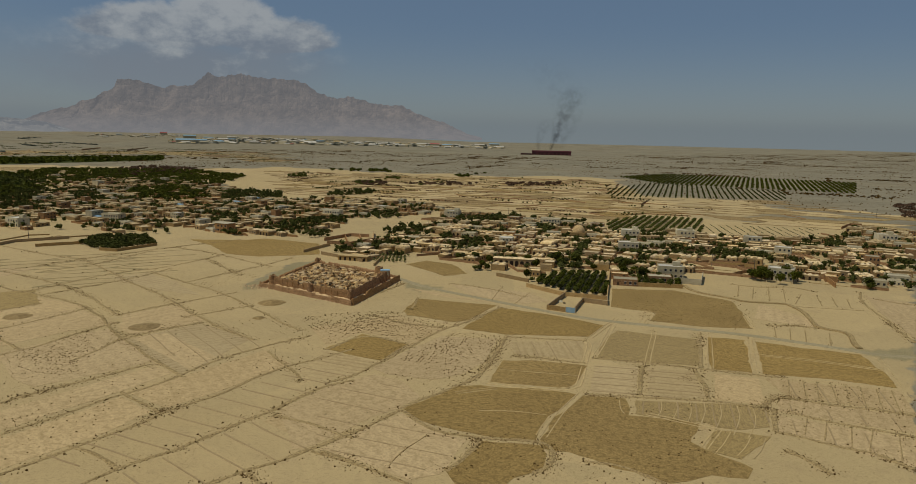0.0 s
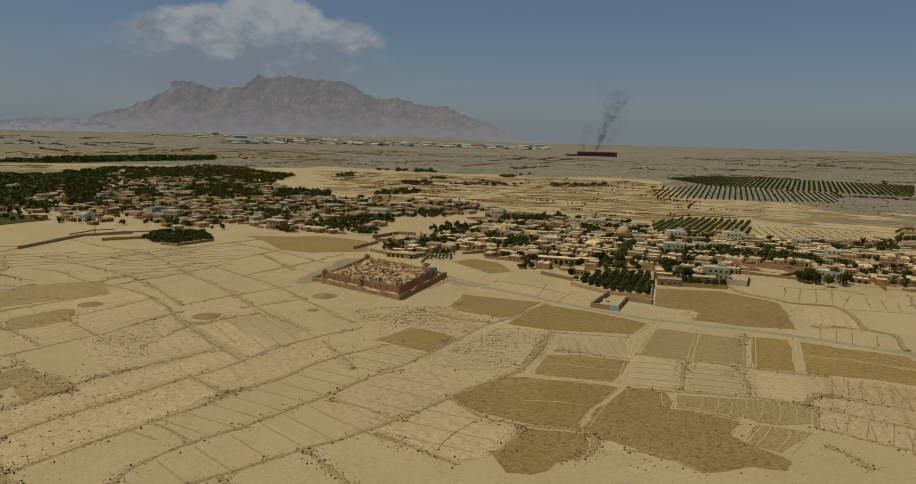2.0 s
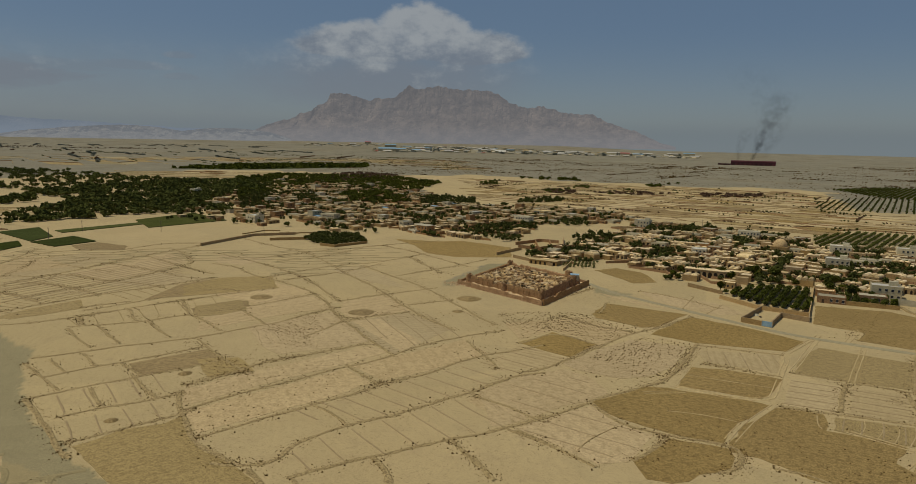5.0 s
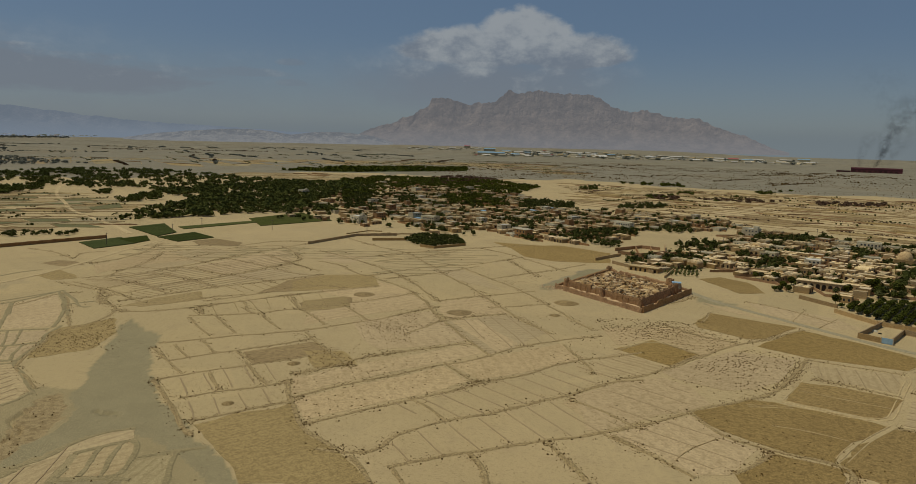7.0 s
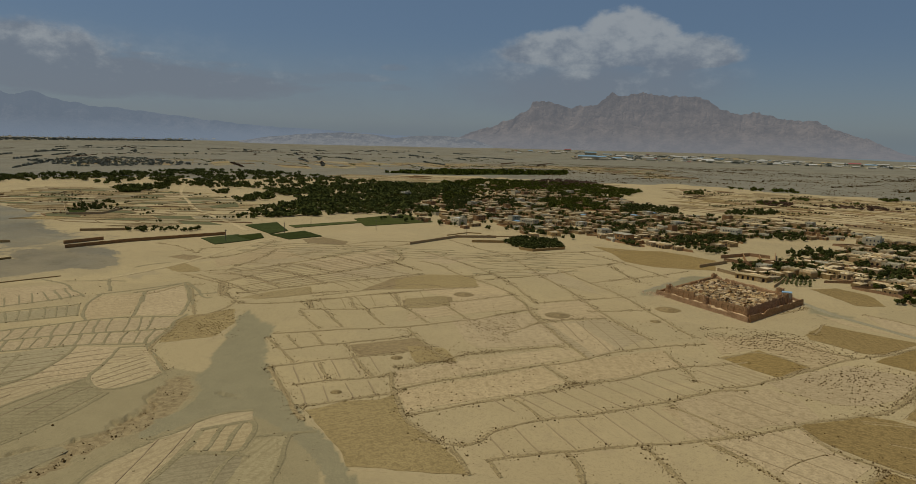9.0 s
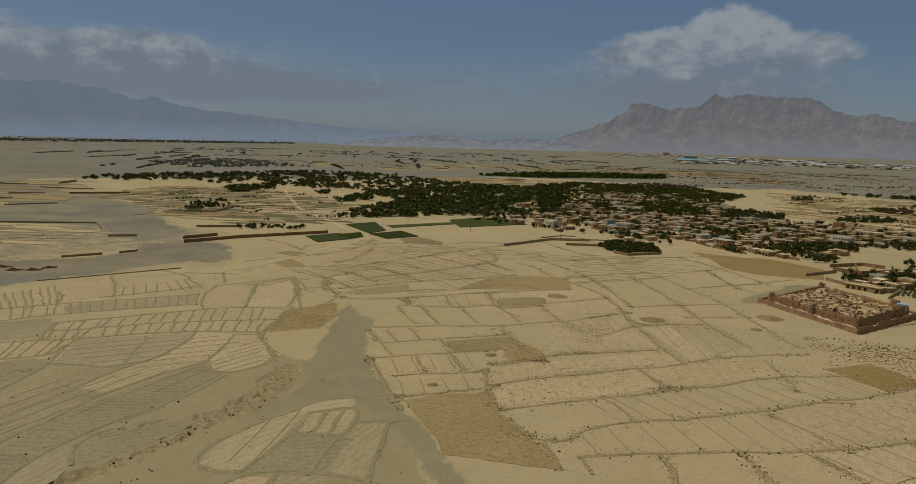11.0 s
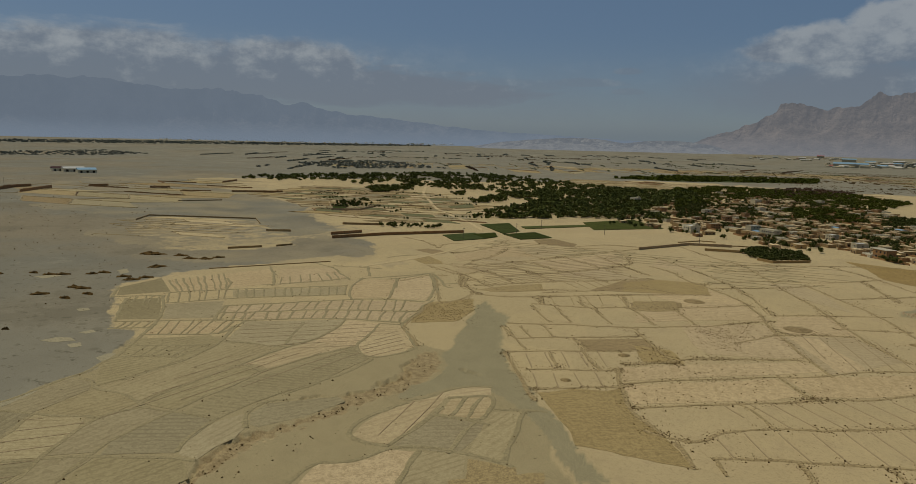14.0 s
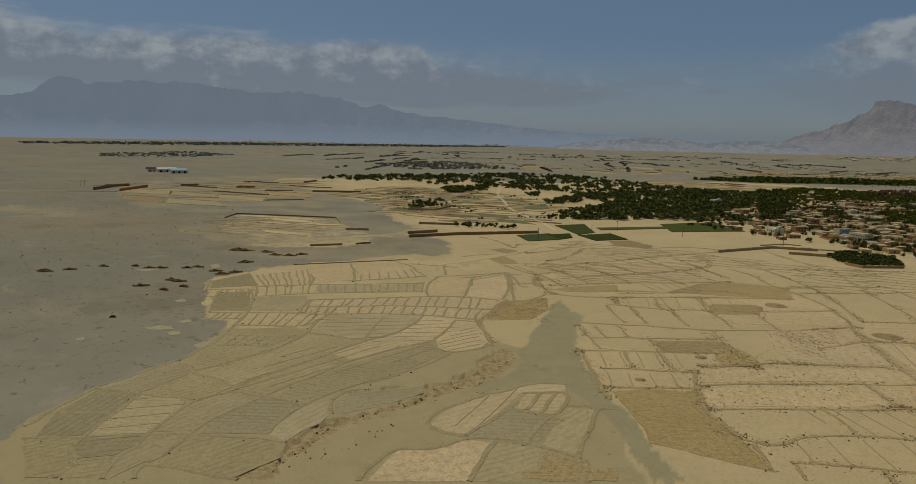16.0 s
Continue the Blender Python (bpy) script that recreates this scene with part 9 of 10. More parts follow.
        faces += [(i0 + q, i0 + (q + 1) % 6, i0 + 6) for q in range(6)]
    ob = raw("fallen_rubble", verts, faces, RUIN)
    ob.parent = root
    # the sheet-roofed hut on the far terrace
    p = at(0.9, 0.88)
    hut = new("hut")
    hut.matrix_basis = Matrix.Translation((p.x, p.y, 3.4)) @ Matrix.Rotation(0.1, 4, "Z")
    part("wall", box(blank(), -2.2, 2.2, -1.5, 1.5, -0.5, 2.6), PLASTER, hut)
    part("roof", box(blank(), -2.5, 2.5, -1.8, 1.8, 2.6, 2.9, 0.05), BLUE, hut, "light blue sheet roof")
    opening(hut, "door", 0.6, 0, -1.5, 0.9, 2.0, WOOD)
    tagged(hut, "small hut with a light blue sheet roof on the fort", "hut")


fort()

# ---- villages ----
KINDS = [
    (flat_house(9.5, 7.5, 3.3, MUD, MUD_ROOF, "flat-roofed mud house with a parapet and dark windows"), 8, 5),
    (flat_house(12, 8, 3.4, MUD, MUD_ROOF, "long flat-roofed mud house with small windows", 3), 7, 5),
    (domed_house(10, 7, 3.0, 3, 2, "mud house roofed with six low domes"), 7, 4),
    (domed_house(8, 8, 3.2, 2, 2, "square mud house roofed with four domes"), 6, 4),
    (vaulted_house(12, 8, 3.2, 3, "mud house with three barrel vaults and dark arches"), 6, 4),
    (yard_house(14, 13, 3.4, "mud house with two wings round a walled yard"), 7, 5),
    (flat_house(10, 9, 3.2, BRICK, CONCRETE, "two-storey brown brick house with a flat roof", 3, 2), 1, 1),
    (flat_house(11, 9, 3.1, PLASTER, CONCRETE, "pale plastered house with a flat grey roof", 3, 1, 0.4), 4, 3.5),
    (flat_house(11, 10, 3.1, PLASTER, WHITE, "two-storey whitewashed house with rows of windows", 3, 2, 0.5), 0.5, 0.5),
    (flat_house(8, 6, 2.8, BRICK, MUD_ROOF, "small brown brick outhouse with a mud roof", 1), 4, 4),
    (shed(11, 7, 3.2, BLUE, "shed with a light blue sheet roof"), 0.6, 0.4),
]
TREES = [
    tree_kind(5.0, 2.2, 2.0, LEAF, "dark green bushy fruit tree"),
    tree_kind(6.5, 2.6, 2.6, LEAF, "rounded dark green mulberry tree", 320),
    tree_kind(8.5, 2.9, 3.6, LEAF, "tall dark green poplar-like tree", 360),
    tree_kind(4.0, 1.8, 1.5, LEAF_GREY, "small grey-green olive-like tree", 200),
    tree_kind(3.2, 1.7, 1.3, LEAF, "low dark green orchard tree", 190, 0.42),
]
TAKEN, HOUSES = [], []


def settle_in(outline, pitch, turn, avoid, share, weights, rng):
    """Houses side by side along lanes over an outline; the rest becomes yards and trees."""
    c, s = math.cos(radians(turn)), math.sin(radians(turn))
    loc = [(x * c + y * s, -x * s + y * c) for x, y in outline]
    v = min(q for _, q in loc)
    while v < max(q for _, q in loc):
        u = min(p for p, _ in loc)
        while u < max(p for p, _ in loc):
            step = pitch * rng.uniform(0.8, 1.2)
            x, y = u * c - v * s + rng.uniform(-2, 2), u * s + v * c + rng.uniform(-2, 2)
            u += step
            if not inside(outline, x, y) or any(inside(a, x, y) for a in avoid):
                continue
            if noise.noise((x * 0.02, y * 0.02, 40.0)) * 0.5 + rng.random() > share:
                if rng.random() < 0.75:
                    for _ in range(rng.choice((1, 2, 3))):
                        TAKEN.append((x + rng.uniform(-5, 5), y + rng.uniform(-5, 5), rng.choice((0, 0, 1, 1, 2, 3))))
                continue
            if any(abs(x - p) + abs(y - q) < 5.5 for p, q in HEDGES):
                continue
            house = rng.choices([k[0] for k in KINDS], weights)[0]
            a = radians(turn) + rng.choice((0, 0, 0, 1.5708, 3.1416)) + rng.gauss(0, 0.07) + 0.35 * noise.noise((x * 0.008, y * 0.008, 9.0))
            HOUSES.append((house, Matrix.LocRotScale((x, y, 0), Euler((0, 0, a)), (rng.uniform(0.65, 1.2), rng.uniform(0.62, 1.1), rng.uniform(0.7, 1.08)))))
            if rng.random() < 0.22:
                TAKEN.append((x + rng.uniform(-8, 8), y + rng.uniform(-8, 8), rng.choice((0, 1, 3))))
        v += pitch * rng.uniform(0.82, 1.08)


rng = random.Random(7)
EASTERN = [k[1] for k in KINDS]
WESTERN = [k[2] for k in KINDS]
SMALL_GROVES = [GROVE_B, GROVE_C, GROVE_D, GROVE_E, GROVE_F, GROVE_G, GROVE_H, GROVE_U, GROVE_V, GROVE_W, GROVE_S, GROVE_T, GROVE_Q, GROVE_R, GROVE_X, GROVE_Y, GROVE_Z, GROVE_AA, GROVE_AB, GROVE_AC, GROVE_AD, GROVE_AE, GROVE_AF, GROVE_AG]
AVOID = [OPEN_A, OPEN_B, OPEN_C, ORCH_A, ORCH_B, ORCH_F] + SMALL_GROVES
HEDGES = []
for outline, count, turn in ((V1, 74, -20), (V2, 60, -28)):
    spots = fill(outline, 20)
    for x, y in rng.sample(spots, min(len(spots), count)):
        if any(inside(q, x, y) for q in (OPEN_A, OPEN_B, OPEN_C, ORCH_A, ORCH_B)):
            continue
        a = radians(turn) + rng.choice((0, 0, 0, 1.57)) + rng.gauss(0, 0.1)
        for i in range(rng.randint(3, 9)):
            px, py = x + 3.0 * i * math.cos(a) + rng.gauss(0, 0.8), y + 3.0 * i * math.sin(a) + rng.gauss(0, 0.8)
            HEDGES.append((px, py))
            TAKEN.append((px, py, rng.choice((0, 0, 4, 4, 1, 3))))
settle_in(V1, 10.6, -24, AVOID, 0.80, EASTERN, rng)
settle_in(V2, 12.2, -30, AVOID + [WOOD_C], 0.66, WESTERN, rng)
settle_in(V2B, 19, -35, AVOID + [V2], 0.42, WESTERN, rng)
for outline, each in [(GROVE_A, 9), (GROVE_I, 60), (GROVE_J, 40)] + [(g, 24) for g in SMALL_GROVES]:
    for x, y in fill(outline, each):
        TAKEN.append((x, y, 4 if outline is GROVE_A else rng.choice((0, 4, 4, 4, 3))))
for x, y in rows_in(ORCH_A, 72, 4.5, 2.1) + rows_in(ORCH_B, 72, 4.2, 2.1):
    TAKEN.append((x, y, 4))
TAKEN += [(*p, 1) for p in ((171.3, 394.0), (172.3, 389.3), (178.7, 393.1), (177.8, 386.7), (181.4, 379.3), (190.8, 383.2), (179.9, 399.8), (40.1, 379.8))]
TAKEN += [(176, 405, 1), (184, 398, 1), (190, 391, 2), (196, 389, 1), (201, 396, 0)]
GROWN = []
for x, y, k in TAKEN:
    q = rng.uniform(0.75, 1.15) if k < 4 else rng.uniform(0.8, 1.0)
    GROWN.append((TREES[k], Matrix.LocRotScale((x, y, 0), Euler((0, 0, rng.uniform(0, 6.28))), (q, q, q * rng.uniform(0.85, 1.1)))))
place_all(HOUSES, 320, "distant_houses", "crowded mud and plaster houses in the far part of the village", "houses")
place_all(GROWN, 330, "", "", "")
wood("village_trees", [(m.translation.x, m.translation.y, 2.3 * m.to_scale().x, (4.6 if ob is not TREES[4] else 3.2) * m.to_scale().x) for ob, m in GROWN[330:]], LEAF, "dark green trees between the far village houses", 26, 0.95)

# ---- woods and far orchards ----
def trees_at(outline, each, r, h, gaps=0.9):
    """Places, radii and heights of trees over an outline, with clearings."""
    return [(x, y, r * random.uniform(0.7, 1.3), h * random.uniform(0.7, 1.3)) for x, y in fill(outline, each) if noise.noise((x * 0.014, y * 0.014, 6.0)) + 0.5 * noise.noise((x * 0.05, y * 0.05, 6.0)) < gaps]


wood("woodland", [p for p in trees_at(WOOD_A, 88, 4.6, 5.2, 0.34) if p[0] > -780 or (random.random() < 0.45 and noise.noise((p[0] * 0.02, p[1] * 0.02, 3.0)) > -0.15)], LEAF, "dense dark green gardens and poplars beyond the village", 32, 1.1)
wood("woodland", trees_at(WOOD_B, 85, 4.0, 4.6, 0.25) + trees_at(WOOD_C, 60, 3.4, 4.2, 0.2), LEAF, "dark green walled gardens behind the village", 46, 0.95)
wood("woodland", trees_at(WOOD_D, 620, 5.0, 4.0), LEAF_HAZED, "distant dark green tree belt", 26, 1.3)
wood("woodland", trees_at([(-991.8, 594.1), (-995.9, 662.2), (-909.6, 613.4), (-877.0, 536.7)], 70, 3.2, 4.2) + trees_at([(-826.2, 648.1), (-836.6, 684.4), (-788.3, 647.8), (-780.2, 613.6)], 70, 3.2, 4.2) + trees_at([(-716.6, 605.5), (-735.2, 658.6), (-671.0, 613.7), (-667.4, 563.8)], 70, 3.2, 4.2) + trees_at([(-543.1, 447.4), (-545.4, 515.3), (-511.9, 501.5), (-522.6, 449.7)], 70, 3.2, 4.2) + trees_at([(-985.1, 731.1), (-986.1, 772.6), (-924.2, 719.5), (-922.9, 685.4)], 70, 3.2, 4.2) + trees_at([(-992.0, 671.9), (-997.9, 699.0), (-892.1, 621.4), (-898.2, 607.5)], 70, 3.2, 4.2), LEAF, "small dark groves among the western plots", 34, 1.0)
wood("woodland", trees_at(GROVE_L, 120, 4, 5) + trees_at(GROVE_M, 90, 3.5, 6) + trees_at(GROVE_N, 420, 3, 4) + trees_at(GROVE_O, 200, 3, 4) + trees_at(GROVE_P, 150, 3.0, 4), LEAF, "scattered hedges and small groves among fields", 40, 1.0)
wood("orchard_rows", [(x, y, 1.8, 2.8) for x, y in rows_in(GROVE_K, 66, 6.0, 3.4)], LEAF, "dense orchard in rows behind the village", 26, 0.85)
wood("orchard_rows", [(x, y, 1.9, 3.0) for x, y in rows_in(ORCH_C, -113, 8.0, 4.2)], LEAF, "large far orchard planted in long straight rows", 10, 1.7)
wood("orchard_rows", [(x, y, 1.25, 1.9) for x, y in rows_in(ORCH_D, -108, 7.5, 3.6)], LEAF, "young orchard in thin straight rows", 9, 1.3)
wood("orchard_rows", [(x, y, 0.8, 1.1) for x, y in rows_in(ORCH_E, 80, 7, 4.4) if random.random() < 0.8], LEAF_GREY, "young saplings in rows beside the village", 22, 0.5)
wood("orchard_rows", [(x, y, 1.3, 1.8) for x, y in rows_in(ORCH_F, 40, 4.0, 3.0)], LEAF_GREY, "small vegetable garden in rows", 22, 0.5)
wood("tree_belt", trees_at(STRIP_A, 230, 5.5, 5.0), LEAF, "long green plantation strip on the plain", 30, 1.4)

def hedges_in(outline, turn, count, long, each, r, h):
    """Rows of small trees and bushes along field edges, here and there over an outline."""
    out = []
    xs, ys = [p[0] for p in outline], [p[1] for p in outline]
    starts = [(rng.uniform(min(xs), max(xs)), rng.uniform(min(ys), max(ys))) for _ in range(12 * count)]
    for x, y in [p for p in starts if inside(outline, *p)][:count]:
        a = radians(turn) + rng.choice((0, 0, 0, 1.57)) + rng.gauss(0, 0.08)
        for i in range(int(rng.uniform(0.3, 1.0) * long / each)):
            if rng.random() < 0.8:
                q = rng.uniform(0.6, 1.3)
                out.append((x + each * i * math.cos(a) + rng.gauss(0, 0.6), y + each * i * math.sin(a) + rng.gauss(0, 0.6), r * q, h * q))
    return out


wood("hedgerows", hedges_in(PLOT_A, -20, 60, 60, 4.0, 1.5, 2.4) + hedges_in(PLOT_B, 35, 22, 45, 4.0, 1.5, 2.4), LEAF, "rows of dark bushes and small trees between far fields", 16, 0.9)
wood("hedgerows", hedges_in(PLOT_A, -20, 46, 70, 3.5, 1.5, 1.5) + hedges_in(PLOT_B, 35, 14, 50, 3.5, 1.4, 1.4), LEAF_RED, "rows of bare brown vines between far fields", 14, 0.9)
wood("hedgerows", hedges_in(FAR_C, -15, 40, 120, 7.0, 2.2, 2.4) + hedges_in(FAR_A, -38, 45, 160, 8.0, 2.5, 2.6), LEAF_GREY, "thin far rows of grey-green bushes on the plain", 12, 1.5)

FAR_W = [(-1700.0, 700.0), (-3000.0, 900.0), (-4600.0, 2600.0), (-2800.0, 4600.0), (-1500.0, 2900.0), (-1400.0, 1500.0)]
wood("hedgerows", hedges_in(FAR_W, -42, 55, 420, 13.0, 5.0, 2.2), LEAF_HAZED, "far dark rows of trees across the plain", 10, 2.6)
wood("hedgerows", hedges_in(FAR_W, -42, 24, 380, 11.0, 4.0, 1.2), LEAF_RED, "far brown strips of bare fields across the plain", 9, 2.4)
wood("scrub_lines", [p for p in hedges_in(DESERT_E, -20, 80, 260, 9.0, 3.2, 1.4) if not inside(ORCH_C, p[0], p[1]) and not inside(ORCH_D, p[0], p[1])] + hedges_in(DESERT_N, -25, 50, 240, 9.0, 3.2, 1.4), SHRUB, "thin dark lines of scrub along dry runnels on the plain", 9, 1.8)

# ---- far plain: sheds of the town, burning hall, tree lines ----
SHEDS = [shed(34, 16, 6, WHITE, "pale metal-roofed works shed on the plain"), shed(26, 14, 6, CONCRETE, "grey flat shed in the far town"),
         shed(42, 22, 8, BLUE, "works hall with a bright blue sheet roof"), shed(22, 12, 6, RED, "low hall with a red sheet roof"), shed(18, 12, 5, MUD_ROOF, "tan storage shed on the far plain")]


def far_pose(x, y, turn, size):
    px, py, pz, k = settle(x, y)
    return Matrix.LocRotScale((px, py, pz), Euler((0, 0, turn)), (size * k, size * k, size * k))


FAR = []
SPREAD = fill(TOWN, 5200)
rng.shuffle(SPREAD)
for x, y in SPREAD[:620] + fill(TOWN_B, 16000)[:70] + fill(TOWN_C, 60000)[:300]:
    FAR.append((rng.choices(SHEDS, (6, 6, 0.5, 0.5, 4))[0], far_pose(x, y, math.atan2(y, x) + 1.57 + rng.gauss(0, 0.3), rng.uniform(0.35, 1.3) * (1.6 if rng.random() < 0.08 else 1.0))))
for (x, y), kind, size in (((-2048.1, 5364.3), 2, 2.2), ((-1339.0, 3622.8), 2, 2.0), ((-1381.9, 3562.4), 2, 2.2), ((-1774.2, 4994.5), 2, 1.5), ((-3121.8, 7450.2), 3, 3.2), ((-130.8, 3968.5), 3, 2.5), ((-1794.2, 6093.8), 3, 1.4), ((236.7, 4546.6), 2, 1.6), ((-616.7, 4389.2), 0, 1.6), ((-466.7, 4354.7), 0, 2.0)):
    FAR.append((SHEDS[kind], far_pose(x, y, math.atan2(y, x) + 1.57, size)))
place_all(FAR, 130, "far_town", "pale low buildings of a town across the plain", "buildings")


def burning_hall():
    root = new("factory_hall")
    w, d, h = 156.0, 40.0, 13.0
    part("wall", box(blank(), -w / 2, w / 2, -d / 2, d / 2, -3, h), RUST, root, "soot-stained dark red sheet wall")
    part("roof", box(blank(), -w / 2 - 1, w / 2 + 1, -d / 2 - 1, d / 2 + 1, h, h + 4, 1.0), RUST, root, "rusty dark red sheet roof")
    for i in range(9):
        part("door", box(blank(), -w / 2 + 6 + 16 * i, -w / 2 + 15 + 16 * i, -d / 2 - 0.4, -d / 2 + 0.3, -1, 7), CHAR, root)
    part("annex", box(blank(), -w / 2 - 45, -w / 2 - 1, -d / 2 - 12, 0, -3, 5), CHAR, root, "low dark annex")
    x, y = (379.1, 2823.5)
    root.matrix_basis = far_pose(x, y, math.atan2(y, x) - 1.57, 1.0)
    tagged(root, "long dark red factory hall burning on the plain", "factory")


burning_hall()


def smoke():
    """Thin drifting veils of dark smoke over the burning hall."""
    x, y = (379.8, 2901.3)
    px, py, pz, k = settle(x, y)
    a = math.atan2(y, x) - 1.5708
    root = new("smoke_plume")
    root.matrix_basis = Matrix.LocRotScale((px, py, pz), Euler((0, 0, a)), (1, 1, 1))
    mat = smoke_material()
    veils = (((0, 20, 30, 52, 85, 100), (9, 18, 28, 44, 62, 80), 255, 0.72, 0), ((4, 24, 38, 60, 92, 85), (8, 14, 20, 36, 52, 64), 240, 0.6, 8),
             ((-40, -44, -38, -30, -20, -10), (8, 14, 20, 28, 36, 40), 130, 0.45, -6), ((30, 60, 75, 50, 0, -60), (18, 45, 70, 95, 110, 120), 370, 0.28, 14))
    for mid, wide, high, thick, back in veils:
        verts, faces, dens = [], [], []
        for j in range(41):
            s = j / 40
            cx, w = np.interp(s, np.linspace(0, 1, 6), mid), np.interp(s, np.linspace(0, 1, 6), wide)
            for i in range(13):
                q = i / 6 - 1
                verts.append((cx + w * q, back + 6 * math.sin(3 * s + 2 * q), 14 + high * s))
                dens.append(thick * max(0.0, 1 - q * q) ** 1.5 * (1 - s) ** 0.75 * min(1.0, s * 12 + 0.3))
        for j in range(40):
            for i in range(12):
                m = 13 * j + i
                faces.append((m, m + 1, m + 14, m + 13))
        ob = raw("veil", verts, faces, mat)
        ob.parent = root
        at = ob.data.attributes.new("thickness", "FLOAT", "POINT")
        at.data.foreach_set("value", dens)
    tagged(root, "thin dark smoke rising from the burning hall", "smoke")


smoke()
wood("far_trees", trees_at(BELT_A, 9000, 9, 3)[:1700], LEAF_HAZED, "dark tree belt of a far oasis town", 14, 3.0)
wood("far_trees", trees_at(TOWN, 14000, 9, 7)[:420], LEAF_HAZED, "dark trees among the sheds of the far town", 16, 2.0)
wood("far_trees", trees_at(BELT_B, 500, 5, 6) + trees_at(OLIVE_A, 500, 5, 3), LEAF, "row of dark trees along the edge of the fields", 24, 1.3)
wood("far_trees", trees_at(OLIVE_B, 900, 4.5, 1.3), LEAF_HAZED, "wide low plantation on the gravel plain", 14, 2.0)
wood("vineyards", trees_at(BROWN_A, 90, 4, 2.2) + trees_at(BROWN_B, 120, 4, 2.2) + trees_at(BROWN_C, 120, 4, 2.4) + trees_at(BROWN_D, 130, 4, 3.5) + trees_at(BROWN_E, 60, 3, 3), LEAF_RED, "brown bare vineyards behind the village", 20, 1.1)

# ---- walls ----
for line, high in (([(38.1, 361.2), (53.9, 342.5), (75.3, 334.6), (91.6, 404.1)], 2.0), ([(43.0, 313.5), (55.3, 340.2)], 2.2), ([(43.0, 313.5), (51.7, 308.8)], 2.2), ([(54.5, 308.3), (62.3, 329.3), (73.0, 323.4), (75.1, 333.3)], 2.2),
                   ([(98.3, 367.6), (122.3, 364.5)], 2.2), ([(-501.9, 250.8), (-500.6, 280.2)], 2.4), ([(-482.6, 240.9), (-477.5, 284.6), (-455.5, 357.2)], 2.4), ([(-559.4, 296.1), (-536.5, 324.0)], 2.0),
                   ([(-473.7, 151.1), (-468.5, 174.7)], 1.4), ([(-466.7, 185.0), (-467.0, 198.1)], 1.2), ([(-549.0, 214.8), (-536.7, 231.6)], 1.8), ([(-973.7, 357.0), (-939.9, 420.6)], 2.4), ([(-1172.2, 421.4), (-1214.1, 464.4)], 3.0),
                   ([(-680.4, 146.1), (-712.8, 167.1), (-637.1, 244.7), (-598.9, 231.8)], 1.3), ([(-760.9, 395.8), (-681.4, 353.7), (-663.3, 379.7), (-692.2, 420.4)], 2.2), ([(-405.2, 112.3), (-398.7, 140.5), (-388.4, 185.7)], 0.5),
                   ([(-1102.7, 78.6), (-1167.9, 118.0)], 4.0), ([(-1159.5, 100.8), (-1176.1, 137.4)], 4.0), ([(-1069.2, 107.9), (-1142.0, 157.6)], 4.0), ([(-1154.6, 209.2), (-1160.8, 237.6)], 3.0), ([(-1090.8, 278.3), (-1082.4, 305.3)], 3.0), ([(-855.9, 242.3), (-846.0, 292.9)], 1.2),
                   ([(-314.6, 473.5), (-310.0, 499.0), (-297.8, 503.6)], 0.8), ([(-287.6, 482.4), (-275.5, 497.9), (-258.5, 506.1)], 0.8), ([(-231.5, 444.8), (-218.7, 441.9), (-204.0, 467.3)], 1.8), ([(-100.2, 451.5), (-88.3, 481.8)], 2.0), ([(-87.6, 446.2), (-57.7, 422.5), (-53.8, 450.2)], 2.0),
                   ([(23.6, 387.8), (40.4, 372.2)], 2.0), ([(-48.9, 410.0), (-46.9, 440.1)], 1.6), ([(163.5, 438.5), (191.7, 429.7), (199.7, 423.0)], 2.0), ([(-308.6, 410.5), (-301.9, 468.6), (-275.3, 488.8)], 2.0), ([(-277.9, 452.9), (-255.1, 468.2)], 2.0),
                   ([(215.9, 398.4), (209.9, 374.5)], 2.5), ([(-1200.9, 2236.4), (-1246.1, 2443.3)], 5.0), ([(-1078.8, 2285.5), (-1138.6, 2575.9)], 5.0), ([(10.9, 681.7), (67.7, 672.1)], 2.0)):
    wall(line, high, 0.6, BRICK if high >= 2.4 else MUD, "long brown mud wall on open land" if high >= 2.4 else "mud garden wall with an uneven worn top")
for line in ([(-96.3, 502.2), (-81.0, 527.6), (-66.1, 523.6)], [(-91.8, 489.2), (-74.6, 486.1), (-60.5, 506.9)], [(-84.9, 524.0), (-76.7, 488.5)], [(-74.4, 528.5), (-67.6, 495.0)], [(-64.8, 542.4), (-59.9, 501.4)], [(353.4, 631.2), (377.1, 659.2), (386.8, 656.5)], [(359.3, 632.0), (376.5, 638.5)]):
    wall(line, 2.4, 0.6, BRICK, "crumbling brown ruin wall beside the village")
gate = new("gate")
gate.matrix_basis = Matrix.Translation((*(52.9, 307.9), 0)) @ Matrix.Rotation(-0.35, 4, "Z")
part("frame", box(box(blank(), -2.3, -2.0, -0.2, 0.2, 0, 2.7), 2.0, 2.3, -0.2, 0.2, 0, 2.7), CONCRETE, gate)
for side in (-1, 1):
    part("leaf", box(blank(), min(0.02 * side, 2.0 * side), max(0.02 * side, 2.0 * side), -0.06, 0.06, 0.1, 2.5), BLUE, gate, "pale blue metal gate leaf")
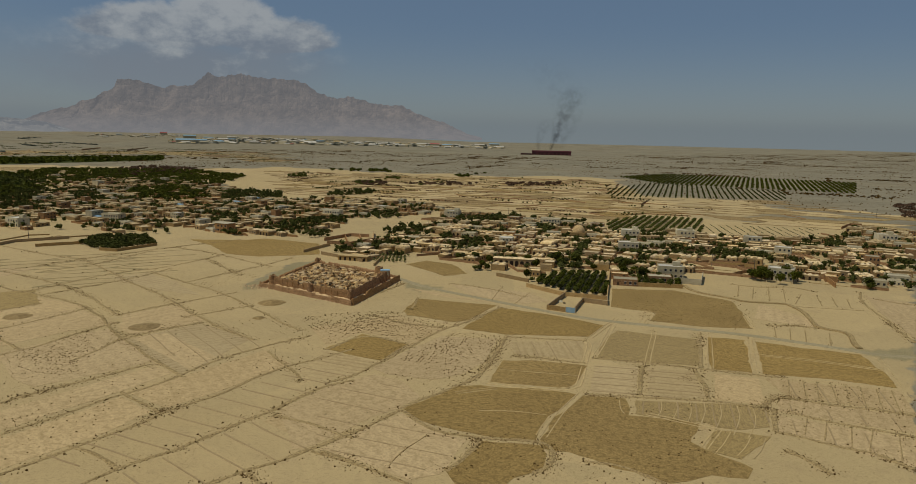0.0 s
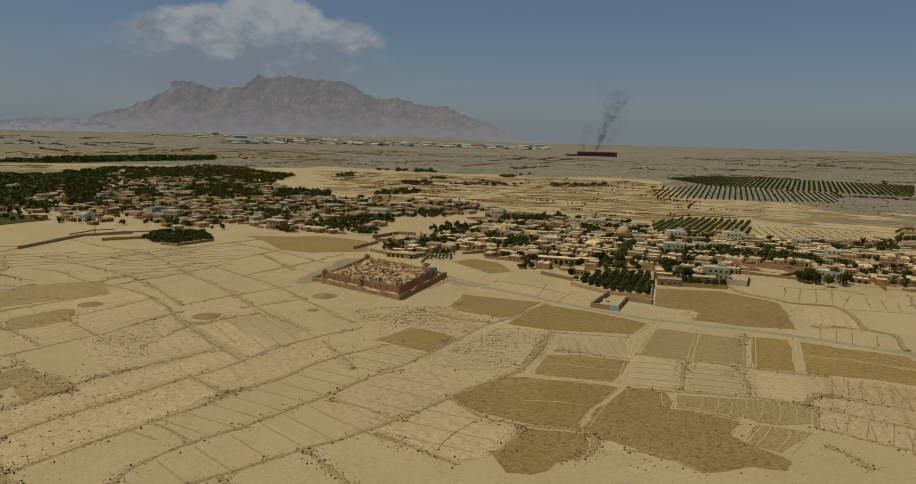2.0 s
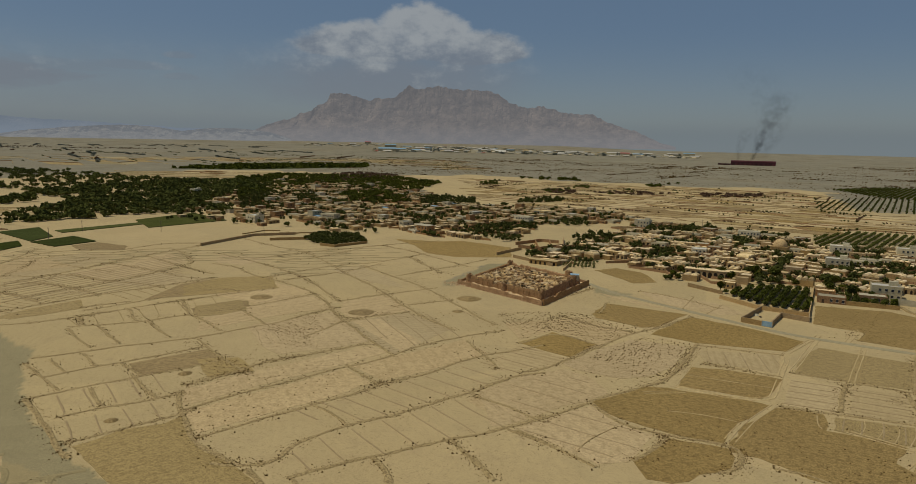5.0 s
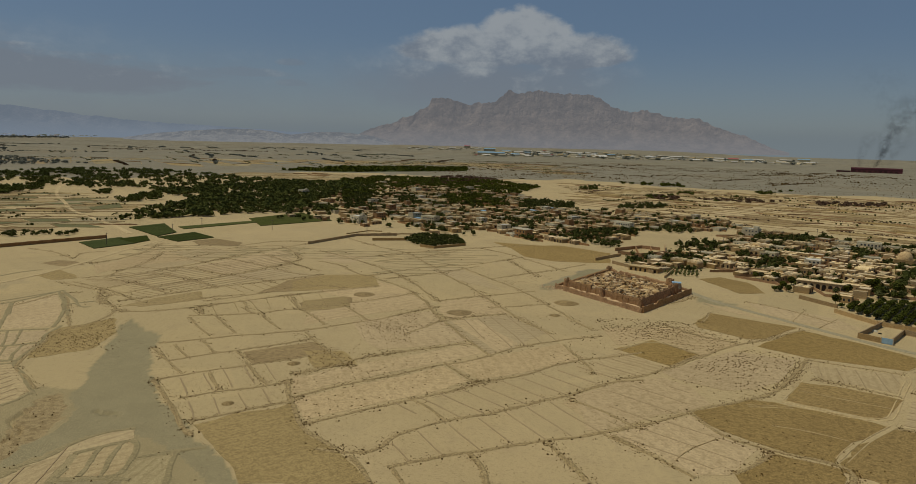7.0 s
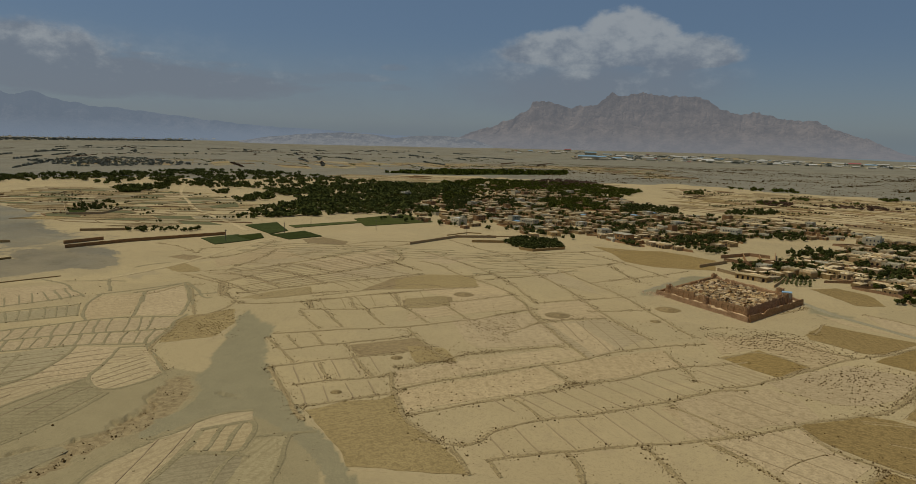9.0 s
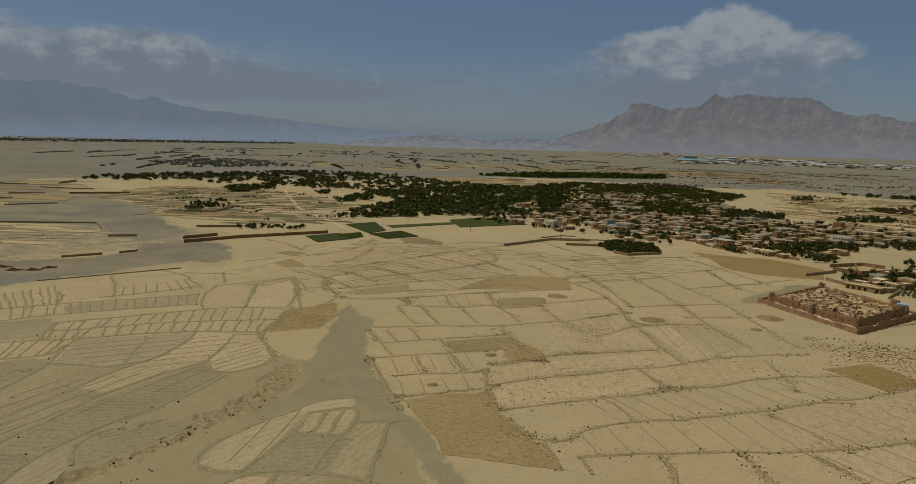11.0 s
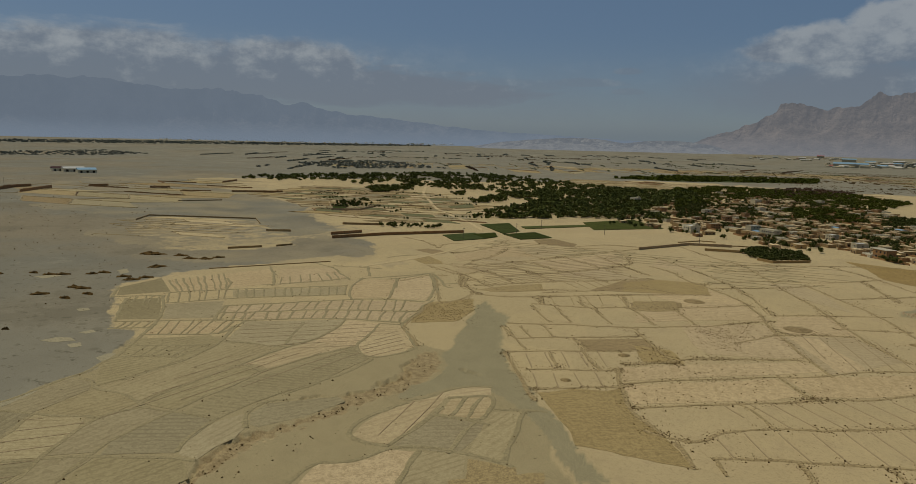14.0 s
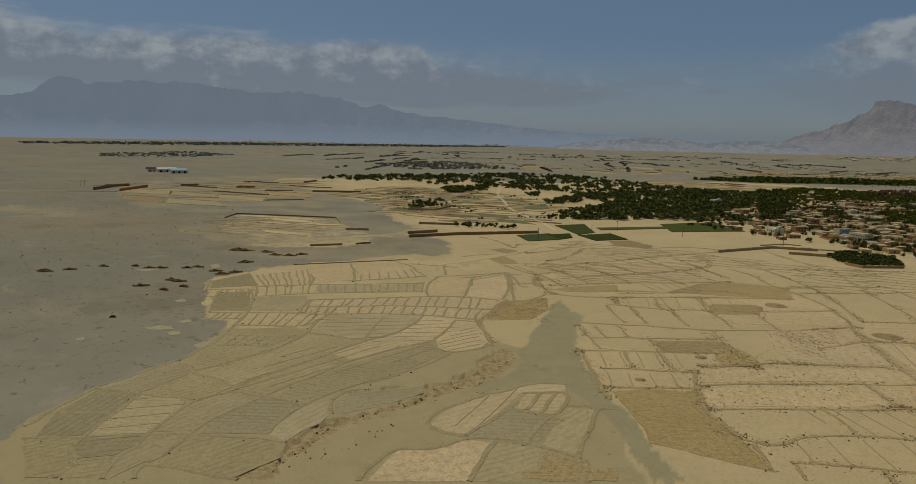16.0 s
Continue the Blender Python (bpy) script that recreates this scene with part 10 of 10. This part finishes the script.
tagged(gate, "pale blue double metal gate in a mud wall", "gate")

# ---- buildings that stand out ----
def loggia_house(x, y, turn):
    root = new("house")
    root.matrix_basis = Matrix.Translation((x, y, 0)) @ Matrix.Rotation(turn, 4, "Z")
    w, d, h = 15.0, 9.0, 6.8
    bm = box(blank(), -w / 2 + 2.5, w / 2, -d / 2, d / 2, -0.3, h)
    part("wall", bm, BRICK, root, "bare brown brick wall")
    part("roof", box(blank(), -w / 2 - 0.3, w / 2 + 0.3, -d / 2 - 0.3, d / 2 + 0.3, h, h + 0.35), CONCRETE, root)
    part("floor_slab", box(blank(), -w / 2, -w / 2 + 2.5, -d / 2, d / 2, 3.2, 3.5), CONCRETE, root)
    for k in range(4):
        part("column", box(blank(), -w / 2, -w / 2 + 0.4, -d / 2 + k * 2.87, -d / 2 + 0.4 + k * 2.87, -0.3, h), CONCRETE, root)
    for z in (1.0, 4.4):
        for i in range(3):
            opening(root, "window", -1.8 + 3.6 * i, z, -d / 2, 1.5, 1.4, GLASS)
    tagged(root, "two-storey unfinished brick house with an open loggia", "house", group="village houses")


def arcade(x, y, turn, n=7, mat=None, label="long pale arcaded building with dark arches", h=4.6):
    root = new("arcade")
    root.matrix_basis = Matrix.Translation((x, y, 0)) @ Matrix.Rotation(turn, 4, "Z")
    w = n * 3.2
    part("wall", box(blank(), -w / 2, w / 2, 0, 6, -0.3, h), mat or PLASTER, root)
    part("roof", box(blank(), -w / 2 - 0.3, w / 2 + 0.3, -0.3, 6.3, h, h + 0.3), MUD_ROOF, root)
    for i in range(n):
        opening(root, "archway", -w / 2 + 3.2 * (i + 0.5), 0, 0, 0.48 * h, 0.78 * h, DARK, True)
    tagged(root, label, "building")


def shrine(x, y):
    root = new("domed_shrine")
    root.matrix_basis = Matrix.Translation((x, y, 0)) @ Matrix.Rotation(-0.3, 4, "Z")
    part("wall", box(blank(), -6, 6, -6, 6, -0.3, 5.2, 0.15), MUD, root)
    part("drum", dome(blank(), 0, 0, 5.0, 5.2, 0.9, 16, 1), MUD_ROOF, root)
    part("dome", dome(blank(), 0, 0, 5.4, 4.9, 5.4, 18, 7), RUIN, root, "large tan mud dome", True)
    for i in (-1, 1):
        opening(root, "archway", 2.8 * i, 0, -6, 2.0, 3.2, DARK, True)
    tagged(root, "square mud shrine with one large tan dome", "shrine")


loggia_house(*(-181.5, 538.7), -0.45)
arcade(*(-106.7, 724.1), -0.1)
arcade(*(35.9, 417.2), -0.2, 8, MUD, "open colonnade round a walled yard")
arcade(*(-64.3, 425.7), -0.25, 6, MUD, "low mud stable with a row of dark arches", 2.7)
shrine(*(96.3, 539.5))
BIG = [flat_house(14, 10, 3.3, PLASTER, WHITE, "large white two-storey house with rows of windows", 4, 2, 0.6, True), flat_house(13, 9, 3.2, BRICK, CONCRETE, "brown brick house with white window frames", 4, 1, 0.4),
       flat_house(17, 9, 3.3, PLASTER, CONCRETE, "long pale two-storey school-like building", 6, 2, 0.4)]
SPOTS = []
for (x, y), k, turn in (((124.3, 394.4), 0, -0.2), ((114.7, 382.3), 1, -0.15), ((188.6, 394.1), 0, -0.5), ((193.4, 404.5), 1, -0.3), ((84.0, 614.2), 2, -0.2), ((183.7, 551.2), 0, -0.2), ((138.9, 548.3), 0, -0.2), ((-115.4, 645.8), 2, -0.3),
                        ((-3.4, 660.1), 0, -0.3), ((125.5, 612.7), 1, -0.2), ((121.5, 482.5), 0, -0.2), ((344.9, 551.0), 0, -0.2), ((93.3, 372.6), 1, -0.2), ((-291.4, 586.7), 2, -0.3), ((-267.3, 582.7), 1, -0.3), ((-347.8, 546.5), 0, -0.4), ((-581.2, 783.6), 0, -0.5)):
    SPOTS.append((BIG[k], Matrix.LocRotScale((x, y, 0), Euler((0, 0, turn)), (1, 1, 1))))
place_all(SPOTS, 40, "", "", "")
hall = [shed(40, 26, 6.5, WHITE, "long farm shed with a white sheet roof"), shed(34, 26, 6.5, BLUE, "farm shed with a pale blue sheet roof"), shed(28, 24, 6, CHAR, "dark open farm shed")]
for ob, (x, y) in zip(hall, ((-1612.4, 279.2), (-1557.8, 291.8), (-1643.0, 258.6))):
    ob.matrix_basis = Matrix.Translation((x, y, 0)) @ Matrix.Rotation(math.atan2(y, x) - 1.4, 4, "Z")
wall([(123.0, 378.4), (135.3, 373.6), (144.3, 396.4)], 3.2, 0.4, PLASTER, "pale greenish plastered yard wall")


def power_pole(x, y):
    root = new("power_pole")
    root.matrix_basis = Matrix.Translation((x, y, 0)) @ Matrix.Rotation(rng.uniform(-0.4, 0.4), 4, "Z")
    part("post", box(blank(), -0.16, 0.16, -0.16, 0.16, -0.5, 9.0, 0.05), POLE, root)
    part("crossarm", box(blank(), -1.1, 1.1, -0.07, 0.07, 8.3, 8.5), POLE, root)
    for i in (-1, 0, 1):
        part("insulator", dome(blank(), i, 0, 8.5, 0.09, 0.25, 6, 2), PLASTER, root)
    tagged(root, "thin grey wooden power pole with a crossarm", "power pole", group="power poles")


for x, y in ((-302.4, 485.9), (178.2, 406.5), (50.4, 669.2), (-74.1, 667.0), (448.4, 736.4), (-427.0, 333.2), (-427.7, 395.5), (-438.2, 438.5), (-381.5, 460.9), (-1195.9, 71.6), (-1194.3, 77.0), (-1273.5, 115.3), (160.2, 426.4), (-103.7, 608.9), (-22.9, 565.0)):
    power_pole(x, y)

# ---- ash heaps and soil mounds ----
def mound(x, y, r, h, mat, label):
    bm = blank()
    rings = []
    for q, z in ((1.0, -0.2), (0.75, 0.45), (0.4, 0.9), (0.1, 1.0)):
        rings.append([bm.verts.new((r * q * math.cos(i * 0.45) * (1 + 0.2 * noise.noise((i * 0.6, r, q))), r * q * math.sin(i * 0.45) * (1 + 0.2 * noise.noise((i * 0.6, r, q + 3))), z * h + 0.1 * noise.noise((i, q * 9, r)))) for i in range(14)])
    for lo, hi in zip(rings, rings[1:]):
        for i in range(14):
            bm.faces.new((lo[i], lo[(i + 1) % 14], hi[(i + 1) % 14], hi[i]))
    bm.faces.new(rings[-1])
    if h > 0.85:
        for v in bm.verts:
            v.co.x *= 1.5 + 0.6 * noise.noise(v.co * 0.9)
            v.co.y *= 0.7 + 0.6 * noise.noise(v.co * 1.1)
            v.co.z = max(-0.25, v.co.z * (0.75 + 1.1 * noise.noise(v.co * 1.4)))
    ob = link_mesh("soil_mound", bm, mat)
    ob.matrix_basis = Matrix.Translation((x, y, 0)) @ Matrix.Rotation(0.9 + noise.noise((x, y, 0)), 4, "Z")
    tagged(ob, label, "mound", group="soil mounds")


for (x, y), r, h in (((-125.1, 272.1), 6.5, 0.5), ((-183.9, 283.9), 6, 0.4), ((-85.3, 315.5), 6.5, 0.8), ((-83.7, 288.7), 2.8, 0.5), ((-148.0, 176.1), 2.5, 0.6), ((-142.7, 136.6), 2.0, 0.5)):
    mound(x, y, r, h, PLOUGHED, "low spoil mound round an old well in the fields")
for (x, y), r in (((-453.7, 10.4), 3), ((-444.9, 26.6), 2.2), ((-434.9, 32.9), 3), ((-431.8, 38.8), 3), ((-424.6, 52.1), 2.4), ((-425.2, 58.9), 3), ((-451.7, -21.0), 4), ((-450.8, -8.0), 3), ((-407.1, 64.5), 3), ((-396.2, 65.6), 3.5), ((-383.1, 19.5), 3.2), ((-390.9, 36.9), 3.4), ((-385.9, 39.4), 3), ((-370.7, 38.5), 2.6), ((-366.9, 27.7), 2.4), ((-427.8, 88.6), 4), ((-397.9, 73.7), 3), ((-319.2, -2.8), 1.3), ((-477.1, 100.8), 6.5), ((-461.5, 114.2), 3.5), ((-446.9, 115.3), 3.5), ((-440.1, 123.0), 3.5), ((-441.1, 131.7), 3)):
    mound(x, y, r, 0.9 + 0.12 * r, SHRUB, "dark eroded soil heap on the gravel plain")
mound(*(51.1, 329.3), 1.7, 0.7, PLASTER, "pale rubbish heap in the walled yard")
# a near-black bump stands in for the shade in the well
mound(*(52.9, 326.1), 0.9, 0.35, DARK, "dark open well mouth in the walled yard")
far_scrub(DESERT_E, 6000, 0.5, 1.4, rng)
far_scrub(DESERT_N, 3500, 0.6, 1.6, rng)
far_scrub(DESERT_W, 700, 0.2, 0.6, rng)

# weedy fallow plots before the fort
WEEDY_A = [(-67.9, 289.4), (-52.3, 299.8), (-24.7, 305.8), (0.0, 294.7), (-7.2, 272.3), (-15.0, 261.3), (-37.8, 270.0), (-47.5, 258.4)]
WEEDY_B = [(-19.2, 237.1), (0.1, 273.8), (21.6, 268.7), (8.9, 218.6), (1.2, 219.8), (-7.9, 231.8)]
WEEDY_C = [(-24.8, 218.8), (-19.2, 237.1), (-7.9, 231.8), (1.2, 219.8), (-6.3, 212.0)]
scatter_shrubs(WEEDY_A, 1.5, 0.12, 0.34)
scatter_shrubs(WEEDY_B, 1.6, 0.12, 0.36)
scatter_shrubs(WEEDY_C, 5.0, 0.1, 0.3)
plant_shrubs()
if FURROW_V:
    tagged(raw("furrows", FURROW_V, FURROW_F, FURROW), "fine earth ridges ruled across the dry fields", "furrows", kind="stuff")
for ob in SPARE:
    for o in [*ob.children_recursive, ob]:
        bpy.data.objects.remove(o)
